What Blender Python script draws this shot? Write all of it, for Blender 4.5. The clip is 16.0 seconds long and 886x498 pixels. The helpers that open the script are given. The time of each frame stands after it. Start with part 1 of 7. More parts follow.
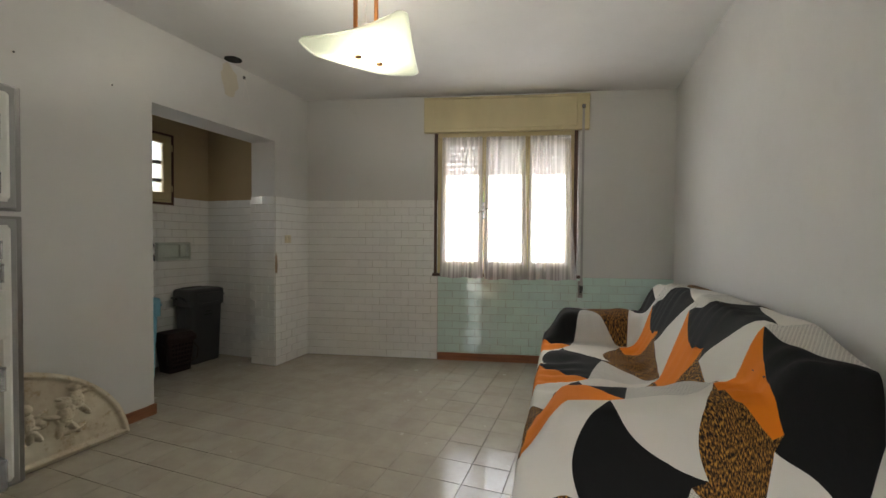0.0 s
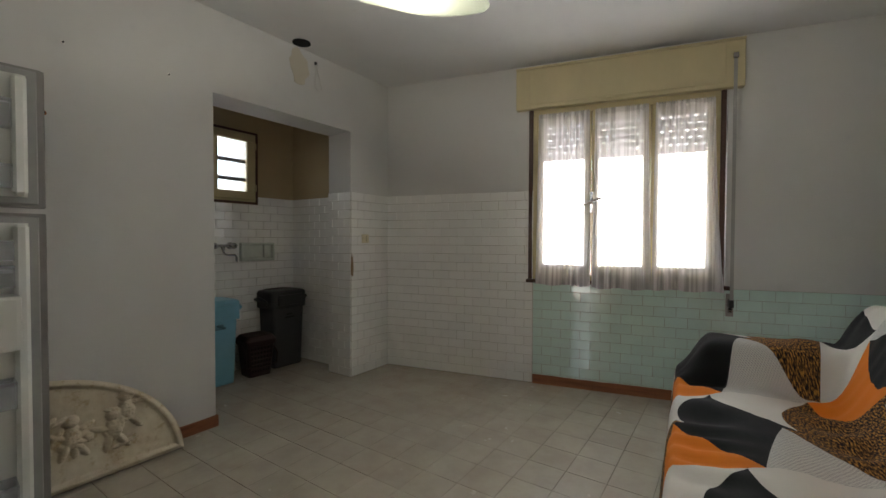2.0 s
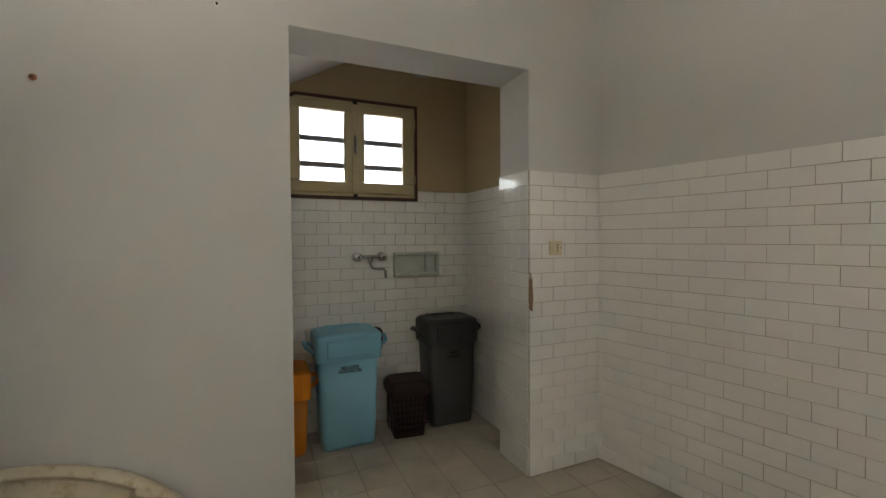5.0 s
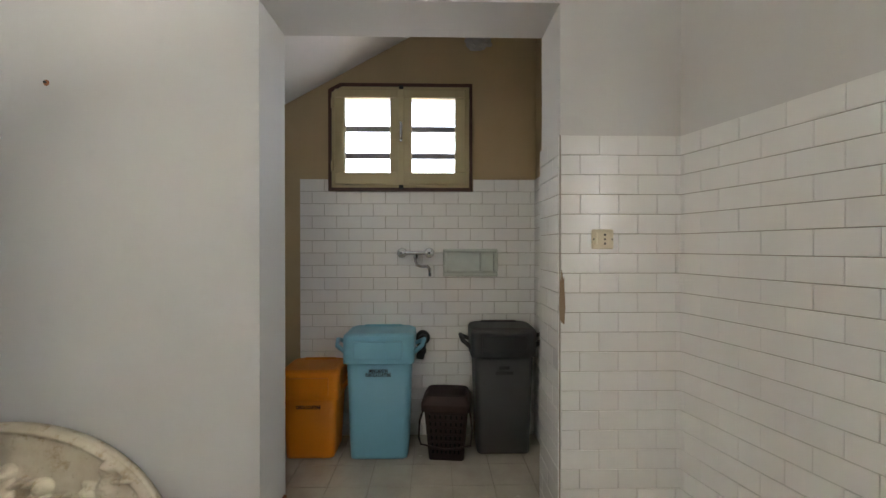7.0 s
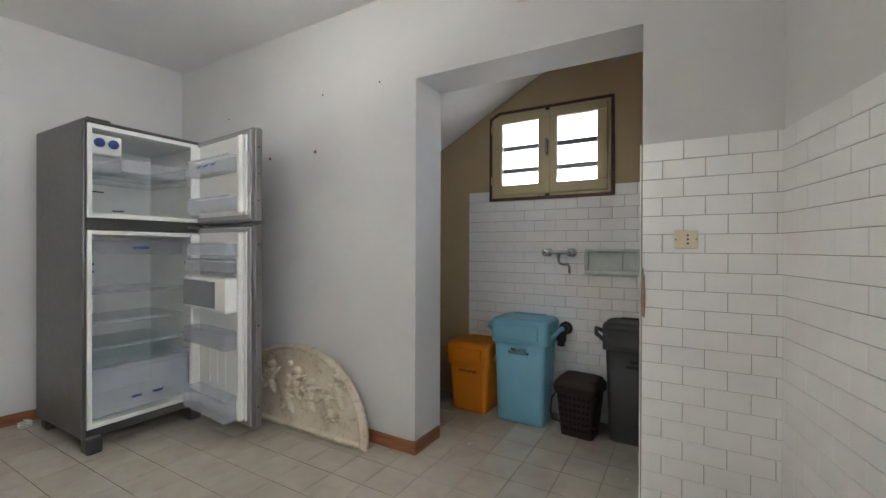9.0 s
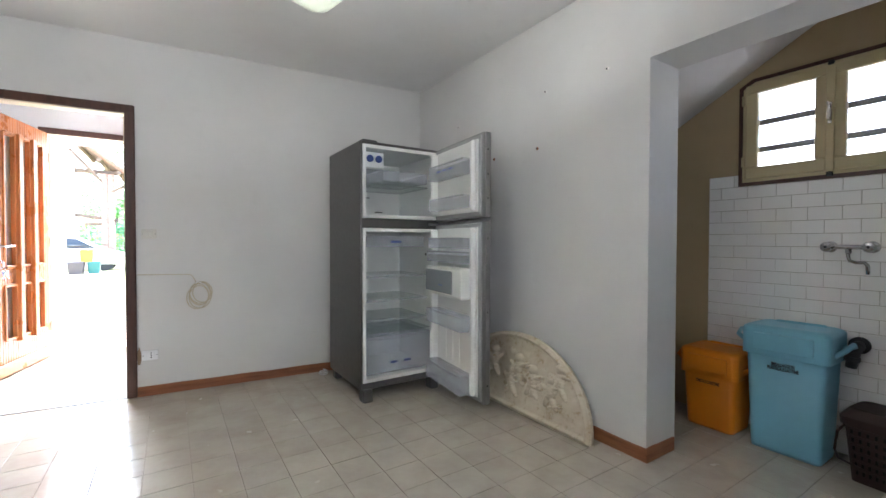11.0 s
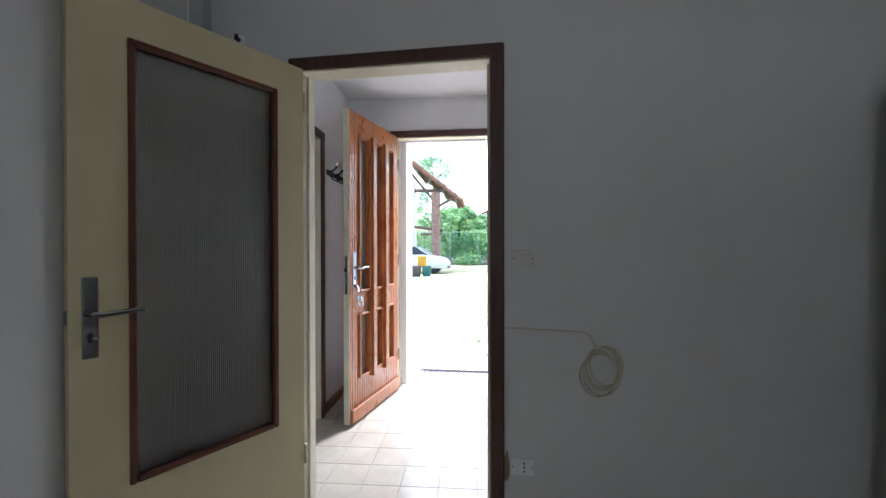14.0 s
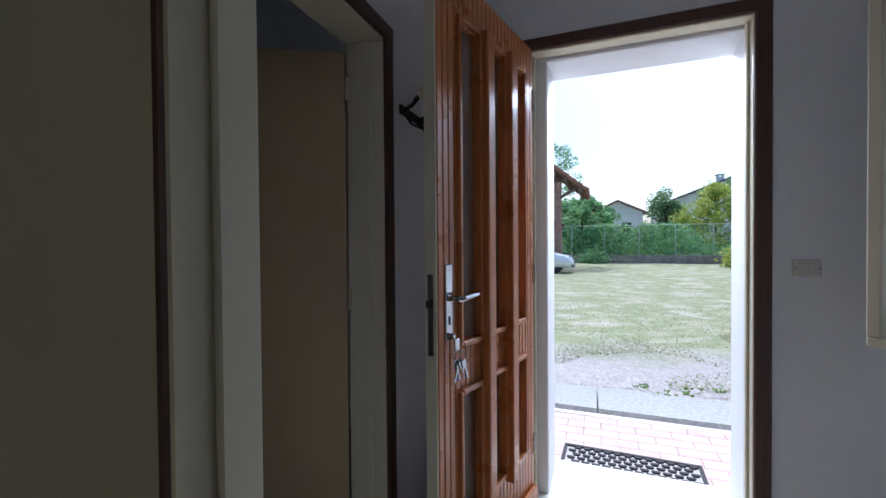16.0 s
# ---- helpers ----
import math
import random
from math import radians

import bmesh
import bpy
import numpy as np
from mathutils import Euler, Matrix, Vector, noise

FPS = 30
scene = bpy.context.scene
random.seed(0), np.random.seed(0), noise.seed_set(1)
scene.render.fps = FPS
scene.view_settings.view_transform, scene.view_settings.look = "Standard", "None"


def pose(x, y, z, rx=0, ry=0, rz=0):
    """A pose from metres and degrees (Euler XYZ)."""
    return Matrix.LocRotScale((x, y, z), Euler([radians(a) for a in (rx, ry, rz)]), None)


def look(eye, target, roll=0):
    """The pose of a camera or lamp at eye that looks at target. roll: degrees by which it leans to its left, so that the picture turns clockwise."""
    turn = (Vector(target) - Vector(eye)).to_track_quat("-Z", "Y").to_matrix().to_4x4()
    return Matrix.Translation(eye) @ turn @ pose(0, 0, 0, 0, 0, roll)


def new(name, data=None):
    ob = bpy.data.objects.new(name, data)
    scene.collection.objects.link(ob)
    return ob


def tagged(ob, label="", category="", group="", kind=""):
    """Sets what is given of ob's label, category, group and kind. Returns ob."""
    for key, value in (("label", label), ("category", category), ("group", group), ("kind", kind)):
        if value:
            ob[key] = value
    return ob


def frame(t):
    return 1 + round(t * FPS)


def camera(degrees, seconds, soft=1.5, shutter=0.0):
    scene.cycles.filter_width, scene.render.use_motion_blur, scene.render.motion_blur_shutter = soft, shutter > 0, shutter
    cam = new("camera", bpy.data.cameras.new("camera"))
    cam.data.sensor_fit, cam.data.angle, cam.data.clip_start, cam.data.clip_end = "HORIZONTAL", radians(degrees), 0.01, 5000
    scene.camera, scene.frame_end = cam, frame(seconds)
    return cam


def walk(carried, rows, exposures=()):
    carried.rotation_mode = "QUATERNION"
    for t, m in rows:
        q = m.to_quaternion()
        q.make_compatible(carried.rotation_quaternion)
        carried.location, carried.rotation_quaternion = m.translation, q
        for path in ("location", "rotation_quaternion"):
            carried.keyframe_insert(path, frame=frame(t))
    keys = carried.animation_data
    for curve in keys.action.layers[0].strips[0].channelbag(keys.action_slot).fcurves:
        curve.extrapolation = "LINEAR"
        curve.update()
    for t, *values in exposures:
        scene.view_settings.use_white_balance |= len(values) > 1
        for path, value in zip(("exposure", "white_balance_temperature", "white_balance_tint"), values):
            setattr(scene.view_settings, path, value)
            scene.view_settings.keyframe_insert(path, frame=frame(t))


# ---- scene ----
cam = camera(93.2, 16.0)
PATH = [
    (0.0, (2.849, 0.811, 1.221), (2.1742, 2.6930, 1.1777), 0.44),
    (0.5, (2.835, 0.914, 1.204), (2.0453, 2.7511, 1.1581), 0.42),
    (1.0, (2.812, 1.089, 1.193), (1.8991, 2.8674, 1.1458), 0.35),
    (1.5, (2.781, 1.257, 1.195), (1.7638, 2.9790, 1.1487), 0.31),
    (2.0, (2.730, 1.459, 1.213), (1.6003, 3.1091, 1.1677), 0.21),
    (2.5, (2.673, 1.679, 1.243), (1.4133, 3.2323, 1.1982), 0.15),
    (3.0, (2.508, 1.893, 1.276), (1.1360, 3.3476, 1.2340), 0.10),
    (3.5, (2.360, 2.073, 1.291), (0.8669, 3.4030, 1.2439), 0.04),
    (4.0, (2.177, 2.319, 1.301), (0.5650, 3.5015, 1.2581), -0.09),
    (4.5, (1.983, 2.534, 1.292), (0.2424, 3.5191, 1.2434), -0.24),
    (7.0, (1.638, 3.523, 1.189), (-0.3611, 3.5674, 1.1779), -0.01),
    (7.5, (1.759, 3.744, 1.196), (-0.2248, 3.4923, 1.1898), 0.03),
    (8.0, (1.878, 3.956, 1.194), (-0.0434, 3.4009, 1.1880), 0.09),
    (10.5, (2.060, 4.249, 1.165), (0.7548, 2.7341, 1.1396), 0.22),
    (11.0, (2.120, 4.114, 1.177), (1.0295, 2.4380, 1.1403), 0.11),
    (11.5, (2.185, 3.907, 1.205), (1.3028, 2.1126, 1.1717), 0.09),
    (12.0, (2.183, 3.630, 1.225), (1.5236, 1.7420, 1.1948), 0.02),
    (12.5, (2.182, 3.311, 1.235), (1.7350, 1.3615, 1.2114), -0.13),
    (13.0, (2.280, 2.939, 1.260), (2.0323, 0.9546, 1.2426), -0.08),
    (13.5, (2.366, 2.540, 1.276), (2.3067, 0.5409, 1.2616), -0.07),
    (14.0, (2.470, 2.107, 1.282), (2.6166, 0.1125, 1.2688), -0.09),
    (14.5, (2.577, 1.661, 1.294), (2.8435, -0.3209, 1.2816), 0.13),
    (15.0, (2.661, 1.184, 1.311), (3.0035, -0.7861, 1.2898), -0.08),
    (15.5, (2.777, 0.802, 1.314), (3.2381, -1.1439, 1.2838), -0.28),
    (16.0, (2.867, 0.478, 1.315), (3.5435, -1.4039, 1.2850), -0.45),
]
EXPOSURES = [(0, 3.03, 6850, 7), (1.5, 2.86, 6700, 7), (3.5, 2.42, 6600, 9), (4.7, 3.1, 7000, 8), (7.0, 3.95, 6500, 9), (8.2, 3.96, 6150, 10), (10.5, 4.14, 5950, 11), (11.2, 3.8, 5850, 10),
             (12.0, 2.78, 5650, 10), (12.5, 2.53, 5600, 10), (13.5, 2.28, 5600, 9), (14, 2.12, 5550, 9), (14.5, 1.87, 5450, 9), (15, 1.5, 5350, 10), (15.5, 1.15, 5300, 10), (16, 0.48, 5250, 9)]
walk(cam, [(t, look(eye, target, roll)) for t, eye, target, roll in PATH], EXPOSURES)

# ---- light ----
world = bpy.data.worlds.new("sky")
scene.world = world
world.use_nodes = True
wn = world.node_tree
sky = wn.nodes.new("ShaderNodeTexSky")
sky.sky_type = "NISHITA"
sky.sun_disc = False
sky.sun_elevation, sky.sun_rotation = radians(58), radians(200)
sky.dust_density, sky.air_density, sky.ozone_density = 3.5, 1.0, 1.0
wn.nodes["Background"].inputs["Strength"].default_value = 0.16
wn.links.new(sky.outputs["Color"], wn.nodes["Background"].inputs["Color"])


def lamp(name, kind, m, power, color=(1, 1, 1)):
    data = bpy.data.lights.new(name, kind)
    data.energy, data.color = power, color
    ob = new(name, data)
    ob.matrix_world = m
    return ob


sun = lamp("sun", "SUN", look((0, 0, 0), (-0.30, 0.22, -1.0)), 1.9, (1.0, 0.97, 0.93))
sun.data.angle = radians(18)


def opening_light(name, m, w, h, power, color=(1, 1, 1)):
    ob = lamp(name, "AREA", m, power, color)
    ob.data.shape, ob.data.size, ob.data.size_y = "RECTANGLE", w, h
    return ob


# skylight standing in the window and door openings
opening_light("window_light", look((1.925, 5.368, 1.66), (2.146, 4.393, 1.60)), 1.9, 1.56, 9.0, (0.99, 0.99, 1.0))
opening_light("alcove_light", look((-1.24, 3.316, 1.88), (0.0, 3.316, 1.6)), 0.84, 0.60, 0.11, (1.0, 0.95, 0.96))
opening_light("door_light", look((2.66, -2.62, 2.72), (2.66, -0.2, 1.5)), 1.3, 0.5, 68, (1.0, 0.99, 0.98))

pendant_light = lamp("pendant_light", "POINT", Matrix.Translation((1.762, 2.679, 2.19)), 1.55, (1.0, 0.95, 0.86))
pendant_light.data.shadow_soft_size = 0.035

# ---- materials ----
NODE = {"noise": "ShaderNodeTexNoise", "ramp": "ShaderNodeValToRGB", "mix": "ShaderNodeMix", "bump": "ShaderNodeBump",
        "wave": "ShaderNodeTexWave", "math": "ShaderNodeMath", "map": "ShaderNodeMapping", "geo": "ShaderNodeNewGeometry",
        "info": "ShaderNodeObjectInfo", "tex": "ShaderNodeTexCoord", "voro": "ShaderNodeTexVoronoi"}


class Mat:
    """A procedural material: base colour varied at two scales, bump, roughness."""

    def __init__(self, name, rough=0.5, metal=0.0):
        self.m = bpy.data.materials.new(name)
        self.m.use_nodes = True
        self.t = self.m.node_tree
        self.b = self.t.nodes["Principled BSDF"]
        self.b.inputs["Roughness"].default_value = rough
        self.b.inputs["Metallic"].default_value = metal

    def node(self, kind, **put):
        n = self.t.nodes.new(NODE.get(kind, kind))
        for k, v in put.items():
            n.inputs[k].default_value = v
        return n

    def link(self, a, b):
        self.t.links.new(a, b)

    def pos(self, scale=(1, 1, 1), world_space=False):
        m = self.node("map", Scale=scale)
        self.link(self.node("geo").outputs["Position"] if world_space else self.node("tex").outputs["Object"], m.inputs["Vector"])
        return m.outputs["Vector"]

    def noise(self, scale, detail=4, stretch=(1, 1, 1), world_space=False):
        n = self.node("noise", Scale=scale, Detail=detail, Roughness=0.6)
        self.link(self.pos(stretch, world_space), n.inputs["Vector"])
        return n.outputs["Fac"]

    def ramp(self, fac, stops, constant=False):
        r = self.node("ramp")
        e = r.color_ramp.elements
        while len(e) < len(stops):
            e.new(0.5)
        for el, (p, c) in zip(e, stops):
            el.position, el.color = p, (*c, 1) if len(c) == 3 else c
        if constant:
            r.color_ramp.interpolation = "CONSTANT"
        self.link(fac, r.inputs["Fac"])
        return r.outputs["Color"]

    def math(self, op, a, b=None, c=None):
        n = self.node("math")
        n.operation = op
        for i, v in enumerate((a, b, c)):
            if v is None:
                continue
            if isinstance(v, (int, float)):
                n.inputs[i].default_value = v
            else:
                self.link(v, n.inputs[i])
        return n.outputs[0]

    def mixc(self, fac, a, b, how="MIX"):
        n = self.node("mix")
        n.data_type, n.blend_type = "RGBA", how
        for i, v in ((0, fac), (6, a), (7, b)):
            if isinstance(v, (int, float)):
                n.inputs[i].default_value = v
            elif isinstance(v, tuple):
                n.inputs[i].default_value = (*v, 1)
            else:
                self.link(v, n.inputs[i])
        return n.outputs[2]

    def color(self, c):
        if isinstance(c, tuple):
            self.b.inputs["Base Color"].default_value = (*c, 1)
        else:
            self.link(c, self.b.inputs["Base Color"])
        return self

    def rough(self, fac, lo, hi):
        n = self.node("ShaderNodeMapRange")
        self.link(fac, n.inputs["Value"])
        n.inputs["To Min"].default_value, n.inputs["To Max"].default_value = lo, hi
        self.link(n.outputs[0], self.b.inputs["Roughness"])
        return self

    def bump(self, height, strength=0.2, dist=0.002):
        n = self.node("bump", Strength=strength, Distance=dist)
        self.link(height, n.inputs["Height"])
        self.link(n.outputs["Normal"], self.b.inputs["Normal"])
        return self

    def random(self):
        return self.node("info").outputs["Random"]


def shade(c, k):
    return tuple(min(1, v * k) for v in c)


def plaster(name, c, stain=(0.93, 0.9), rough=0.85, bump=0.25):
    m = Mat(name, rough)
    big = m.noise(0.9, 5, world_space=True)
    fine = m.noise(60, 3, world_space=True)
    c1 = m.ramp(big, [(0.3, shade(c, stain[0])), (0.55, c), (0.75, shade(c, 1.03))])
    spots = m.ramp(m.noise(7, 6, world_space=True), [(0.60, (0, 0, 0)), (0.78, (0.22, 0.22, 0.22))])
    m.color(m.mixc(spots, c1, shade(c, stain[1] * 0.85)))
    return m.bump(fine, bump, 0.002).m


def painted(name, c, rough=0.4, wear=0.12, scale=3.0):
    m = Mat(name, rough)
    n = m.noise(scale, 5, (1, 1, 0.4))
    m.color(m.ramp(n, [(0.3, shade(c, 1 - wear)), (0.6, c), (0.8, shade(c, 1 + wear * 0.4))]))
    m.rough(m.noise(14, 3), rough - 0.1, rough + 0.15)
    return m.bump(m.noise(90, 2, (1, 1, 0.15)), 0.12, 0.001).m


def wood(name, dark, light, rough=0.4, along=2, scale=9):
    m = Mat(name, rough)
    st = [6, 6, 6]
    st[along] = 0.5
    n = m.noise(scale, 6, tuple(st))
    m.color(m.ramp(n, [(0.28, dark), (0.5, shade(light, 0.8)), (0.72, light)]))
    m.rough(m.noise(5, 3), rough - 0.1, rough + 0.12)
    return m.bump(n, 0.15, 0.001).m


def plain(name, c, rough=0.4, metal=0.0, vary=0.08, scale=12, bump=0.05):
    m = Mat(name, rough, metal)
    m.color(m.ramp(m.noise(scale, 4), [(0.3, shade(c, 1 - vary)), (0.7, shade(c, 1 + vary * 0.5))]))
    m.rough(m.noise(scale * 2, 3), max(0.02, rough - 0.08), rough + 0.1)
    return m.bump(m.noise(scale * 9, 2), bump, 0.001).m


def tile(name, c, rough=0.14, vary=0.05, mottled=0.04):
    """Glazed tile: each piece a little lighter or darker."""
    m = Mat(name, rough)
    per = m.ramp(m.random(), [(0.0, shade(c, 1 - vary)), (1.0, shade(c, 1 + vary * 0.4))])
    blot = m.ramp(m.noise(5, 4, world_space=True), [(0.3, (1 - mottled * 2,) * 3), (0.7, (1, 1, 1))])
    m.color(m.mixc(1.0, per, blot, "MULTIPLY"))
    m.rough(m.noise(9, 3, world_space=True), rough * 0.6, rough * 1.6)
    m.b.inputs["Specular IOR Level"].default_value = 0.85
    return m.bump(m.noise(16, 2, world_space=True), 0.05, 0.002).m


def glass(name, tint=(1, 1, 1), rough=0.0, reeds=0.0, axis=0, relief=0.5):
    m = Mat(name, rough)
    m.b.inputs["Transmission Weight"].default_value = 1.0
    m.b.inputs["IOR"].default_value = 1.45
    m.color(tint)
    if reeds:
        w = m.node("wave", Scale=reeds)
        w.bands_direction = "XYZ"[axis]
        m.link(m.pos(), w.inputs["Vector"])
        m.bump(w.outputs["Fac"], relief, 0.003)
    return m.m


def clear_plastic(name, tint, alpha):
    m = Mat(name, 0.15)
    m.color(tint)
    m.b.inputs["Alpha"].default_value = alpha
    m.bump(m.noise(30, 2), 0.05)
    return m.m


WALL = plaster("wall_plaster", (0.64, 0.632, 0.618))
CEIL = plaster("ceiling_plaster", (0.75, 0.745, 0.74), bump=0.15)
TAN = plaster("tan_wall_paint", (0.44, 0.34, 0.20), (0.9, 0.85))
HALLW = plaster("hall_plaster", (0.76, 0.76, 0.77))
FLOOR_GROUT = plaster("floor_grout", (0.37, 0.33, 0.275))
GROUT = plaster("grey_grout", (0.30, 0.26, 0.205))
WHITE_TILE = tile("white_glazed_tile", (0.90, 0.895, 0.875), 0.10, 0.03, 0.02)
TEAL_TILE = tile("pale_green_glazed_tile", (0.66, 0.83, 0.77), 0.045, 0.05)
BROWN_TRIM = wood("dark_brown_wood", (0.035, 0.014, 0.009), (0.085, 0.032, 0.02), 0.4)
CREAM = painted("cream_painted_wood", (0.62, 0.54, 0.33), 0.42)
# CREAM darkened: the shade on the window frames is put into the paint
CREAM_SHADED = painted("shade_darkened_cream_paint", (0.50, 0.42, 0.24), 0.45)
CREAM2 = painted("pale_cream_painted_wood", (0.66, 0.61, 0.46), 0.42)
SKIRT = wood("red_brown_skirting", (0.17, 0.055, 0.022), (0.33, 0.125, 0.05), 0.45, 0, 6)
DOORWOOD = wood("orange_varnished_wood", (0.25, 0.075, 0.02), (0.46, 0.16, 0.045), 0.28, 2, 5)
CHROME = plain("chrome", (0.46, 0.46, 0.47), 0.11, 1.0, 0.05)
DARK = plain("black_rubber", (0.02, 0.02, 0.022), 0.6)
# near-black for holes and slots: their inner shade, painted on flat pieces
HOLE = plain("hole_black", (0.006, 0.006, 0.006), 0.95)
IVORY = plain("ivory_plastic", (0.68, 0.61, 0.44), 0.35)
SWITCH = plain("off_white_switch_plastic", (0.62, 0.60, 0.55), 0.35)
WHITEPL = plain("white_plastic", (0.78, 0.79, 0.80), 0.35)
MARBLE = plaster("grey_marble", (0.36, 0.36, 0.37), (0.75, 0.7), 0.25, 0.05)
WHITE_STONE = plaster("white_stone", (0.72, 0.70, 0.67), (0.9, 0.85), 0.4, 0.1)


def floor_tile_material():
    m = Mat("beige_floor_tile", 0.22)
    per = m.ramp(m.random(), [(0.0, (0.465, 0.42, 0.35)), (0.5, (0.485, 0.44, 0.37)), (1.0, (0.50, 0.455, 0.385))])
    cloud = m.ramp(m.noise(5, 6, world_space=True), [(0.3, (0.86, 0.84, 0.82)), (0.6, (1, 1, 1))])
    base = m.mixc(1.0, per, cloud, "MULTIPLY")
    # broken rings of matt glaze printed on the tiles
    sep = m.node("ShaderNodeSeparateXYZ")
    m.link(m.node("geo").outputs["Position"], sep.inputs[0])
    cx = m.math("SUBTRACT", m.math("FRACT", m.math("DIVIDE", m.math("SUBTRACT", sep.outputs[0], 0.387), 0.2065)), 0.5)
    cy = m.math("SUBTRACT", m.math("FRACT", m.math("DIVIDE", m.math("SUBTRACT", sep.outputs[1], 2.170), 0.2065)), 0.5)

    def ring(ox, oy, r):
        d = m.math("SQRT", m.math("ADD", m.math("POWER", m.math("SUBTRACT", cx, ox), 2.0), m.math("POWER", m.math("SUBTRACT", cy, oy), 2.0)))
        return m.math("LESS_THAN", m.math("ABSOLUTE", m.math("SUBTRACT", d, r)), 0.055)

    rings = m.math("MAXIMUM", ring(-0.5, -0.32, 0.55), m.math("MAXIMUM", ring(0.5, 0.32, 0.55), ring(-0.3, 0.62, 0.42)))
    v = m.math("MULTIPLY", rings, m.ramp(m.noise(14, 3, world_space=True), [(0.40, (0, 0, 0)), (0.56, (1, 1, 1))]))
    m.color(m.mixc(m.math("MULTIPLY", v, 0.06), base, (0.30, 0.26, 0.20)))
    m.link(m.math("ADD", m.math("MULTIPLY", v, 0.05), m.math("MULTIPLY", m.noise(8, 3, world_space=True), 0.34)), m.b.inputs["Roughness"])
    return m.bump(m.noise(30, 3, world_space=True), 0.06, 0.002).m


FLOOR_TILE = floor_tile_material()

# ---- building helpers ----


def link_mesh(name, bm, mats, parent=None, smooth=False):
    me = bpy.data.meshes.new(name)
    bm.to_mesh(me)
    bm.free()
    for m in mats if isinstance(mats, (list, tuple)) else [mats]:
        me.materials.append(m)
    if smooth:
        me.polygons.foreach_set("use_smooth", [True] * len(me.polygons))
    ob = new(name, me)
    if parent:
        ob.parent = parent
    return ob


def part(name, bm, mat, parent, label="", smooth=False):
    ob = link_mesh(name, bm, mat, parent, smooth)
    if label:
        ob["label"] = label
    return ob


def thing(name, label, category, m=None, group="", kind=""):
    ob = new(name)
    ob.empty_display_size = 0.1
    if m is not None:
        ob.matrix_world = m
    return tagged(ob, label, category, group, kind)


def add_box(bm, x0, x1, y0, y1, z0, z1, bevel=0.0, seg=1, m=None, mat=0):
    r = bmesh.ops.create_cube(bm, size=1)
    vs = r["verts"]
    for v in vs:
        v.co = Vector((x0 + (v.co.x + 0.5) * (x1 - x0), y0 + (v.co.y + 0.5) * (y1 - y0), z0 + (v.co.z + 0.5) * (z1 - z0)))
    es = list({e for v in vs for e in v.link_edges})
    fs = {f for v in vs for f in v.link_faces}
    if bevel:
        b = bmesh.ops.bevel(bm, geom=es, offset=bevel, segments=seg, affect="EDGES", profile=0.6)
        fs = set(b["faces"]) | {f for f in fs if f.is_valid}
        vs = list({v for f in fs for v in f.verts})
    for f in fs:
        f.material_index = mat
    if m is not None:
        bmesh.ops.transform(bm, matrix=m, verts=vs)
    return bm


def box(x0, x1, y0, y1, z0, z1, bevel=0.003, seg=1):
    return add_box(bmesh.new(), x0, x1, y0, y1, z0, z1, bevel, seg)


def add_tube(bm, pts, radius, seg=10, closed=False):
    """A round tube along a list of points; radius may be a list."""
    pts = [Vector(p) for p in pts]
    n = len(pts)
    rings = []
    up = Vector((0.13, 0.21, 0.97))
    for i, p in enumerate(pts):
        a, b = pts[max(i - 1, 0)], pts[min(i + 1, n - 1)]
        if closed:
            a, b = pts[i - 1], pts[(i + 1) % n]
        d = (b - a).normalized()
        s = d.cross(up)
        if s.length < 0.05:
            s = d.cross(Vector((1, 0, 0)))
        s.normalize()
        w = s.cross(d)
        r = radius[i] if isinstance(radius, (list, tuple)) else radius
        rings.append([bm.verts.new(p + (s * math.cos(k) + w * math.sin(k)) * r) for k in [2 * math.pi * j / seg for j in range(seg)]])
    for i in range(n if closed else n - 1):
        q, r2 = rings[i], rings[(i + 1) % n]
        for j in range(seg):
            bm.faces.new((q[j], q[(j + 1) % seg], r2[(j + 1) % seg], r2[j]))
    if not closed:
        bm.faces.new(rings[0][::-1])
        bm.faces.new(rings[-1])
    return bm


def tube(pts, radius, seg=10, closed=False):
    return add_tube(bmesh.new(), pts, radius, seg, closed)


def lathe(profile, seg=20):
    """A turned body round z from (radius, height) pairs."""
    bm = bmesh.new()
    rings = [[bm.verts.new((r * math.cos(2 * math.pi * j / seg), r * math.sin(2 * math.pi * j / seg), z)) for j in range(seg)] for r, z in profile]
    for a, b in zip(rings, rings[1:]):
        for j in range(seg):
            bm.faces.new((a[j], a[(j + 1) % seg], b[(j + 1) % seg], b[j]))
    bm.faces.new(rings[0][::-1])
    bm.faces.new(rings[-1])
    return bm


def moved(bm, m):
    bmesh.ops.transform(bm, matrix=m, verts=bm.verts[:])
    return bm


def wall_frame(p, q):
    """Local frame of a wall whose room-side foot runs from p to q: x along, y into the wall, z up (room on the right of p to q is -y)."""
    d = Vector((q[0] - p[0], q[1] - p[1], 0))
    ln = d.length
    d.normalize()
    n = Vector((-d.y, d.x, 0))
    m = Matrix(((d.x, n.x, 0, p[0]), (d.y, n.y, 0, p[1]), (0, 0, 1, 0), (0, 0, 0, 1)))
    return m, ln


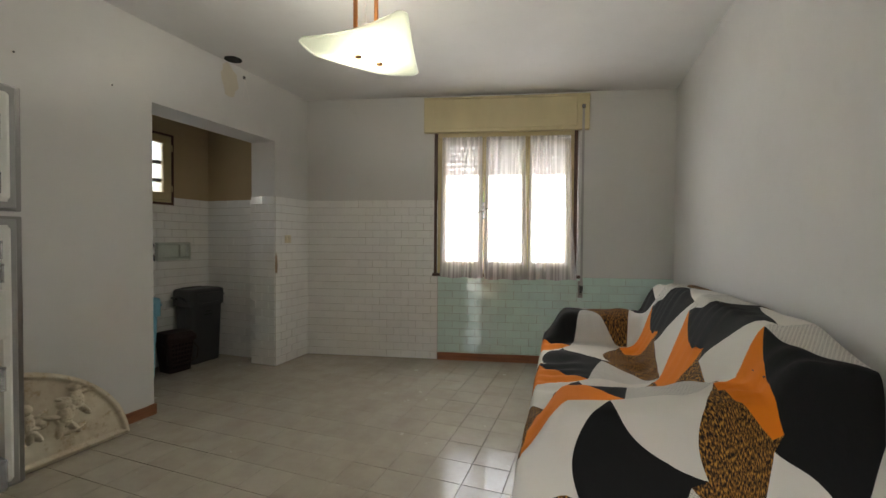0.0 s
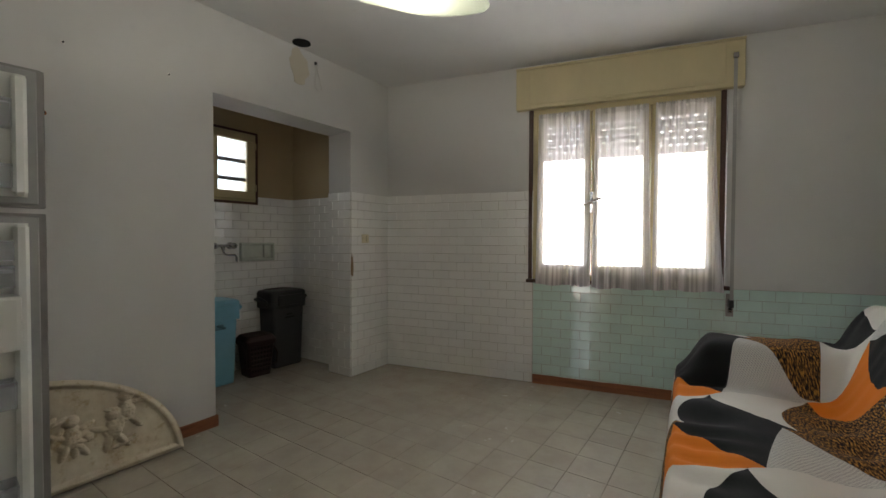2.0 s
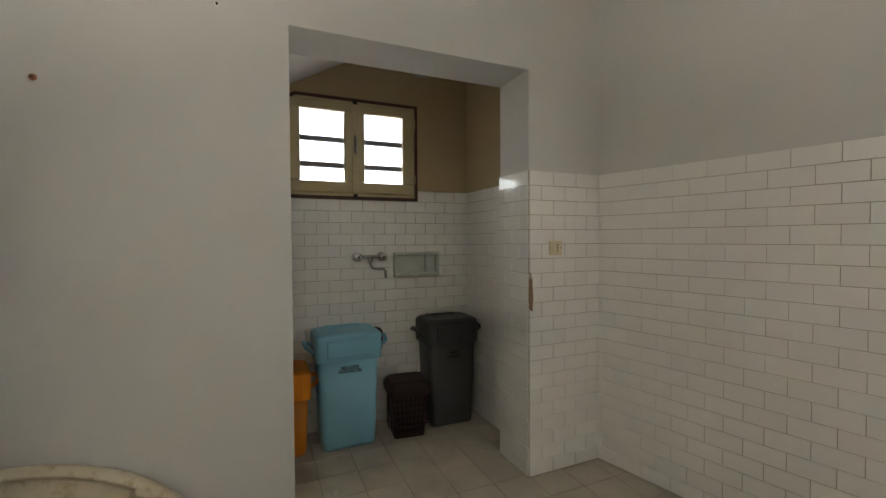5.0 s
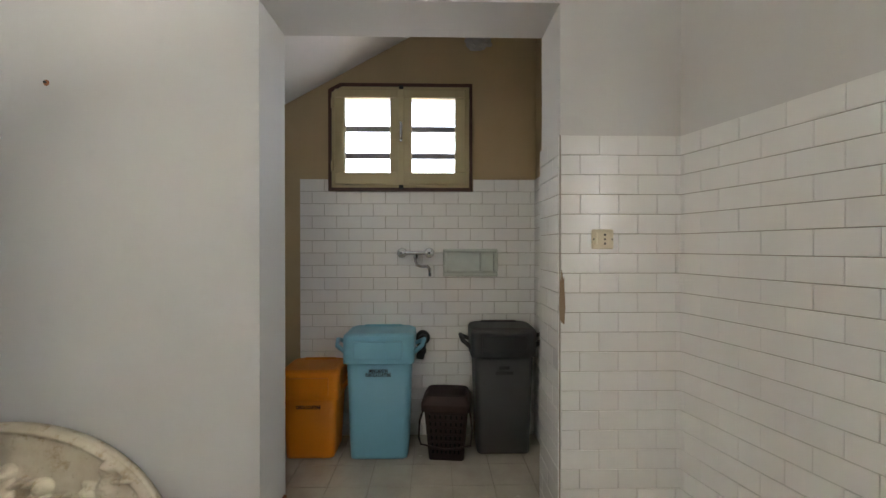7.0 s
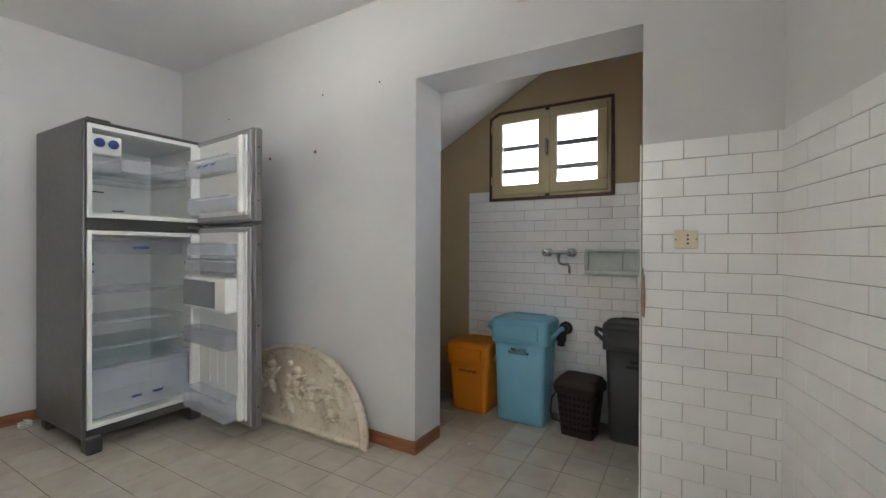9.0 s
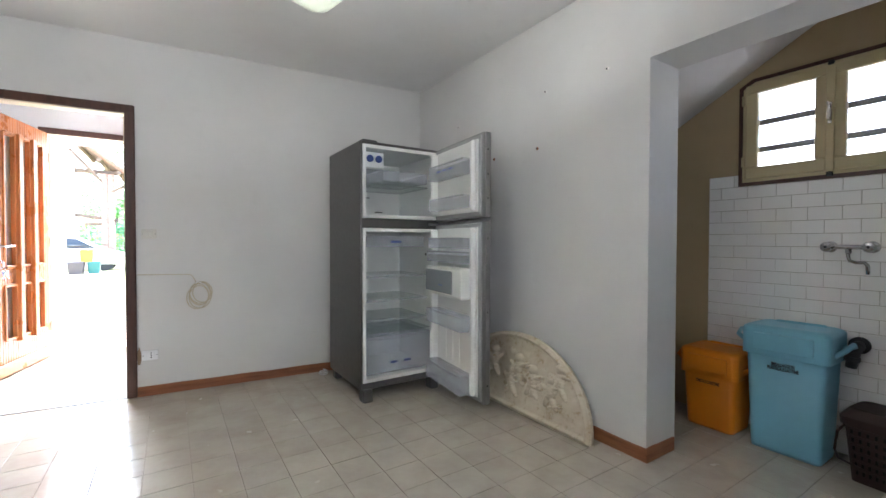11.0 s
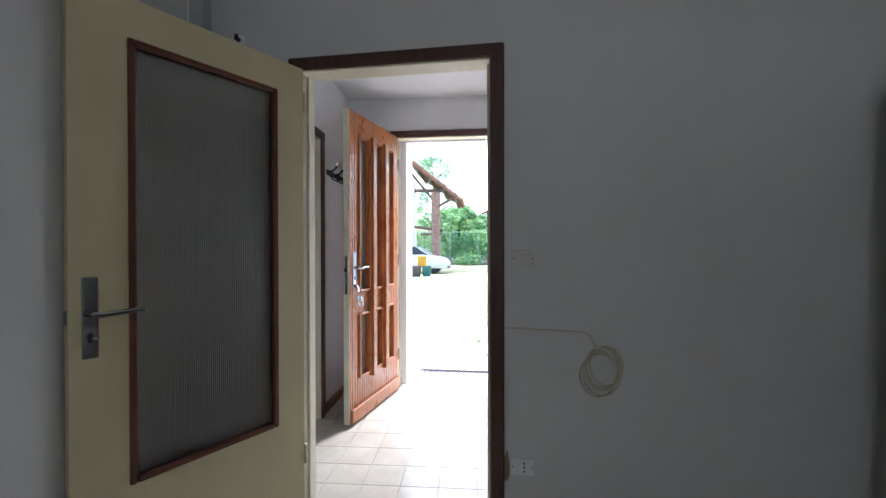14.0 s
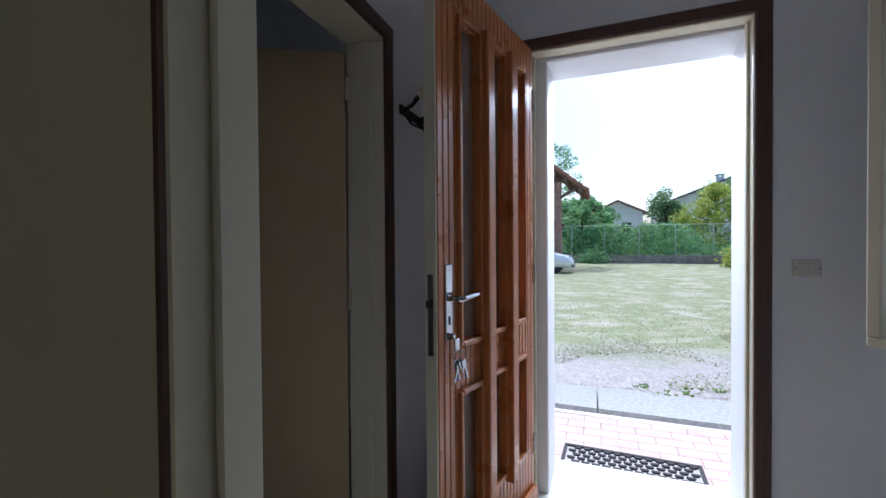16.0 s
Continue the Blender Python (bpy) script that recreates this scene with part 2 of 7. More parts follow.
def wall(name, p, q, height, thick, mat, label, openings=(), z0=0.0, back=None, over=0.0):
    """A wall with thickness and real openings (u0, u1, z0, z1) along it."""
    m, ln = wall_frame(p, q)
    us = sorted({-over, ln + over, *[o[0] for o in openings], *[o[1] for o in openings]})
    zs = sorted({z0, height, *[max(o[2], z0) for o in openings], *[o[3] for o in openings]})
    bm = bmesh.new()

    def solid(i, k):
        if i < 0 or k < 0 or i >= len(us) - 1 or k >= len(zs) - 1:
            return False
        u, z = (us[i] + us[i + 1]) / 2, (zs[k] + zs[k + 1]) / 2
        return not any(a < u < b and c < z < d for a, b, c, d in openings)

    def quad(pts, mi=0):
        f = bm.faces.new([bm.verts.new(v) for v in pts])
        f.material_index = mi

    for i in range(len(us) - 1):
        for k in range(len(zs) - 1):
            if not solid(i, k):
                continue
            a, b, c, d = us[i], us[i + 1], zs[k], zs[k + 1]
            quad([(a, 0, c), (b, 0, c), (b, 0, d), (a, 0, d)])
            quad([(b, thick, c), (a, thick, c), (a, thick, d), (b, thick, d)], 1 if back else 0)
            if not solid(i - 1, k):
                quad([(a, thick, c), (a, 0, c), (a, 0, d), (a, thick, d)])
            if not solid(i + 1, k):
                quad([(b, 0, c), (b, thick, c), (b, thick, d), (b, 0, d)])
            if not solid(i, k - 1):
                quad([(a, thick, c), (b, thick, c), (b, 0, c), (a, 0, c)])
            if not solid(i, k + 1):
                quad([(a, 0, d), (b, 0, d), (b, thick, d), (a, thick, d)])
    bmesh.ops.remove_doubles(bm, verts=bm.verts[:], dist=0.0005)
    ob = link_mesh(name, bm, [mat, back] if back else mat)
    ob.matrix_world = m
    return tagged(ob, label, "wall", kind="structure")

# ---- the kitchen, the alcove under the stairs and the hall: plan ----
H = 2.67
P_SW, P_NW, P_NE, P_SE = (0.0, 0.427), (0.0, 4.5), (3.571, 5.311), (3.765, 0.113)


def slab(name, pts, z0, z1, mat, label, category):
    bm = bmesh.new()
    lo = [bm.verts.new((x, y, z0)) for x, y in pts]
    hi = [bm.verts.new((x, y, z1)) for x, y in pts]
    bm.faces.new(lo[::-1])
    bm.faces.new(hi)
    for i in range(len(pts)):
        j = (i + 1) % len(pts)
        bm.faces.new((lo[i], lo[j], hi[j], hi[i]))
    bmesh.ops.recalc_face_normals(bm, faces=bm.faces[:])
    return tagged(link_mesh(name, bm, mat), label, category, kind="structure")


# door openings along their walls
KD0, KD1, KDZ = (3.765 - 3.315) * 1.0035, (3.765 - 2.370) * 1.0035, 2.14
ED0, ED1, EDZ = 3.61 - 3.19, 3.61 - 2.205, 2.285
HW0, HW1 = 3.61 - 1.62, 3.61 - 0.75

wall_west = wall("wall_west", (0, 0.26), (0, 4.62), H, 0.28, WALL, "off-white plastered wall with an opening into the alcove",
                 [(2.848 - 0.26, 4.02 - 0.26, 0, 2.145)])
wall_north = wall("wall_north", P_NW, P_NE, H, 0.30, WALL, "off-white plastered wall with the curtained window",
                  [(1.366, 2.775, 0.88, 2.32)], over=0.25)
wall_east = wall("wall_east", P_NE, P_SE, H, 0.25, WALL, "off-white plastered wall behind the sofa", over=0.0)
wall_south = wall("wall_south", P_SE, P_SW, H, 0.10, WALL, "off-white plastered wall with the door to the hall",
                  [(KD0, KD1, 0, KDZ)], back=HALLW)
alcove_back = wall("wall_alcove_back", (-1.012, 2.0), (-1.012, 4.17), H, 0.25, TAN, "tan-painted wall of the alcove with a small window",
                   [(0.885, 1.747, 1.555, 2.192)], over=0.2)
alcove_right = wall("wall_alcove_side", (-1.012, 4.17), (-0.28, 4.17), H, 0.25, TAN, "tan-painted side wall of the alcove")
alcove_left = wall("wall_alcove_end", (-0.28, 2.0), (-1.012, 2.0), H, 0.2, TAN, "tan-painted end wall under the stairs")
wall_hall_out = wall("wall_hall_front", (3.61, -1.673), (0.6, -1.579), 2.62, 0.36, HALLW, "white plastered hall wall with the front door and a window",
                     [(ED0, ED1, 0, EDZ), (HW0, HW1, 0.95, 2.30)], over=0.3)
wall_hall_side = wall("wall_hall_side", (3.61, 0.02), (3.61, -1.673), 2.62, 0.14, HALLW, "white plastered hall wall with an inner door",
                      [(0.10, 0.97, 0, 2.10)], over=0.0)
wall_hall_end = wall("wall_hall_end", (0.6, -1.579), (0.6, 0.24), 2.62, 0.2, HALLW, "plain white end wall of the hall", over=0.05)
# a dark room behind the inner door
wall("wall_room_far", (5.4, 0.3), (5.4, -2.2), 2.62, 0.1, HALLW, "plain wall of the room beyond the hall")
wall("wall_room_a", (3.75, 0.2), (5.4, 0.2), 2.62, 0.1, HALLW, "plain wall of the room beyond the hall")
wall("wall_room_b", (5.4, -2.1), (3.75, -2.1), 2.62, 0.1, HALLW, "plain wall of the room beyond the hall")

slab("ceiling", [(-0.28, 0.2), (3.95, 0.0), (3.9, 5.5), (-0.28, 4.65)], H, H + 0.2, CEIL, "white plastered ceiling, slightly uneven", "ceiling")
slab("ceiling_hall", [(0.4, 0.343), (0.4, -2.0), (5.5, -2.3), (5.5, 0.25), (3.80, 0.25), (3.80, 0.06)], 2.62, 2.665, CEIL, "white plastered hall ceiling", "ceiling")
slab("ceiling_alcove", [(-1.3, 3.5), (-0.28, 3.5), (-0.28, 4.4), (-1.3, 4.4)], H, H + 0.2, CEIL, "white ceiling of the alcove", "ceiling")


def stair_soffit():
    bm = bmesh.new()
    s = 0.55
    y0, y1 = 1.9, 3.72
    za, zb = 2.075 + s * (y0 - 2.585), 2.075 + s * (y1 - 2.585)
    v = [bm.verts.new(p) for p in [(-1.2, y0, za), (-0.281, y0, za), (-0.281, y1, zb), (-1.2, y1, zb),
                                   (-1.2, y0, za + 0.15), (-0.281, y0, za + 0.15), (-0.281, y1, zb + 0.15), (-1.2, y1, zb + 0.15)]]
    for q in ((0, 1, 2, 3), (7, 6, 5, 4), (0, 4, 5, 1), (1, 5, 6, 2), (2, 6, 7, 3), (3, 7, 4, 0)):
        bm.faces.new([v[i] for i in q])
    bmesh.ops.recalc_face_normals(bm, faces=bm.faces[:])
    tagged(link_mesh("ceiling_slope", bm, CEIL), "sloping white plaster underside of the stairs", "ceiling", kind="structure")


stair_soffit()

# floor bed; the tiles lie on it
floor = slab("floor", [(-1.2, 1.9), (-0.1, 1.9), (-0.1, 0.25), (0.5, 0.25), (0.5, -1.62), (3.62, -1.70), (3.62, 0.0), (5.5, 0.0), (5.5, 0.2), (3.80, 0.2),
                       (3.7, 5.45), (0.0, 4.62), (-0.3, 4.3), (-1.2, 4.3)][::-1], -0.15, -0.006, FLOOR_GROUT, "floor laid with square beige ceramic tiles", "floor")
slab("floor_room", [(3.62, 0.0), (3.62, -2.2), (5.5, -2.2), (5.5, 0.0)], -0.15, -0.007, MARBLE, "plain dark floor of the room beyond", "floor")


def trim(name, p, q, z0, z1, depth, mat, label, bevel=0.004, cat="skirting board"):
    m, ln = wall_frame(p, q)
    ob = link_mesh(name, box(0, ln, -depth, 0.0, z0, z1, bevel), mat)
    ob.matrix_world = m
    return tagged(ob, label, cat, kind="structure")


def rough_skirting(p, q, label, h=0.072):
    """Skirting with an uneven upper line, where paint and plaster overlap it."""
    m, ln = wall_frame(p, q)
    bm = bmesh.new()
    n = max(4, int(ln / 0.06))
    prev = None
    for i in range(n + 1):
        u = ln * i / n
        t = h + 0.005 * noise.noise((u * 6, p[0], p[1])) + 0.003 * noise.noise((u * 25, p[1], 3))
        ring = [bm.verts.new(v) for v in [(u, 0, 0), (u, -0.012, 0), (u, -0.012, t - 0.004), (u, -0.008, t), (u, 0, t)]]
        if prev:
            for a in range(4):
                bm.faces.new((prev[a], ring[a], ring[a + 1], prev[a + 1]))
        else:
            bm.faces.new(ring)
        prev = ring
    bm.faces.new(prev[::-1])
    bmesh.ops.recalc_face_normals(bm, faces=bm.faces[:])
    ob = link_mesh("baseboard", bm, SKIRT)
    ob.matrix_world = m
    return tagged(ob, label, "skirting board", kind="structure")


SK = "red-brown wooden skirting board along the wall"
rough_skirting((0, 0.44), (0, 2.848), SK)
rough_skirting((0.012, 2.848), (-0.26, 2.848), SK)
rough_skirting((2.352, 0.231), (0.0, 0.427), SK)
rough_skirting((1.362, 4.8095), (3.571, 5.311), SK, 0.075)
rough_skirting((3.571, 5.311), (3.745, 0.5), SK)
rough_skirting((2.15, -1.628), (0.62, -1.58), SK)
rough_skirting((3.61, -1.03), (3.61, -1.66), SK)
slab("door_threshold", [(2.39, 0.222), (3.315, 0.146), (3.31, 0.05), (2.385, 0.125)], -0.004, 0.006, MARBLE, "grey marble threshold strip in the doorway", "threshold")


# ---- windows of the kitchen ----
def window_main():
    m, _ = wall_frame(P_NW, P_NE)
    w = thing("window_1", "cream wooden window with three casements and brown side trim", "window", m, kind="structure")
    for u0, u1 in ((1.366, 1.40), (2.742, 2.776)):
        part("side_trim", box(u0 - 0.012, u1 - 0.012, -0.012, 0.06, 0.86, 2.31, 0.004), BROWN_TRIM, w, "dark brown side trim")
    part("frame_head", box(1.39, 2.73, -0.006, 0.06, 2.245, 2.31, 0.004), CREAM_SHADED, w)
    part("frame_foot", box(1.39, 2.73, -0.006, 0.06, 0.885, 0.93, 0.004), CREAM_SHADED, w)
    for u0, u1 in ((1.389, 1.425), (2.700, 2.731)):
        part("frame_post", box(u0, u1, -0.005, 0.06, 0.93, 2.245, 0.003), CREAM_SHADED, w)
    for u0, u1 in ((1.427, 1.851), (1.855, 2.276), (2.280, 2.698)):
        s = part("sash", box(u0, u0 + 0.05, -0.018, 0.03, 0.932, 2.243, 0.006), CREAM_SHADED, w)
        part("sash_stile", box(u1 - 0.05, u1, -0.018, 0.03, 0.932, 2.243, 0.006), CREAM_SHADED, s)
        part("sash_rail", box(u0 + 0.05, u1 - 0.05, -0.016, 0.03, 2.19, 2.243, 0.005), CREAM_SHADED, s)
        part("sash_rail", box(u0 + 0.05, u1 - 0.05, -0.016, 0.03, 0.932, 1.01, 0.005), CREAM_SHADED, s)
        pane = part("pane", box(u0 + 0.05, u1 - 0.05, 0.006, 0.010, 1.01, 2.19, 0), CLEAR, s)
        pane.visible_shadow = False
        for z in (1.15, 2.02):
            part("hinge", tube([(u0 + 0.004 if u0 < 2 else u1 - 0.004, -0.022, z), (u0 + 0.004 if u0 < 2 else u1 - 0.004, -0.022, z + 0.07)], 0.006), CREAM_SHADED, s)
    # lever between the first two casements
    h = part("handle_plate", box(1.838, 1.866, -0.026, -0.018, 1.43, 1.60, 0.003), CHROME, w, "worn chrome handle plate")
    part("handle_lever", tube([(1.852, -0.03, 1.515), (1.852, -0.06, 1.515), (1.80, -0.065, 1.495), (1.93, -0.065, 1.545)], 0.008), CHROME, h, "chrome lever")
    part("window_sill", box(1.34, 2.80, -0.035, 0.10, 0.855, 0.884, 0.004), BROWN_TRIM, w, "dark brown sill")
    part("outer_sill", box(1.36, 2.78, 0.10, 0.34, 0.85, 0.88, 0.004), WHITE_STONE, w)
    # roller shutter box
    b = part("shutter_box", box(1.252, 2.862, -0.055, 0.0, 2.295, 2.625, 0.005), CREAM, w, "cream shutter box over the window")
    part("box_panel", box(1.36, 2.745, -0.064, -0.055, 2.325, 2.612, 0.004), CREAM, b)
    part("box_lip", box(1.252, 2.862, -0.07, -0.055, 2.618, 2.634, 0.003), CREAM, b)
    # the half lowered shutter, outside
    sh = part("shutter", box(1.40, 2.74, 0.20, 0.214, 1.90, 1.915, 0.003), SHUTTER, w, "grey plastic roller shutter, partly down")
    z, row = 1.916, 0
    while z < 2.42:
        bm = bmesh.new()
        add_box(bm, 1.40, 2.74, 0.196, 0.208, z, z + 0.0465)
        add_box(bm, 1.40, 2.74, 0.192, 0.198, z + 0.006, z + 0.040)
        # slots of light between the slats
        u = 1.40 + (0.029 if row % 2 else 0.0)
        while u < 2.735:
            add_box(bm, u, min(u + (0.033 if row < 5 else 0.058), 2.74), 0.199, 0.206, z + 0.0465, z + 0.055)
            u += 0.058
        row += 1
        part("slat", bm, SHUTTER, sh)
        z += 0.055


CLEAR = glass("clear_glass")
SHUTTER = plain("grey_shutter_plastic", (0.46, 0.41, 0.40), 0.5)
# the thin plastic glows a little with the daylight behind it
st = SHUTTER.node_tree
glow_through, blend = st.nodes.new("ShaderNodeBsdfTranslucent"), st.nodes.new("ShaderNodeMixShader")
glow_through.inputs["Color"].default_value = (0.5, 0.43, 0.42, 1)
blend.inputs[0].default_value = 0.3
st.links.new(st.nodes["Principled BSDF"].outputs[0], blend.inputs[1])
st.links.new(glow_through.outputs[0], blend.inputs[2])
st.links.new(blend.outputs[0], st.nodes["Material Output"].inputs["Surface"])
window_main()


def curtain_material():
    m = Mat("sheer_white_fabric")
    t = m.t
    out = t.nodes["Material Output"]
    dif = t.nodes.new("ShaderNodeBsdfDiffuse")
    tra = t.nodes.new("ShaderNodeBsdfTranslucent")
    clr = t.nodes.new("ShaderNodeBsdfTransparent")
    for n in (dif, tra):
        n.inputs["Color"].default_value = (0.88, 0.86, 0.89, 1)
    a, b = t.nodes.new("ShaderNodeMixShader"), t.nodes.new("ShaderNodeMixShader")
    a.inputs[0].default_value = 0.18
    t.links.new(dif.outputs[0], a.inputs[1])
    t.links.new(tra.outputs[0], a.inputs[2])
    fold = m.ramp(m.noise(5, 2, (7, 1, 0.12), True), [(0.42, (0, 0, 0)), (0.60, (1, 1, 1))])
    weave = m.math("MULTIPLY_ADD", fold, 0.36, 0.40)
    t.links.new(weave, b.inputs[0])
    t.links.new(clr.outputs[0], b.inputs[1])
    t.links.new(a.outputs[0], b.inputs[2])
    t.links.new(b.outputs[0], out.inputs["Surface"])
    return m.m


SHEER = curtain_material()


def curtain(u0, u1, z0, seed, flare):
    m, _ = wall_frame(P_NW, P_NE)
    c = thing("curtain", "sheer white gathered curtain hung on the window casement", "curtain", m @ pose(u0, 0, 0), "curtains on the window")
    part("rod", tube([(0.0, -0.03, 2.222), (u1 - u0, -0.03, 2.222)], 0.004, 6), CREAM, c)
    bm = bmesh.new()
    nu, nz = 90, 40
    w = u1 - u0
    grid = []
    for k in range(nz + 1):
        f = k / nz
        z = 2.235 - f * (2.235 - z0)
        row = []
        for i in range(nu + 1):
            s = i / nu
            amp = 0.006 + 0.012 * f
            y = -0.034 - amp * (1 + math.sin(s * 46 + seed + 1.5 * math.sin(s * 9 + seed)) * (0.5 + 0.5 * math.sin(s * 7 + seed * 3)))
            y += 0.004 * noise.noise((s * 5, f * 3, seed))
            x = s * w + (s - 0.5) * 0.03 * f + flare * f * f * s
            row.append(bm.verts.new((x, y - 0.012 * max(0, f - 0.85) * 6, z + 0.006 * math.sin(s * 12 + seed) * f)))
        grid.append(row)
    for k in range(nz):
        for i in range(nu):
            bm.faces.new((grid[k][i], grid[k][i + 1], grid[k + 1][i + 1], grid[k + 1][i]))
    part("cloth", bm, SHEER, c, smooth=True)
    # gathered heading: one ruffled band round the rod
    hem = bmesh.new()
    last = None
    for i in range(161):
        x = i * w / 160
        ruffle = 0.005 * math.sin(i * 1.25 + seed)
        band = [hem.verts.new(p) for p in ((x, -0.036 + ruffle, 2.203 + 0.003 * math.sin(i * 0.7)), (x, -0.043 + ruffle, 2.216), (x, -0.040 + ruffle * 0.6, 2.228), (x, -0.034 + ruffle, 2.246 + 0.005 * math.sin(i * 0.9 + seed)))]
        if last:
            for q in range(3):
                hem.faces.new((last[q], band[q], band[q + 1], last[q + 1]))
        last = band
    part("gathered_heading", hem, SHEER, c)


curtain(1.440, 1.838, 0.845, 1.0, 0.0)
curtain(1.878, 2.258, 0.835, 2.3, 0.02)
curtain(2.305, 2.690, 0.84, 4.1, 0.05)


def shutter_strap():
    m, _ = wall_frame(P_NW, P_NE)
    s = thing("shutter_strap", "grey shutter strap with its metal winder on the wall", "strap", m)
    part("strap", box(2.790, 2.812, -0.066, -0.063, 0.74, 2.50, 0), plain("grey_webbing", (0.38, 0.37, 0.36), 0.8), s)
    part("guide", box(2.785, 2.818, -0.075, -0.055, 2.49, 2.53, 0.004), CHROME, s)
    w = part("winder_plate", box(2.778, 2.826, -0.014, 0.0, 0.665, 0.83, 0.004), plain("grey_metal", (0.32, 0.31, 0.30), 0.4, 0.6), s)
    part("winder_drum", moved(lathe([(0.004, -0.012), (0.018, -0.01), (0.02, 0.01), (0.004, 0.012)]), pose(2.802, -0.016, 0.71, 0, 90, 0)), CHROME, w)
    part("winder_slot", box(2.788, 2.816, -0.067, -0.0141, 0.735, 0.79, 0.002), DARK, w)


shutter_strap()


def window_alcove():
    m, _ = wall_frame((-1.012, 2.0), (-1.012, 4.17))
    w = thing("window_2", "small cream wooden window with two reeded panes", "window", m, kind="structure")
    u0, u1, z0, z1 = 0.866, 1.766, 1.538, 2.210

    def outline(i, clip):
        return [(u0 + i, z0 + i), (u1 - i, z0 + i), (u1 - i, z1 - i), (u0 + i + clip, z1 - i), (u0 + i, z1 - i - clip * 0.55)]

    def band(a, b, y0, y1, mat, name, label=""):
        bm = bmesh.new()
        n = len(a)
        rows = [[bm.verts.new((u, y, z)) for u, z in pts] for pts, y in ((a, y1), (a, y0), (b, y0), (b, y1))]
        for r in range(4):
            p, q = rows[r], rows[(r + 1) % 4]
            for i in range(n):
                bm.faces.new((p[i], p[(i + 1) % n], q[(i + 1) % n], q[i]))
        bmesh.ops.recalc_face_normals(bm, faces=bm.faces[:])
        part(name, bm, mat, w, label)

    band(outline(0, 0.075), outline(0.02, 0.065), -0.022, 0.04, BROWN_TRIM, "outer_trim", "dark brown outer trim")
    band(outline(0.02, 0.065), outline(0.045, 0.05), -0.014, 0.05, CREAM_SHADED, "frame")
    for a, b in ((0.905, 1.3195), (1.3205, 1.727)):
        s = part("sash_rail", box(a, b, -0.030, 0.012, 1.577, 1.652, 0.006), CREAM_SHADED, w)
        part("sash_rail", box(a, b, -0.030, 0.012, 2.116, 2.171, 0.006), CREAM_SHADED, s)
        part("sash_stile", box(a, a + 0.066, -0.030, 0.012, 1.652, 2.116, 0.006), CREAM_SHADED, s)
        part("sash_stile", box(b - 0.070, b, -0.030, 0.012, 1.652, 2.116, 0.006), CREAM_SHADED, s)
        p = part("pane", box(a + 0.066, b - 0.070, -0.008, -0.003, 1.652, 2.116, 0), REEDED, s, "reeded glass")
        p.visible_shadow = False
        for z in (1.66, 2.05):
            u = a - 0.012 if a < 1 else b + 0.012
            part("hinge", tube([(u, -0.03, z), (u, -0.03, z + 0.06)], 0.008, 8), CREAM_SHADED, s)
    part("meeting_bead", box(1.300, 1.340, -0.040, -0.030, 1.575, 2.172, 0.004), CREAM_SHADED, w)
    h = part("handle_plate", box(1.310, 1.330, -0.046, -0.040, 1.84, 1.96, 0.003), CHROME, w, "chrome handle plate")
    part("handle_lever", tube([(1.32, -0.05, 1.86), (1.32, -0.075, 1.86), (1.322, -0.075, 1.93), (1.318, -0.07, 1.955)], 0.007), CHROME, h)
    for z in (1.560, 2.178):
        part("catch", box(1.308, 1.334, -0.046, -0.02, z - 0.012, z + 0.012, 0.003), DARK, w)
    for z in (1.765, 1.935):
        part("outside_bar", box(0.89, 1.74, 0.022, 0.034, z - 0.018, z + 0.018, 0.003), plain("grey_iron", (0.10, 0.10, 0.10), 0.6), w, "flat grey iron bar")


REEDED = glass("reeded_glass", (0.95, 0.95, 0.95), 0.03, 38, 0)
window_alcove()


# ---- doors ----
def door_trim(m, u0, u1, ztop, thick, w, wide=0.062):
    """Dark casing on the wall, cream lining in the opening; children of w in the wall's frame."""
    part("casing_side", box(u0 - 0.035, u0 - 0.035 + wide, -0.022, 0.0, 0, ztop + 0.005, 0.006), BROWN_TRIM, w, "dark brown casing")
    part("casing_side", box(u1 + 0.035 - wide, u1 + 0.035, -0.022, 0.0, 0, ztop + 0.005, 0.006), BROWN_TRIM, w, "dark brown casing")
    part("casing_head", box(u0 - 0.035, u1 + 0.035, -0.024, 0.0, ztop + 0.005 - 0.028, ztop + 0.037, 0.006), BROWN_TRIM, w, "dark brown casing")
    part("lining_side", box(u0 + 0.001, u0 + 0.03, -0.010, thick + 0.006, 0, ztop - 0.03, 0.004), CREAM2, w)
    part("lining_side", box(u1 - 0.03, u1 - 0.001, -0.010, thick + 0.006, 0, ztop - 0.03, 0.004), CREAM2, w)
    part("lining_head", box(u0 + 0.001, u1 - 0.001, -0.010, thick + 0.006, ztop - 0.03, ztop - 0.001, 0.004), CREAM2, w)
    part("stop_bead", box(u0 + 0.03, u0 + 0.042, 0.04, thick, 0, ztop - 0.03, 0.003), CREAM2, w)
    part("stop_bead", box(u1 - 0.042, u1 - 0.03, 0.04, thick, 0, ztop - 0.03, 0.003), CREAM2, w)


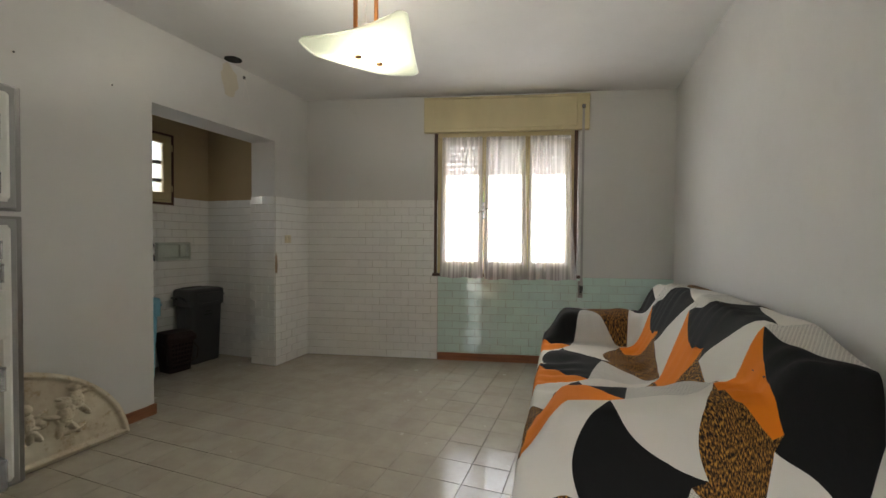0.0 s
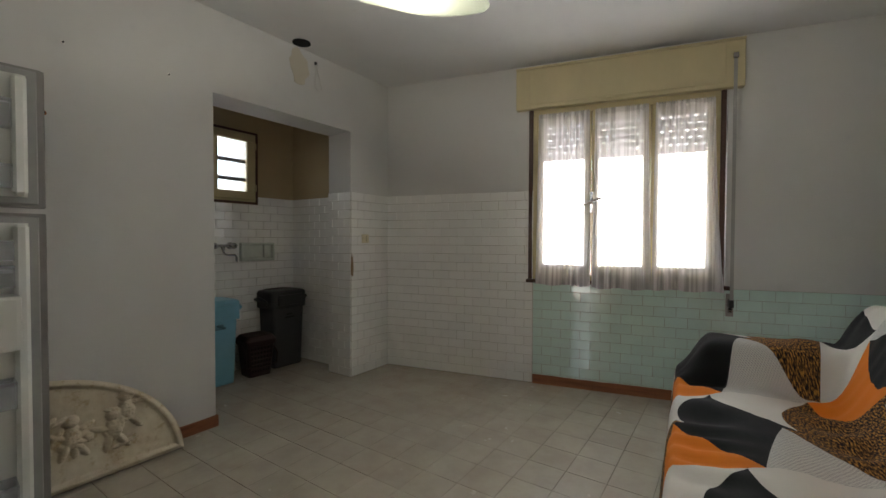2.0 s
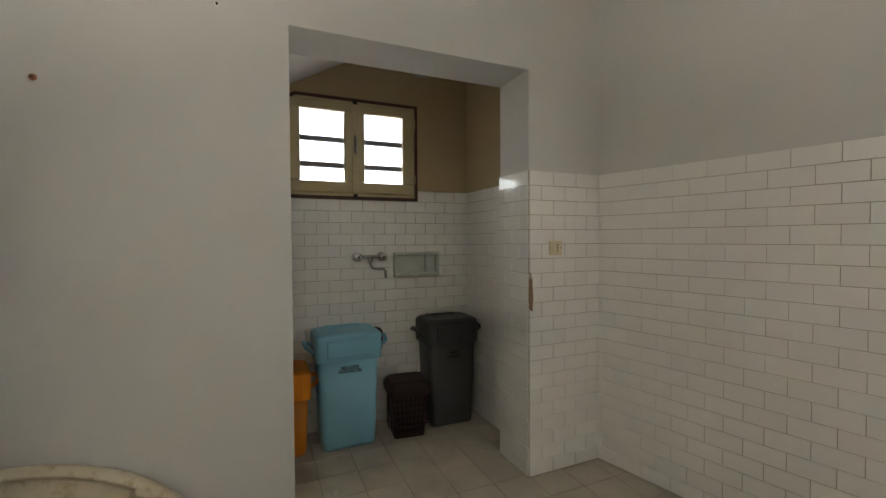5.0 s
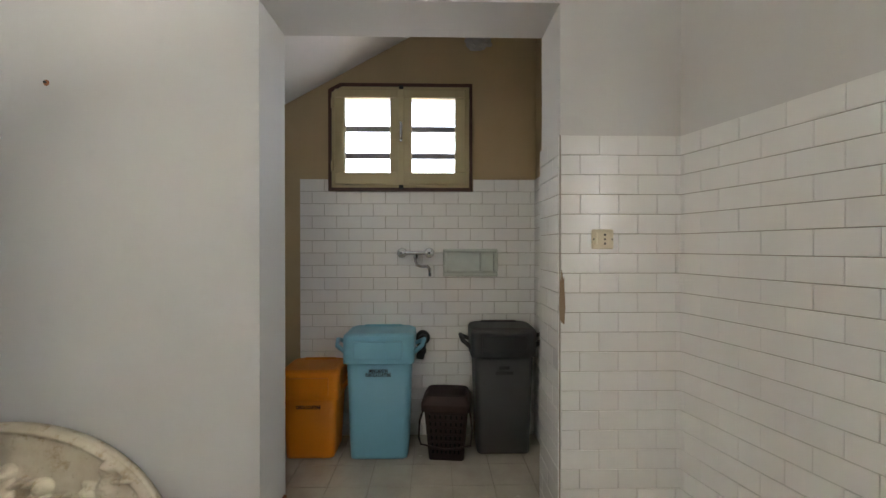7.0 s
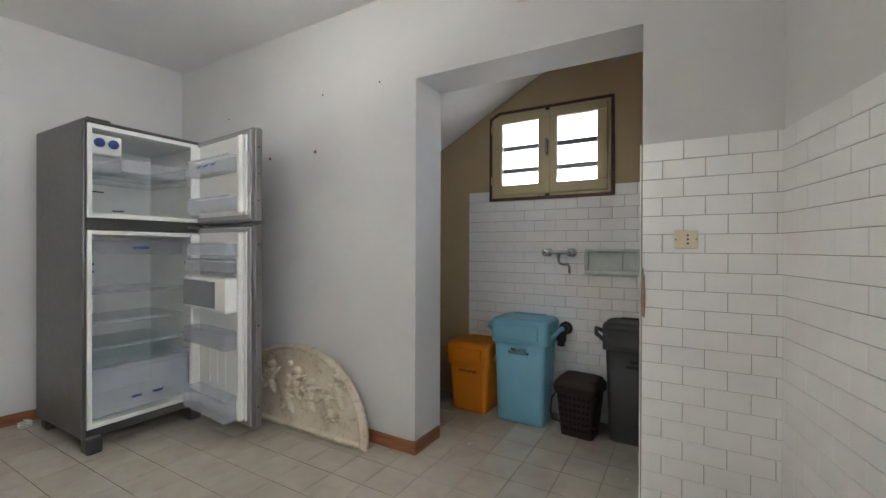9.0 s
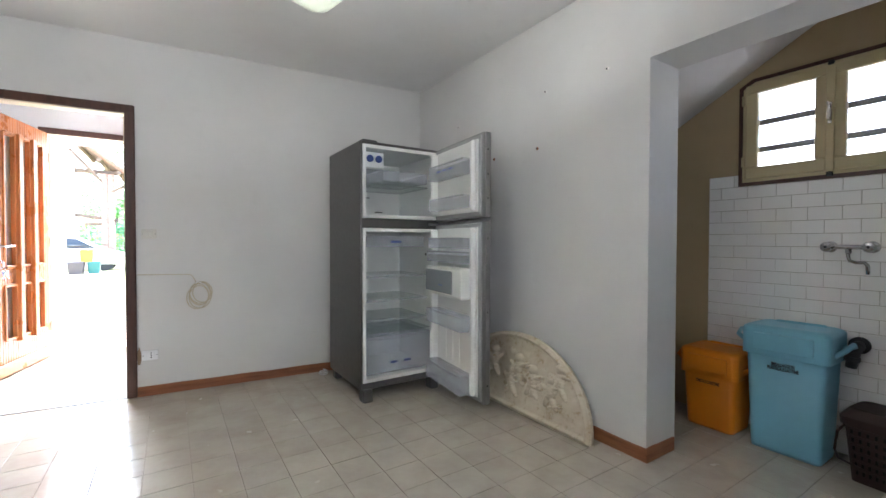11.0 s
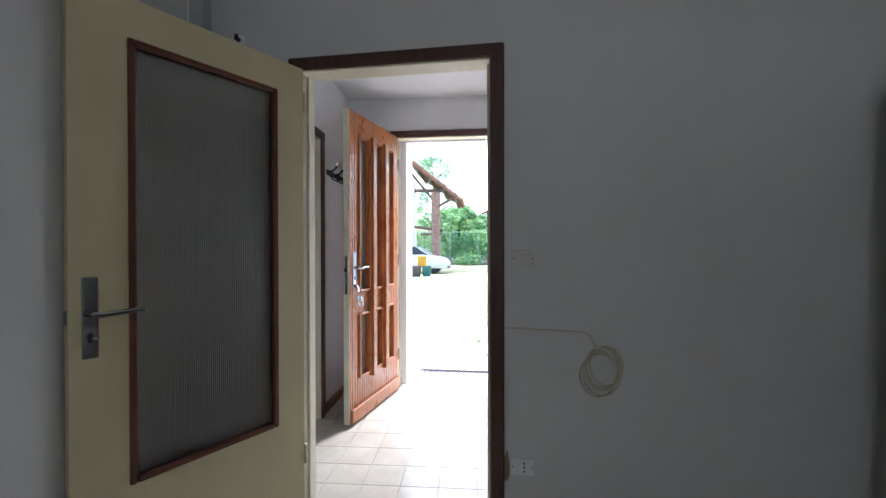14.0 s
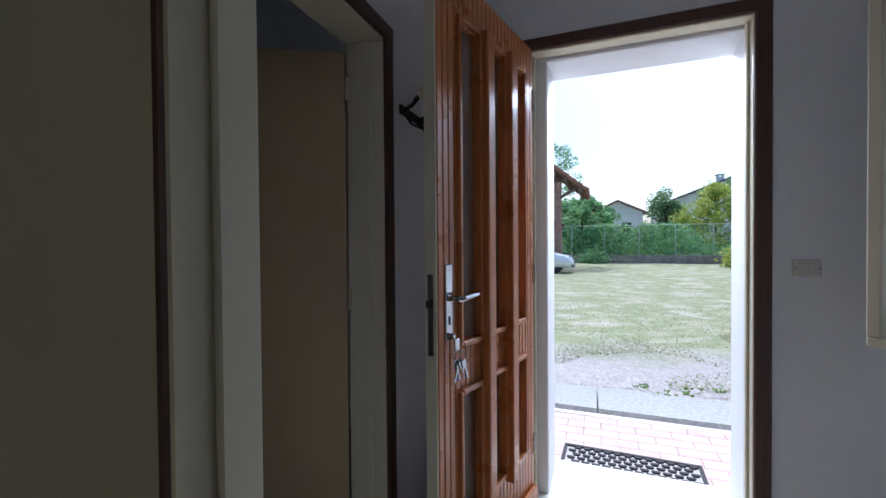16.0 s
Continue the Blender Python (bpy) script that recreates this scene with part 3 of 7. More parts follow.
mS, _ = wall_frame(P_SE, P_SW)
kf = thing("door_frame_1", "cream door lining with dark brown wooden casing", "door frame", mS, kind="structure")
door_trim(mS, KD0, KD1, KDZ, 0.10, kf)
mE, _ = wall_frame((3.61, -1.673), (0.6, -1.579))
ef = thing("door_frame_2", "front door frame with dark brown casing and white reveals", "door frame", mE, kind="structure")
door_trim(mE, ED0, ED1, EDZ, 0.07, ef)
part("reveal_side", box(ED0 + 0.001, ED0 + 0.098, 0.078, 0.364, 0.0, 2.237, 0.006), HALLW, ef, "white plastered reveal")
part("reveal_head", box(ED0 + 0.001, ED1 - 0.001, 0.078, 0.364, 2.237, EDZ - 0.001, 0.006), HALLW, ef, "white plastered soffit")
part("reveal_side", box(ED1 - 0.022, ED1 - 0.001, 0.078, 0.364, 0.0, 2.237, 0.006), HALLW, ef, "white plastered reveal")
mH, _ = wall_frame((3.61, 0.02), (3.61, -1.673))
hf = thing("door_frame_3", "cream door lining with dark brown casing in the hall", "door frame", mH, kind="structure")
door_trim(mH, 0.10, 0.97, 2.10, 0.14, hf)
part("strike_plate", box(KD1 - 0.034, KD1 - 0.0295, 0.012, 0.026, 1.03, 1.09, 0.001), plain("dull_brass", (0.22, 0.19, 0.14), 0.5, 0.6), kf)


def handle(parent, s, z, side, y, reach=0.13, back=1):
    """Plate with a lever and a key; y is the door face, side the way the lever points."""
    h = part("handle_plate", box(s - 0.021, s + 0.021, y - 0.005, y, z - 0.14, z + 0.115, 0.003), CHROME, parent, "chrome handle plate")
    part("lever", tube([(s, y - 0.004, z), (s, y - 0.045, z), (s + side * 0.02, y - 0.052, z), (s + side * reach, y - 0.05, z + 0.004)], [0.011, 0.010, 0.010, 0.008]), CHROME, h, "chrome lever")
    part("keyhole", box(s - 0.006, s + 0.006, y - 0.0065, y - 0.004, z - 0.09, z - 0.06, 0.001), DARK, h)
    return h


def kitchen_door():
    """Leaf with a big reeded pane, standing open into the kitchen."""
    hinge, d = Vector((3.268, 0.190, 0)), Vector((0.5, 0.866, 0))
    # local x from the hinge, local y away from the room side that is seen
    n = Vector((0.866, -0.5, 0))
    m = Matrix(((d.x, n.x, 0, hinge.x), (d.y, n.y, 0, hinge.y), (0, 0, 1, 0.012), (0, 0, 0, 1)))
    w, t, top = 0.852, 0.036, 2.10
    k = thing("inner_door", "cream painted door with a tall reeded pane, standing open", "door", m)
    a, b, c, e = 0.137, 0.697, 0.472, 1.965
    leaf = bmesh.new()
    for x0, x1, z0, z1 in ((0, a, 0, top), (b, w, 0, top), (a, b, 0, c), (a, b, e, top)):
        add_box(leaf, x0, x1, 0, t, z0, z1)
    bmesh.ops.remove_doubles(leaf, verts=leaf.verts[:], dist=0.0004)
    part("leaf", leaf, CREAM, k)
    for x0, x1, z0, z1 in ((a, a + 0.022, c, e), (b - 0.022, b, c, e), (a + 0.022, b - 0.022, c, c + 0.022), (a + 0.022, b - 0.022, e - 0.022, e)):
        part("glazing_bead", box(x0, x1, -0.010, t + 0.008, z0, z1, 0.005), wood("reddish_brown_bead", (0.07, 0.02, 0.012), (0.16, 0.05, 0.028), 0.35), k, "reddish brown glazing bead")
    part("pane", box(a + 0.02, b - 0.02, 0.012, 0.018, c + 0.02, e - 0.02, 0), REED_DOOR, k, "reeded frosted glass pane")
    h = handle(k, 0.800, 1.06, -1, 0.0)
    part("key", tube([(0.80, -0.005, 0.985), (0.80, -0.035, 0.985), (0.785, -0.036, 0.987)], 0.004, 6), CHROME, h)
    part("latch", box(w - 0.001, w + 0.006, 0.008, 0.026, 1.03, 1.075, 0.001), CHROME, k)
    for z in (0.25, 1.9):
        part("hinge", tube([(-0.004, -0.006, z), (-0.004, -0.006, z + 0.09)], 0.008, 8), CREAM2, k)


REED_DOOR = glass("reeded_door_glass", (0.93, 0.92, 0.88), 0.36, 40, 0, 0.30)
kitchen_door()


def front_door():
    hinge, free = Vector((3.150, -1.625, 0)), Vector((3.345, -0.80, 0))
    d = (free - hinge).normalized()
    n = Vector((d.y, -d.x, 0))
    m = Matrix(((d.x, n.x, 0, hinge.x), (d.y, n.y, 0, hinge.y), (0, 0, 1, 0.012), (0, 0, 0, 1)))
    k = thing("front_door", "orange varnished wooden front door with six narrow reeded panes, open", "door", m)
    W, T = 0.848, 0.05
    # upright boards with gaps, round the three columns of panes (x from the hinge)
    cols = [(W - 0.29, W - 0.13), (W - 0.51, W - 0.35), (W - 0.73, W - 0.57)]
    rows = [(0.30, 0.775), (0.935, 2.10)]
    x, n_b = 0.0, 24
    bw = W / n_b
    for i in range(n_b):
        x0, x1 = i * bw, (i + 1) * bw
        mid = (x0 + x1) / 2
        spans = [(0.0, 2.25)]
        if any(a - 0.005 < mid < b + 0.005 for a, b in cols):
            spans = [(0.0, 0.30), (0.775, 0.935), (2.075, 2.25)]
        for z0, z1 in spans:
            part("board", box(x0 + 0.0012, x1 - 0.0012, 0.0, T, z0, z1, 0.004), DOORWOOD, k)
    part("core", box(0.004, W - 0.004, 0.006, T - 0.004, 0.004, 0.30, 0), DOORWOOD, k)
    for a, b in cols:
        for z0, z1 in rows:
            f = part("pane_frame", box(a - 0.006, a + 0.012, -0.016, T, z0, z1, 0.004), DOORWOOD, k)
            part("frame_side", box(b - 0.012, b + 0.006, -0.016, T, z0, z1, 0.004), DOORWOOD, f)
            part("frame_rail", box(a + 0.012, b - 0.012, -0.018, T, z0 - 0.006, z0 + 0.016, 0.004), DOORWOOD, f)
            part("frame_rail", box(a + 0.012, b - 0.012, -0.018, T, z1 - 0.016, z1 + 0.006, 0.004), DOORWOOD, f)
            p = part("pane", box(a + 0.012, b - 0.012, 0.02, 0.026, z0 + 0.012, z1 - 0.012, 0), REED_DOOR, f, "narrow reeded glass pane")
            p.visible_shadow = False
    for x0, x1 in ((W - 0.35, W - 0.29), (W - 0.57, W - 0.51)):
        part("mullion", box(x0, x1, -0.042, 0.0, 0.27, 2.11, 0.005), DOORWOOD, k, "proud upright bar between the panes")
    part("kick_rail", box(0.0, W, -0.022, 0.0, 0.0, 0.105, 0.008), DOORWOOD, k)
    edge = part("edge", box(W - 0.001, W + 0.006, 0.002, T - 0.002, 0.0, 2.25, 0.002), CREAM2, k, "pale painted door edge")
    part("lock_plate", box(W + 0.005, W + 0.008, 0.014, 0.036, 0.93, 1.20, 0.001), CHROME, edge, "steel lock plate")
    part("bolt", box(W + 0.006, W + 0.026, 0.018, 0.032, 1.09, 1.115, 0.002), DARK, edge)
    h = handle(k, W - 0.062, 1.115, -1, 0.0, 0.12)
    kx, kz = W - 0.066, 0.985
    part("lock_cylinder", moved(lathe([(0.011, 0), (0.011, 0.016), (0.007, 0.018)], 12), pose(kx, -0.004, kz, 90, 0, 0)), CHROME, h)
    ring = [(kx + 0.02 * math.cos(a), -0.03 - 0.004 * math.sin(2 * a), kz - 0.055 + 0.022 * math.sin(a)) for a in [i * math.pi / 8 for i in range(16)]]
    g = part("key_ring", tube(ring, 0.002, 6, True), CHROME, k, "bunch of keys hanging in the lock")
    part("key", box(kx - 0.013, kx + 0.013, -0.034, -0.031, kz - 0.045, kz - 0.005, 0.001), CHROME, g)
    rnd = random.Random(5)
    for i in range(6):
        a = rnd.uniform(-0.5, 0.5)
        mm = pose(kx + rnd.uniform(-0.012, 0.012), -0.03 - 0.004 * i, kz - 0.075, 0, math.degrees(a), 0)
        bm = box(-0.012, 0.012, -0.001, 0.001, -0.03, 0.0, 0.0008)
        add_box(bm, -0.004, 0.004, -0.001, 0.001, -0.075, -0.03)
        part("key", moved(bm, mm), CHROME if i else plain("blue_key_fob", (0.05, 0.06, 0.35), 0.4), g)
    for z in (0.25, 1.1, 1.95):
        part("hinge", tube([(-0.004, 0.0, z), (-0.004, 0.0, z + 0.10)], 0.009, 8), CHROME, k)


front_door()


def hall_door():
    """Plain cream leaf of the dark room, standing open inwards."""
    m = Matrix.Translation((3.755, -0.905, 0.012)) @ pose(0, 0, 0, 0, 0, 28)
    k = thing("room_door", "plain cream flush door standing open into the dark room", "door", m)
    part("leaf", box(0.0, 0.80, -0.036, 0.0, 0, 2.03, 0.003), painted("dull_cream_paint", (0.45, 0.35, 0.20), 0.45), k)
    for z in (0.2, 1.05, 1.85):
        part("hinge", tube([(-0.008, 0.004, z), (-0.008, 0.004, z + 0.08)], 0.008, 8), CREAM2, k)


hall_door()


def hall_window():
    w = thing("window_3", "cream hall window with one casement standing open", "window", mE, kind="structure")
    u0, u1, z0, z1 = HW0, HW1, 0.95, 2.30
    part("frame_side", box(u0 - 0.012, u0 + 0.04, -0.012, 0.06, z0, z1, 0.004), CREAM2, w)
    part("frame_side", box(u1 - 0.04, u1 + 0.012, -0.012, 0.06, z0, z1, 0.004), CREAM2, w)
    part("frame_foot", box(u0 + 0.04, u1 - 0.04, -0.012, 0.06, z0, z0 + 0.04, 0.004), CREAM2, w)
    part("frame_head", box(u0 + 0.04, u1 - 0.04, -0.012, 0.06, z1 - 0.05, z1, 0.004), CREAM2, w)
    part("shutter_box", box(u0 - 0.13, u1 + 0.13, -0.06, 0.0, 2.30, 2.61, 0.005), CREAM2, w)
    part("box_panel", box(u0 - 0.03, u1 + 0.03, -0.068, -0.06, 2.33, 2.59, 0.004), CREAM2, w)
    part("window_sill", box(u0 - 0.05, u1 + 0.05, -0.04, 0.12, 0.915, 0.948, 0.004), MARBLE, w, "grey marble sill")
    sh = part("shutter", box(u0, u1, 0.20, 0.214, 1.975, 1.99, 0.003), GREENSH, w, "green roller shutter, partly down")
    z = 1.99
    while z < 2.40:
        bm = bmesh.new()
        u = u0
        while u < u1 - 0.02:
            add_box(bm, u, u + 0.058, 0.196, 0.208, z, z + 0.046)
            add_box(bm, u, u + 0.03, 0.199, 0.206, z + 0.046, z + 0.055)
            u += 0.058
        part("slat", bm, GREENSH, sh)
        z += 0.055
    # the open casement
    ang = 180 + 39
    c = part("casement", box(0, 0.05, -0.02, 0.02, 0, 1.235, 0.005), CREAM2, w, "open cream casement")
    c.matrix_local = Matrix.Translation((u0 + 0.04, -0.03, 1.0)) @ pose(0, 0, 0, 0, 0, ang)
    W2 = 0.56
    part("stile", box(W2 - 0.05, W2, -0.02, 0.02, 0, 1.235, 0.005), CREAM2, c)
    part("rail", box(0.05, W2 - 0.05, -0.02, 0.02, 1.18, 1.235, 0.005), CREAM2, c)
    part("rail", box(0.05, W2 - 0.05, -0.02, 0.02, 0.0, 0.06, 0.005), CREAM2, c)
    part("drip_rail", box(0.0, W2, -0.02, 0.05, -0.03, 0.0, 0.006), CREAM2, c)
    for x0, x1, za, zb in ((0.05, 0.068, 0.06, 1.18), (W2 - 0.068, W2 - 0.05, 0.06, 1.18), (0.068, W2 - 0.068, 0.06, 0.078), (0.068, W2 - 0.068, 1.162, 1.18)):
        part("bead", box(x0, x1, -0.014, 0.014, za, zb, 0.003), BROWN_TRIM, c, "brown glazing bead")
    p = part("pane", box(0.068, W2 - 0.068, -0.003, 0.002, 0.078, 1.162, 0), FROST, c, "frosted glass pane")


GREENSH = plain("green_shutter_plastic", (0.02, 0.22, 0.13), 0.45)
FROST = glass("frosted_glass", (0.85, 0.9, 0.92), 0.45)
hall_window()


def coat_hooks():
    k = thing("coat_hook_rack", "black wrought-iron coat hooks with white knobs on the hall wall", "coat hooks", Matrix.Translation((3.61, -1.10, 1.86)))
    iron = plain("black_iron", (0.015, 0.015, 0.015), 0.5, 0.6)
    part("bar", box(-0.012, 0.0, -0.36, 0.03, -0.02, 0.02, 0.004), iron, k)
    for y in (0.0, -0.16, -0.32):
        h = part("hook", tube([(-0.01, y, 0.0), (-0.05, y, 0.02), (-0.075, y, 0.05)], [0.009, 0.008, 0.011]), iron, k)
        part("lower_hook", tube([(-0.01, y, -0.01), (-0.03, y - 0.03, -0.05), (-0.06, y - 0.07, -0.06), (-0.075, y - 0.09, -0.03)], 0.005), iron, h)
        part("knob", moved(lathe([(0.008, 0), (0.024, 0.004), (0.028, 0.014), (0.020, 0.026)], 14), pose(-0.078, y, 0.05, 0, -70, 0)), IVORY, h, "ivory knob")


coat_hooks()


def socket(m, label, name, holes=3, w=0.086, h=0.076, keys=0, mat=None):
    s = thing(name, label, "socket" if not keys else "switch", m)
    part("plate", box(-w / 2, w / 2, -0.009, 0, -h / 2, h / 2, 0.004), mat or IVORY, s)
    part("insert", box(-w * 0.28, w * 0.28, -0.011, -0.008, -h * 0.33, h * 0.33, 0.002), mat or IVORY, s)
    for i in range(keys):
        x = (i - (keys - 1) / 2) * 0.026
        part("rocker", box(x - 0.011, x + 0.011, -0.0145, -0.010, -0.02, 0.02, 0.002), mat or IVORY, s)
    for i in range(holes):
        part("hole", moved(lathe([(0.0001, 0.0012), (0.0045, 0.0012), (0.0045, 0)], 8), pose(0.007 if holes > 2 else (i - 0.5) * 0.02, -0.0112, (i - 1) * 0.017 if holes > 2 else 0, 90, 0, 0)), HOLE, s)
    for x in (-w * 0.42, w * 0.42):
        part("screw", moved(lathe([(0.003, 0), (0.003, 0.001)], 8), pose(x, -0.0095, 0, 90, 0, 0)), DARK, s)
    return s


mW, _ = wall_frame((0, 0.26), (0, 4.62))
socket(mW @ pose(4.182 - 0.26, -0.011, 1.218), "ivory plastic wall socket on the white tiles", "wall_socket", 3)
socket(mS @ pose((3.765 - 2.256) * 1.0035, 0, 1.228), "white double light switch beside the door", "light_switch", 0, 0.095, 0.072, 2, SWITCH)
socket(mS @ pose((3.765 - 2.256) * 1.0035, 0, 0.308), "white wall socket above the skirting", "wall_socket", 3, 0.105, 0.075, 0, WHITEPL)
socket(mE @ pose(3.61 - 2.052, 0, 1.20), "white double light switch in the hall", "light_switch", 0, 0.095, 0.072, 2, SWITCH)


def cable_coil():
    k = thing("cable_coil", "white cable run along the wall and hung in a coil", "cable", mS @ pose((3.765 - 1.925) * 1.0035, -0.012, 0.755))
    wire = plain("white_cable", (0.52, 0.46, 0.34), 0.5)
    pts = []
    rnd = random.Random(2)
    for i in range(150):
        a = i * 2 * math.pi / 24 + math.pi / 2
        r = 0.082 + 0.022 * math.sin(i * 0.131 + 1) * (0.4 - 0.6 * math.sin(a)) + 0.002 * rnd.random()
        pts.append((r * 0.85 * math.cos(a) + 0.013 * math.sin(i * 0.047), -0.002 - 0.008 * (i / 100) - 0.003 * math.sin(a * 3), r * 1.05 * math.sin(a) - 0.016 * math.cos(i * 0.061)))
    part("coil", tube(pts, 0.0036, 6), wire, k)
    part("run", tube([(-0.02, -0.004, 0.08), (-0.05, -0.002, 0.145), (-0.07, 0.004, 0.158), (-0.2, 0.006, 0.162), (-0.42, 0.006, 0.166)], 0.0035, 6), wire, k)
    part("tie", tube([(-0.03, -0.016, 0.09), (-0.01, -0.018, 0.098), (0.01, -0.010, 0.09)], 0.004, 6), WHITEPL, k)


cable_coil()


def fridge_cable():
    """Spare mains cable lying coiled on the floor beside the refrigerator."""
    k = thing("mains_cable", "white mains cable coiled on the floor beside the refrigerator", "cable", Matrix.Translation((1.0, 0.47, 0.006)) @ Matrix.Diagonal((0.55, 0.6, 0.7, 1)))
    pts = [(0.055 * math.cos(i * 0.42) * (1 + 0.15 * math.sin(i * 0.3)), 0.05 * math.sin(i * 0.42), 0.0035 + 0.0012 * i) for i in range(42)]
    part("flex", tube(pts + [(-0.03, -0.06, 0.04), (-0.09, -0.05, 0.02)], 0.0045, 7), WHITEPL, k)
    part("plug", box(0.02, 0.055, -0.055, -0.03, -0.004, 0.026, 0.006), WHITEPL, k)


fridge_cable()


# wall plugs, ceiling hole, loose wire, bracket near the door
def plug(y, z, dark=False):
    s = thing("wall_plug", "old screw plug in the plaster wall", "wall plug", mW @ pose(y - 0.26, 0, z), "wall plugs")
    part("collar", moved(lathe([(0.010, 0), (0.012, 0.003), (0.006, 0.006)], 12), pose(0, 0, 0, 90, 0, 0)), WHITE_STONE if not dark else SKIRT, s)
    part("screw", moved(lathe([(0.004, 0.004), (0.005, 0.012), (0.003, 0.014)], 10), pose(0, 0, 0, 90, 0, 0)), DARK, s)


for y, z, dk in ((2.12, 2.178, 0), (2.592, 2.171, 0), (2.045, 1.815, 1), (1.112, 2.17, 0), (1.588, 1.815, 1)):
    plug(y, z, dk)
part("rim", moved(lathe([(0.066, 0), (0.066, 0.005), (0.055, 0.006)], 28), pose(0.085, 3.455, H - 0.006, 0, 0, 0)), HOLE,
     thing("flue_hole", "round black flue hole in the ceiling corner", "hole", kind="structure"))
lw = thing("loose_wire", "thin loose wire hanging from a wall clip", "wire", Matrix.Translation((0.0, 3.648, 2.60)))
part("clip", box(0.0, 0.012, -0.012, 0.012, -0.012, 0.012, 0.003), DARK, lw)
part("wire", tube([(0.01, 0, 0), (0.015, 0.012, -0.07), (0.012, 0.045, -0.16), (0.02, 0.05, -0.20), (0.02, 0.01, -0.215), (0.012, -0.015, -0.19), (0.012, -0.01, -0.1), (0.012, 0.0, -0.02)], 0.002, 6), WHITE_STONE, lw)
br = thing("wall_bracket", "small dark round hook on the wall above the door", "hook", mS @ pose((3.765 - 3.604) * 1.0035, 0, 2.284))
part("rosette", moved(lathe([(0.03, 0), (0.028, 0.008), (0.012, 0.02)], 16), pose(0, 0, 0, 90, 0, 0)), WHITEPL, br)
part("hook", tube([(0, -0.01, 0), (0, -0.04, 0), (0.008, -0.05, 0.012)], [0.012, 0.012, 0.008]), DARK, br)


def patch(name, label, category, m, w, h, mat, seed, thick=0.002):
    """An irregular flake lying on a wall (local x along, z up)."""
    rnd = random.Random(seed)
    bm = bmesh.new()
    n = 22
    ring = []
    for i in range(n):
        a = 2 * math.pi * i / n
        r = 1 + rnd.uniform(-0.28, 0.12)
        ring.append((w / 2 * r * math.cos(a), h / 2 * r * math.sin(a)))
    f = [bm.verts.new((x, -thick, z)) for x, z in ring]
    b = [bm.verts.new((x * 1.02, 0.0, z * 1.02)) for x, z in ring]
    bm.faces.new(f[::-1])
    for i in range(n):
        bm.faces.new((f[i], f[(i + 1) % n], b[(i + 1) % n], b[i]))
    bmesh.ops.recalc_face_normals(bm, faces=bm.faces[:])
    ob = link_mesh(name, bm, mat)
    ob.matrix_world = m
    return tagged(ob, label, category, kind="structure")


STAIN = plaster("yellowed_plaster", (0.60, 0.55, 0.45), (0.9, 0.85))
FLAKE = plaster("chipped_brown_plaster", (0.30, 0.21, 0.13), (0.7, 0.6))
patch("plaster_patch", "yellowed plaster patch below the flue hole", "patch", mW @ pose(3.50 - 0.26, 0, 2.53), 0.20, 0.26, STAIN, 4)
patch("plaster_chip", "brown chipped spot on the tiled edge", "chip", Matrix.Translation((0.0105, 4.026, 0.98)) @ pose(0, 0, 0, 0, 0, 45), 0.026, 0.22, FLAKE, 9, 0.004)
patch("plaster_chip", "chipped paint low on the door casing", "chip", mS @ pose(KD1 + 0.045, 0, 0.30), 0.03, 0.14, FLAKE, 10)


# ---- refrigerator ----
STEEL_SIDE = plain("dark_grey_enamel", (0.088, 0.086, 0.083), 0.32, 0.3, 0.05)
STEEL = plain("brushed_steel", (0.30, 0.295, 0.29), 0.32, 0.85, 0.05)
LINER = plain("white_fridge_liner", (0.78, 0.79, 0.76), 0.3, 0, 0.02)
CLEARP = clear_plastic("clear_shelf_plastic", (0.66, 0.69, 0.75), 0.30)
CLEARG = clear_plastic("glass_shelf", (0.62, 0.75, 0.72), 0.32)
BLUE = plain("blue_knob", (0.05, 0.09, 0.30), 0.35)


def open_box(x0, x1, y0, y1, z0, z1, t, open_side):
    """A moulded shell in one piece, open on one side ('y' front or 'z' top)."""
    bm = bmesh.new()
    if open_side == "y":
        outer = [(x, y, z) for y in (y0, y1) for x, z in ((x0, z0), (x1, z0), (x1, z1), (x0, z1))]
        inner = [(x, y, z) for y in (y0 + t, y1) for x, z in ((x0 + t, z0 + t), (x1 - t, z0 + t), (x1 - t, z1 - t), (x0 + t, z1 - t))]
    else:
        outer = [(x, y, z) for z in (z0, z1) for x, y in ((x0, y0), (x1, y0), (x1, y1), (x0, y1))]
        inner = [(x, y, z) for z in (z0 + t, z1) for x, y in ((x0 + t, y0 + t), (x1 - t, y0 + t), (x1 - t, y1 - t), (x0 + t, y1 - t))]
    o, n = [bm.verts.new(v) for v in outer], [bm.verts.new(v) for v in inner]
    bm.faces.new(o[:4])
    bm.faces.new(n[:4])
    for i in range(4):
        j = (i + 1) % 4
        bm.faces.new((o[i], o[j], o[4 + j], o[4 + i]))
        bm.faces.new((n[i], n[j], n[4 + j], n[4 + i]))
        bm.faces.new((o[4 + i], o[4 + j], n[4 + j], n[4 + i]))
    bmesh.ops.recalc_face_normals(bm, faces=bm.faces[:])
    return bm


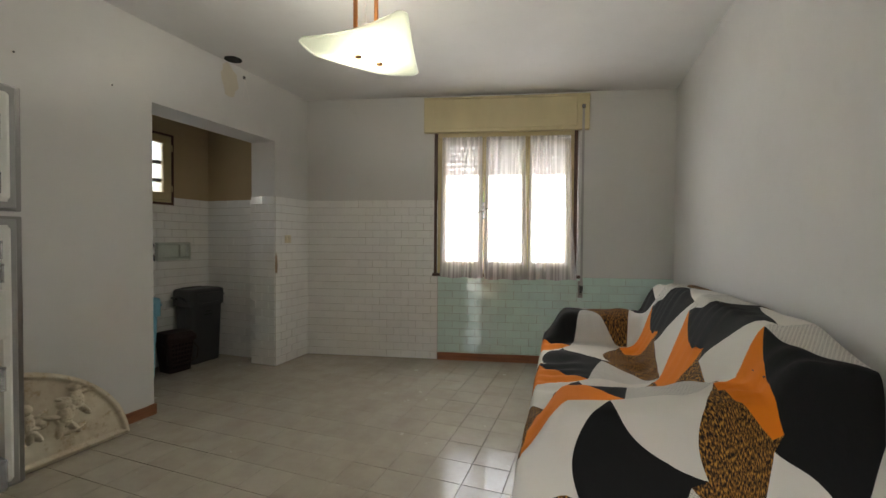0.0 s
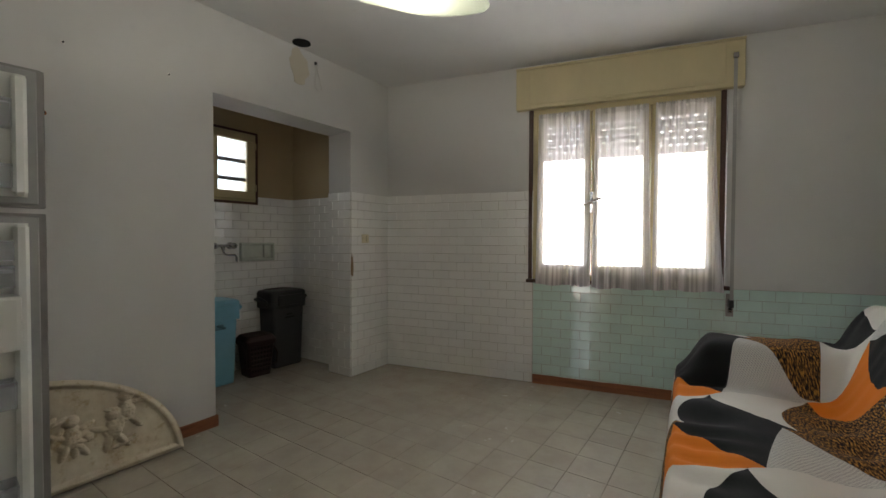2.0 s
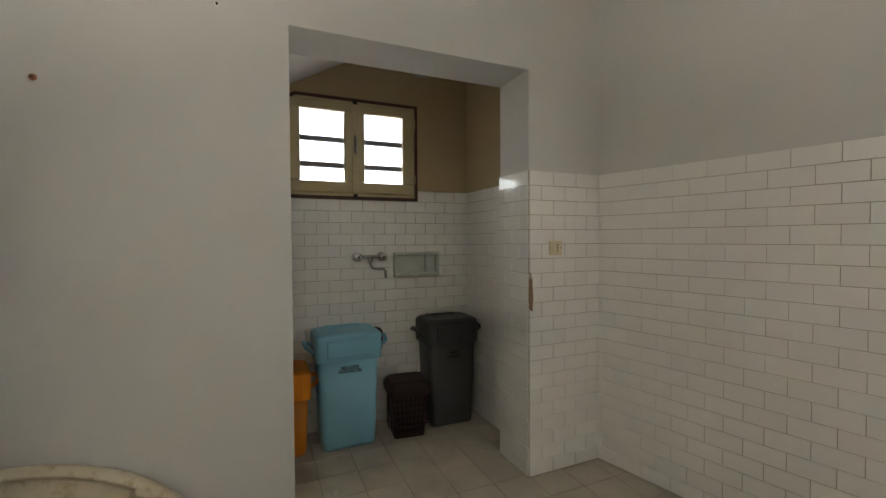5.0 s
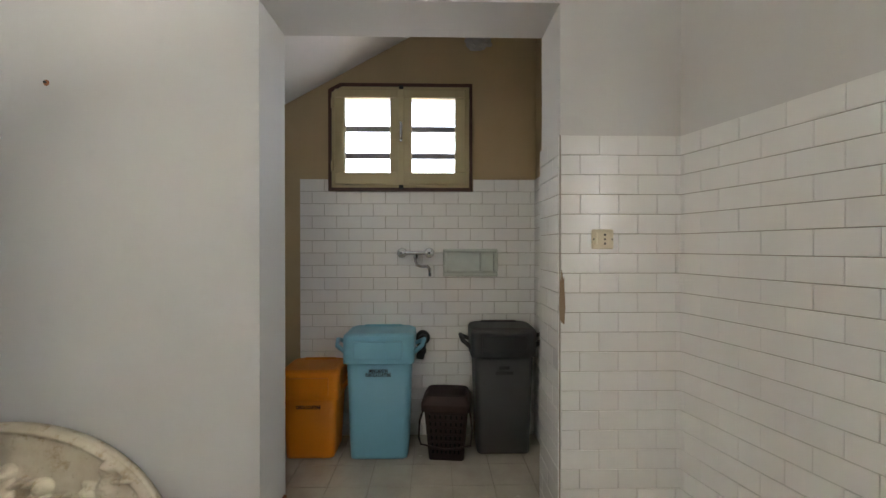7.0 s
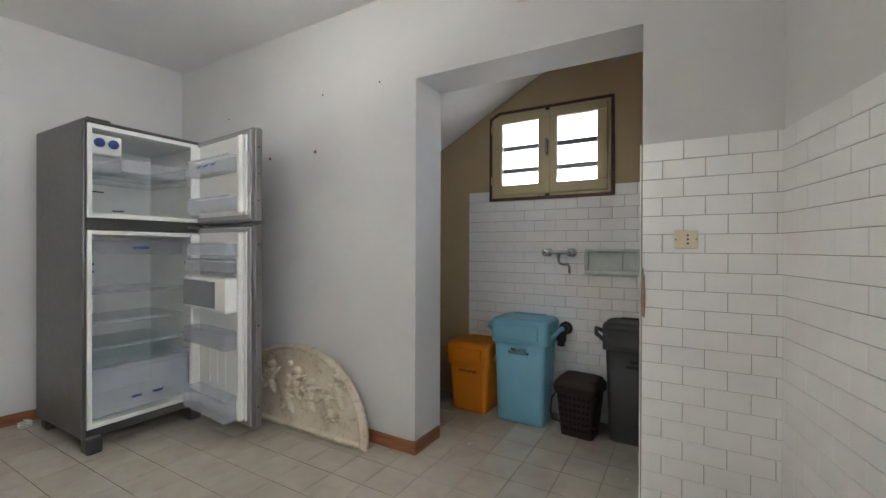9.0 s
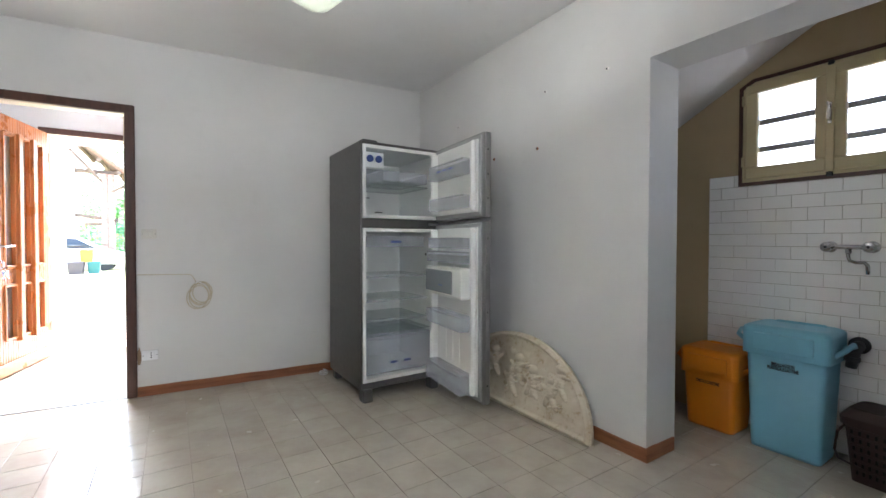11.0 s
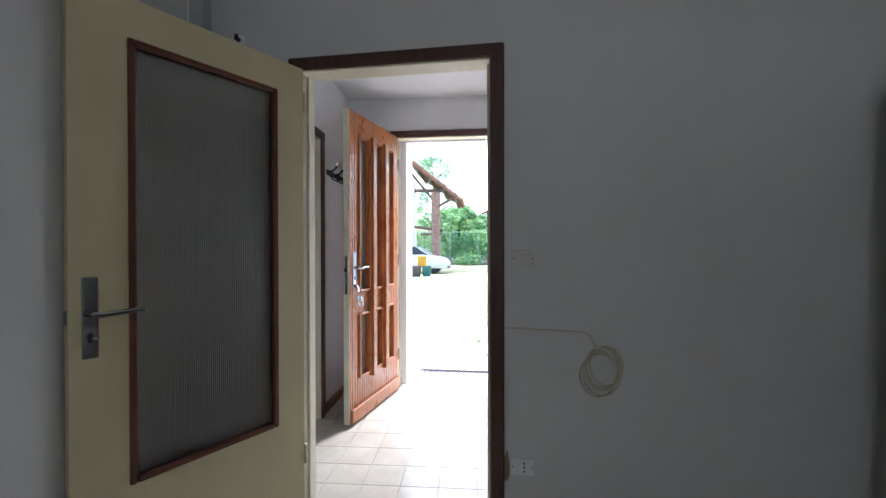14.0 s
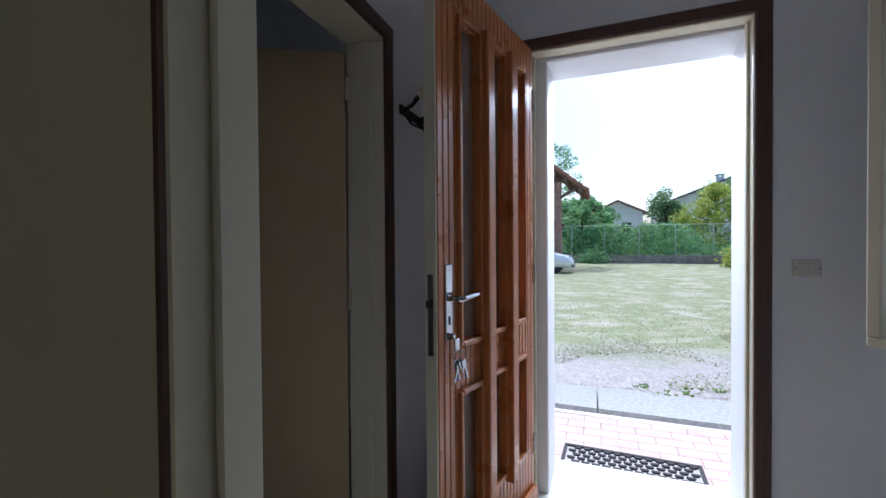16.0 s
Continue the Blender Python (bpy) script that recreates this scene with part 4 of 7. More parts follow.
def refrigerator():
    k = thing("refrigerator", "dark grey and steel two-door refrigerator, emptied, both doors open", "refrigerator", Matrix.Translation((0.300, 0.56, 0.0)))
    W, D, B, T = 0.672, 0.695, 0.085, 1.905
    c = part("side_panel", box(W - 0.018, W, 0, D, B, T, 0.008, 2), STEEL_SIDE, k, "dark grey side panel")
    part("side_panel", box(0, 0.018, 0, D, B, T, 0.008, 2), STEEL_SIDE, k, "dark grey side panel")
    part("top_panel", box(0.018, W - 0.018, 0, D, T - 0.02, T, 0.006), STEEL_SIDE, k)
    part("hinge_cover", box(W - 0.14, W - 0.02, D - 0.10, D - 0.01, T, T + 0.015, 0.006), STEEL_SIDE, k)
    part("back_panel", box(0.018, W - 0.018, 0, 0.02, B, T - 0.02, 0), STEEL_SIDE, k)
    part("divider", box(0.018, W - 0.018, 0.02, D, 1.275, 1.345, 0.004), STEEL_SIDE, k, "dark grey rail between the compartments")
    part("plinth", box(0.018, W - 0.018, 0.02, D - 0.005, B, 0.135, 0.004), STEEL_SIDE, k)
    # liners with a pale rim
    for name, z0, z1 in (("freezer_liner", 1.347, 1.883), ("fridge_liner", 0.137, 1.273)):
        bm = open_box(0.02, W - 0.02, 0.06, D + 0.002, z0, z1, 0.024, "y")
        part(name, bm, LINER, k, "white plastic liner")
    # freezer fittings
    ice = part("ice_maker", box(W - 0.21, W - 0.05, 0.36, D - 0.05, 1.72, 1.84, 0.006), LINER, k, "white ice maker with two blue knobs")
    for x in (W - 0.165, W - 0.095):
        part("knob", moved(lathe([(0.026, 0), (0.027, 0.012), (0.02, 0.016)], 20), pose(x, D - 0.05, 1.79, -90, 0, 0)), BLUE, ice, "blue round knob")
    part("ice_tray", open_box(W - 0.21, W - 0.05, 0.36, D - 0.06, 1.62, 1.715, 0.004, "z"), CLEARP, ice)
    part("freezer_shelf", box(0.05, W - 0.05, 0.10, D - 0.09, 1.605, 1.617, 0.003), CLEARG, k, "glass shelf")
    part("freezer_tray", open_box(0.06, 0.44, 0.12, D - 0.09, 1.64, 1.72, 0.004, "z"), CLEARP, k)
    for x0, z in ((0.34, 1.555), (0.44, 1.555), (0.22, 1.43)):
        part("air_slot", box(x0, x0 + 0.07, 0.084, 0.087, z, z + 0.008, 0), DARK, k)
    part("freezer_sill", box(0.12, W - 0.16, D - 0.20, D - 0.10, 1.371, 1.38, 0.003), WHITEPL, k)
    # fridge fittings
    part("meat_drawer", open_box(0.06, W - 0.06, 0.12, D - 0.14, 1.13, 1.22, 0.004, "z"), CLEARP, k, "clear plastic drawer")
    for z in (0.90, 0.715, 0.56):
        s = part("shelf", box(0.05, W - 0.05, 0.10, D - 0.10, z, z + 0.006, 0.002), CLEARG, k, "glass shelf")
        part("shelf_edge", box(0.05, W - 0.05, D - 0.112, D - 0.095, z - 0.006, z + 0.014, 0.003), CLEARP, s)
    part("drawer_cover", box(0.05, W - 0.05, 0.10, D - 0.06, 0.475, 0.483, 0.002), CLEARG, k)
    dr = part("crisper_drawer", open_box(0.055, W - 0.055, 0.12, D - 0.035, 0.175, 0.455, 0.006, "z"), CLEARP, k, "clear crisper drawer")
    part("drawer_rim", box(0.05, W - 0.05, D - 0.05, D - 0.028, 0.43, 0.462, 0.005), CLEARP, dr)
    for x in (0.24, 0.36):
        part("print", box(x, x + 0.055, D - 0.0345, D - 0.0338, 0.245, 0.257, 0), BLUE, dr)
    for x, z in ((0.5, 1.05), (0.5, 1.00), (0.40, 1.05), (0.40, 1.00), (0.5, 0.83), (0.40, 0.64)):
        part("air_slot", box(x, x + 0.035, 0.084, 0.087, z, z + 0.014, 0), BLUE if z < 0.9 else DARK, k)
    part("bulb_hole", moved(lathe([(0.011, 0), (0.011, 0.002)], 14), pose(0.0445, D - 0.13, 1.07, 0, 90, 0)), DARK, k)
    part("control_print", box(0.27, 0.36, D - 0.139, D - 0.1385, 1.165, 1.18, 0), BLUE, k)
    for x in (W - 0.085, 0.02):
        part("foot", box(x, x + 0.075, D - 0.06, D + 0.035, 0.0, B + 0.01, 0.014, 2), STEEL_SIDE, k, "grey plastic foot")
    part("rear_foot", box(W - 0.09, W - 0.02, 0.02, 0.09, 0.0, B, 0.01), STEEL_SIDE, k)
    part("rear_foot", box(0.02, 0.09, 0.02, 0.09, 0.0, B, 0.01), STEEL_SIDE, k)
    part("middle_hinge", box(0.0, 0.10, D, D + 0.03, 1.300, 1.318, 0.003), STEEL, k)

    # doors swing on the hinge; local x along the door, -y is the inner side
    def door(name, z0, z1, label):
        dx, dy = 0.065, 0.69
        ln = math.hypot(dx, dy)
        ax = Vector((dx / ln, dy / ln, 0))
        ay = Vector((-ax.y, ax.x, 0))
        base = Vector((0.036, D + 0.012, 0))
        lm = Matrix(((ax.x, ay.x, 0, base.x), (ax.y, ay.y, 0, base.y), (0, 0, 1, z0), (0, 0, 0, 1)))
        L, h, t = 0.688, z1 - z0, 0.062
        # outer skin, bowed along its width
        bm = bmesh.new()
        prof = [(0, 0.004), (0.0, 0.05), (0.06, t - 0.002)] + [(L * i / 8, t + 0.022 * math.sin(math.pi * i / 8)) for i in range(1, 8)] + [(L - 0.004, t), (L, 0.05), (L, 0.004)]
        lo = [bm.verts.new((x, y, 0)) for x, y in prof]
        hi = [bm.verts.new((x, y, h)) for x, y in prof]
        bm.faces.new(lo)
        bm.faces.new(hi[::-1])
        for i in range(len(prof)):
            j = (i + 1) % len(prof)
            bm.faces.new((lo[i], lo[j], hi[j], hi[i]))
        bmesh.ops.recalc_face_normals(bm, faces=bm.faces[:])
        d = part(name, bm, STEEL, k, label)
        d.matrix_local = lm
        g = part("gasket", box(0.012, L - 0.012, -0.008, 0.006, 0.012, h - 0.012, 0.004), plain("grey_gasket", (0.36, 0.36, 0.36), 0.6), d, "grey rubber gasket")
        bm = bmesh.new()
        add_box(bm, 0.04, L - 0.045, -0.018, -0.006, 0.04, h - 0.04)
        add_box(bm, 0.04, 0.075, -0.075, -0.018, 0.045, h - 0.045, 0.008)
        add_box(bm, L - 0.09, L - 0.045, -0.055, -0.018, 0.045, h - 0.045, 0.012)
        part("door_liner", bm, LINER, d, "white moulded door liner")
        part("steel_strip", box(L - 0.002, L + 0.012, 0.012, 0.05, 0.0, h, 0.003), STEEL, d, "steel edge strip")
        for z in (0.12, h * 0.5, h - 0.12):
            part("strip_screw", box(L + 0.012, L + 0.0135, 0.026, 0.034, z, z + 0.01, 0), DARK, d)
        return d, L, h

    def rack(d, L, z, hgt, deep, name="door_rack", mat=None):
        r = part(name, open_box(0.078, L - 0.092, -deep, -0.02, z, z + hgt, 0.004, "z"), mat or CLEARP, d, "clear plastic door rack")
        part("rack_lip", box(0.078, L - 0.092, -deep - 0.004, -deep + 0.003, z + hgt - 0.01, z + hgt + 0.004, 0.002), mat or CLEARP, r)
        return r

    d, L, h = door("freezer_door", 1.335, 1.895, "steel freezer door with two clear racks, open")
    r = rack(d, L, 0.30, 0.10, 0.10)
    for i in range(3):
        part("print", box(0.22 + i * 0.09, 0.275 + i * 0.09, -0.1052, -0.1046, 0.345, 0.357, 0), BLUE, r)
    rack(d, L, 0.07, 0.085, 0.10)
    d, L, h = door("fridge_door", 0.095, 1.312, "steel refrigerator door with racks and a flap box, open")
    rack(d, L, 1.03, 0.075, 0.105)
    e = rack(d, L, 0.93, 0.08, 0.115, "egg_rack")
    part("egg_tray", box(0.085, L - 0.10, -0.11, -0.025, 0.985, 0.997, 0.003), WHITEPL, e)
    f = part("flap_box", box(0.079, L - 0.075, -0.125, -0.022, 0.69, 0.90, 0.016, 2), LINER, d, "white flap box with a smoky window")
    part("flap", box(0.085, L - 0.19, -0.131, -0.124, 0.715, 0.875, 0.004), clear_plastic("smoky_plastic", (0.30, 0.33, 0.36), 0.8), f)
    part("flap_print", box(0.3, 0.36, -0.1325, -0.1312, 0.765, 0.773, 0), BLUE, f)
    rack(d, L, 0.47, 0.10, 0.12)
    rack(d, L, 0.045, 0.13, 0.125)
    for x in (0.2, 0.3, 0.4):
        part("liner_rib", box(x, x + 0.02, -0.024, -0.018, 0.20, 0.44, 0.003), LINER, d)


refrigerator()
for ob in list(bpy.data.objects):
    if ob.type == "MESH" and ob.data.materials and ob.data.materials[0] in (CLEARP, CLEARG):
        ob.visible_shadow = False


# ---- plaster relief leaning on the wall ----
def relief():
    m = Mat("old_ivory_plaster", 0.7)
    age = m.ramp(m.noise(6, 6), [(0.30, (0.44, 0.33, 0.20)), (0.42, (0.60, 0.52, 0.39)), (0.7, (0.70, 0.64, 0.52))])
    grime = m.ramp(m.noise(22, 4), [(0.30, (0.74, 0.66, 0.54)), (0.45, (1, 1, 1))])
    m.color(m.mixc(1.0, age, grime, "MULTIPLY"))
    m.bump(m.noise(70, 4), 0.3, 0.002)
    a, b = 0.66, 0.53
    rnd = random.Random(11)
    blobs = []
    for cx, cz, n, spread in ((0.34, 0.22, 13, 0.075), (0.40, 0.30, 7, 0.05), (-0.02, 0.20, 12, 0.085), (0.03, 0.29, 8, 0.06), (-0.36, 0.22, 12, 0.09), (-0.22, 0.30, 7, 0.06), (0.17, 0.24, 5, 0.05)):
        # a round knob, a stout body and thin limbs, then loose lumps
        for k, (oy, oz, s0, l0, g0, amp0) in enumerate(((0.0, 0.07, 0.030, 0.033, 0.3, 0.026), (0.0, 0.0, 0.036, 0.058, 1.3 + cx, 0.024), (0.045, 0.03, 0.013, 0.05, 0.5 - cx, 0.017), (-0.05, 0.01, 0.013, 0.048, 2.5 + cx, 0.016), (0.03, -0.065, 0.017, 0.055, 2.2, 0.019), (-0.03, -0.06, 0.017, 0.05, 1.0 + cx, 0.018))):
            blobs.append((cx + oy, cz + oz, s0, l0, g0, amp0))
        for _ in range(n // 3):
            ang = rnd.uniform(0, math.pi)
            blobs.append((cx + rnd.gauss(0, spread), cz + rnd.gauss(0, spread * 0.8), rnd.uniform(0.010, 0.024), rnd.uniform(0.018, 0.055), ang, rnd.uniform(0.009, 0.020)))

    def height(y, z):
        e = 1 - math.sqrt((y / a) ** 2 + (z / b) ** 2)
        edge = min(e * b, z)
        hgt = 0.0
        if edge < 0.05:
            q = edge / 0.05
            hgt = 0.016 * (math.sin(math.pi * min(1, q * 1.2)) ** 2) + 0.006 * (1 if q < 0.6 else 0)
        top = 0.0
        for cy, cz, s, l, ang, amp in blobs:
            dy, dz = y - cy, z - cz
            if abs(dy) + abs(dz) > 0.16:
                continue
            p, q = dy * math.cos(ang) + dz * math.sin(ang), -dy * math.sin(ang) + dz * math.cos(ang)
            r = (p / l) ** 2 + (q / s) ** 2
            if r < 1:
                top = max(top, amp * math.sqrt(1 - r) + 0.002)
        if top:
            top *= 1.45
            top += 0.004 * noise.noise((y * 55, z * 55, 2.0)) + 0.003 * noise.noise((y * 120, z * 120, 5.0))
        return hgt + top + 0.0015 * noise.noise((y * 30, z * 30, 0))

    bm = bmesh.new()
    nr, na = 150, 330
    rows = []
    for i in range(nr + 1):
        f = i / nr
        row = []
        for j in range(na + 1):
            y = -a + 2 * a * j / na
            z = f * b * math.sqrt(max(0.0004, 1 - (y / a) ** 2))
            row.append(bm.verts.new((0.03 + height(y, z), y, z)))
        rows.append(row)
    for i in range(nr):
        for j in range(na):
            bm.faces.new((rows[i][j], rows[i][j + 1], rows[i + 1][j + 1], rows[i + 1][j]))
    back = [[bm.verts.new((0.0, v.co.y, v.co.z)) for v in rows[r]] for r in (0, nr)]
    for j in range(na):
        bm.faces.new((back[0][j], back[1][j], back[1][j + 1], back[0][j + 1]))
        bm.faces.new((rows[0][j + 1], rows[0][j], back[0][j], back[0][j + 1]))
        bm.faces.new((rows[nr][j], rows[nr][j + 1], back[1][j + 1], back[1][j]))
    ob = link_mesh("plaster_relief", bm, m.m, smooth=True)
    ob.matrix_world = pose(0.105, 1.935, 0.003, 0, -9.5, 0)
    tagged(ob, "ivory half-round plaster relief leaning against the wall", "wall relief")


relief()


# ---- bins in the alcove ----
def rounded_loft(sections, seg=4):
    """Lofts rounded rectangles (cx, cy, hx, hy, z, r)."""
    bm = bmesh.new()
    rings = []
    for cx, cy, hx, hy, z, r in sections:
        ring = []
        for qx, qy, a0 in ((1, 1, 0), (-1, 1, 90), (-1, -1, 180), (1, -1, 270)):
            for s in range(seg + 1):
                an = radians(a0 + 90 * s / seg)
                ring.append(bm.verts.new((cx + qx * (hx - r) + r * math.cos(an), cy + qy * (hy - r) + r * math.sin(an), z)))
        rings.append(ring)
    n = len(rings[0])
    for p, q in zip(rings, rings[1:]):
        for j in range(n):
            bm.faces.new((p[j], p[(j + 1) % n], q[(j + 1) % n], q[j]))
    bm.faces.new(rings[0][::-1])
    bm.faces.new(rings[-1])
    return bm


def text_part(words, size, mat, parent, m):
    cu = bpy.data.curves.new("printed_text", "FONT")
    cu.body, cu.size, cu.extrude, cu.align_x = words, size, 0.0006, "CENTER"
    cu.space_line, cu.offset = 0.8, 0.0008
    cu.materials.append(mat)
    ob = new("printed_text", cu)
    ob.parent = parent
    ob.matrix_local = m
    return ob


def waste_bin(x, y, w, d, h, mat, label, words="", bars=0, wz=0.62, lidh=0.125):
    """Tapered bin seen from +x, with an overhanging lid and side handles."""
    k = thing("waste_bin", label, "bin", Matrix.Translation((x, y, 0)), "recycling bins")
    hl = h - lidh
    part("body", rounded_loft([(0, 0, d * 0.40, w * 0.40, 0.0, 0.03), (0, 0, d * 0.41, w * 0.41, 0.02, 0.035), (0, 0, d * 0.47, w * 0.455, hl, 0.035)]), mat, k, smooth=True)
    lid = part("lid", rounded_loft([(0, 0, d * 0.5, w * 0.5, hl - 0.035, 0.03), (0, 0, d * 0.505, w * 0.505, h - 0.022, 0.035), (0, 0, d * 0.495, w * 0.495, h - 0.008, 0.04), (-0.004, 0, d * 0.46, w * 0.465, h, 0.04), (-0.006, 0, d * 0.42, w * 0.43, h + 0.004, 0.04), (-0.006, 0, d * 0.40, w * 0.41, h + 0.001, 0.04)]), mat, k, "lid of the same colour")
    part("lid_panel", box(d * 0.5 - 0.004, d * 0.5 + 0.013, -w * 0.34, w * 0.34, hl - 0.008, h - 0.035, 0.006, 2), mat, lid)
    for s in (-1, 1):
        yy = s * w * 0.5
        part("handle", tube([(0.06, yy - s * 0.01, hl + 0.0), (0.07, yy + s * 0.045, hl + 0.05), (0.0, yy + s * 0.055, hl + 0.07), (-0.07, yy + s * 0.045, hl + 0.05), (-0.06, yy - s * 0.01, hl + 0.03)], 0.013, 8), mat, lid, smooth=True)
    part("hinge_bar", box(-d * 0.42, -d * 0.34, -w * 0.3, w * 0.3, h - 0.012, h + 0.012, 0.008), mat, lid)
    tilt = Matrix.Translation((d * 0.40 + (d * 0.07) * (wz / hl) + 0.004, 0, wz)) @ pose(0, 0, 0, 88, 0, 90)
    if words:
        text_part(words, 0.027, DARK, k, tilt @ Matrix.Diagonal((0.56, 1, 1, 1)))
    for i in range(bars):
        part("print", box(d * 0.462, d * 0.468, -0.05 + 0.02 * (1 - i), 0.05 - 0.02 * (1 - i), wz - 0.03 * i, wz - 0.03 * i + 0.018, 0), plain("worn_print", (0.03, 0.03, 0.03), 0.7), k)
    return k


BIN_B = plain("pale_blue_plastic", (0.20, 0.46, 0.60), 0.42, 0, 0.06, 5)
BIN_O = plain("orange_plastic", (0.72, 0.23, 0.005), 0.42, 0, 0.06, 5)
BIN_G = plain("dark_grey_plastic", (0.045, 0.045, 0.047), 0.45, 0, 0.15, 4)
BIN_BR = plain("dark_brown_plastic", (0.024, 0.008, 0.006), 0.62, 0, 0.1)
waste_bin(-0.83, 3.215, 0.395, 0.30, 0.70, BIN_B, "pale blue plastic recycling bin with a lid and black print", "IMBALLAGGI IN\nPLASTICA E LATTINE", 0, 0.49)
waste_bin(-0.845, 2.825, 0.335, 0.30, 0.495, BIN_O, "orange plastic recycling bin for paper with black print", "CARTA E CARTONE", 0, 0.285)
waste_bin(-0.86, 3.925, 0.375, 0.27, 0.72, BIN_G, "dark grey plastic waste bin with a lid", "", 2, 0.49)


def caddy():
    k = thing("food_waste_caddy", "small dark brown ventilated plastic food waste bin", "bin", Matrix.Translation((-0.77, 3.60, 0)) @ pose(0, 0, 0, 0, 0, -6) @ Matrix.Diagonal((1.15, 1.16, 0.95, 1)), "recycling bins")
    part("body", rounded_loft([(0, 0, 0.075, 0.085, 0, 0.02), (0, 0, 0.098, 0.106, 0.30, 0.025)]), BIN_BR, k)
    lid = part("lid", rounded_loft([(0, 0, 0.108, 0.118, 0.295, 0.025), (0, 0, 0.11, 0.12, 0.335, 0.025), (-0.005, 0, 0.09, 0.10, 0.375, 0.03), (-0.005, 0, 0.08, 0.09, 0.38, 0.03)]), BIN_BR, k)
    for r in range(6):
        z = 0.04 + r * 0.042
        hw = 0.07 + 0.022 * z / 0.3
        x = 0.077 + 0.023 * z / 0.3
        part("rib", box(x - 0.004, x + 0.006, -hw, hw, z + 0.026, z + 0.036, 0.002), BIN_BR, k)
        for i in range(7):
            y = -hw + 0.012 + i * (2 * hw - 0.024) / 6
            part("slot", box(x - 0.002, x + 0.0022, y - 0.004, y + 0.004, z + 0.004, z + 0.024, 0), HOLE, k)
    part("bail_handle", tube([(0.02, -0.112, 0.285), (0.09, -0.125, 0.24), (0.105, -0.128, 0.15), (0.09, -0.12, 0.10), (0.115, 0.0, 0.085), (0.09, 0.118, 0.10), (0.10, 0.125, 0.2), (0.02, 0.112, 0.285)], 0.005, 8), BIN_BR, k)


caddy()


def tap():
    k = thing("wall_tap", "chrome wall-mounted mixer tap with a swan spout", "tap", Matrix.Translation((-1.003, 3.41, 1.150)))
    part("body", tube([(0.045, -0.075, 0), (0.045, 0.075, 0)], 0.013, 12), CHROME, k)
    for y in (-0.085, 0.085):
        part("escutcheon", moved(lathe([(0.032, 0), (0.030, 0.008), (0.014, 0.014), (0.014, 0.05)], 20), pose(0, y, 0, 0, 90, 0)), CHROME, k)
        v = part("valve_knob", moved(lathe([(0.015, 0), (0.027, 0.006), (0.029, 0.02), (0.024, 0.032), (0.01, 0.036)], 16), pose(0.052, y, 0, 0, 90, 0)), CHROME, k)
        part("knob_cap", moved(lathe([(0.007, 0), (0.007, 0.003)], 10), pose(0.088, y, 0, 0, 90, 0)), DARK, v)
    part("spout", tube([(0.045, 0, 0.0), (0.05, 0, -0.05), (0.06, 0.01, -0.075), (0.085, 0.04, -0.082), (0.10, 0.075, -0.08), (0.105, 0.088, -0.095), (0.105, 0.09, -0.14)], 0.009, 12), CHROME, k, smooth=True)
    part("nut", tube([(0.045, 0, -0.01), (0.048, 0, -0.035)], 0.015, 6), CHROME, k)


tap()


def soap_dish():
    k = thing("soap_niche", "pale green ceramic soap dish set into the tiles", "soap dish", Matrix.Translation((-1.004, 3.752, 1.09)))
    cer = plain("pale_green_ceramic", (0.60, 0.65, 0.60), 0.15)
    hw, hh = 0.170, 0.086
    for y0, y1, z0, z1 in ((-hw, hw, hh - 0.022, hh), (-hw, hw, -hh, -hh + 0.026), (-hw, -hw + 0.024, -hh + 0.026, hh - 0.022), (hw - 0.024, hw, -hh + 0.026, hh - 0.022)):
        part("rim", box(0.0, 0.044, y0, y1, z0, z1, 0.009, 2), cer, k)
    part("back", box(-0.006, 0.010, -hw + 0.02, hw - 0.02, -hh + 0.02, hh - 0.02, 0), cer, k)
    part("divider", box(0.008, 0.038, 0.06, 0.072, -hh + 0.026, hh - 0.022, 0.004), cer, k)
    part("ledge", box(0.010, 0.034, -hw + 0.024, hw - 0.024, -hh + 0.018, -hh + 0.032, 0.006), cer, k)


soap_dish()
dp = thing("drain_pipe", "black plastic waste pipe elbow coming out of the tiles", "pipe", Matrix.Translation((-1.0, 3.455, 0.62)))
part("collar", moved(lathe([(0.045, 0), (0.045, 0.02), (0.03, 0.024)], 18), pose(0, 0, 0, 0, 90, 0)), DARK, dp)
part("elbow", tube([(0.015, 0, 0), (0.07, 0, -0.005), (0.09, -0.005, -0.03), (0.09, -0.015, -0.11)], [0.028, 0.03, 0.028, 0.024], 14), DARK, dp, smooth=True)
part("nut", tube([(0.09, -0.01, -0.05), (0.09, -0.013, -0.075)], 0.034, 10), DARK, dp)
sb = thing("stopcock_cap", "crumpled clear plastic tied to a pipe end on the wall", "plastic wrap", Matrix.Translation((-1.0, 3.80, 2.475)))
bm = bmesh.new()
bmesh.ops.create_icosphere(bm, subdivisions=3, radius=0.06)
for v in bm.verts:
    v.co *= 1 + 0.45 * noise.noise(v.co * 40)
    v.co.x = max(v.co.x * 0.6 + 0.02, -0.005)
    v.co.y *= 1.3
part("wrap", bm, clear_plastic("crumpled_film", (0.8, 0.8, 0.8), 0.45), sb)


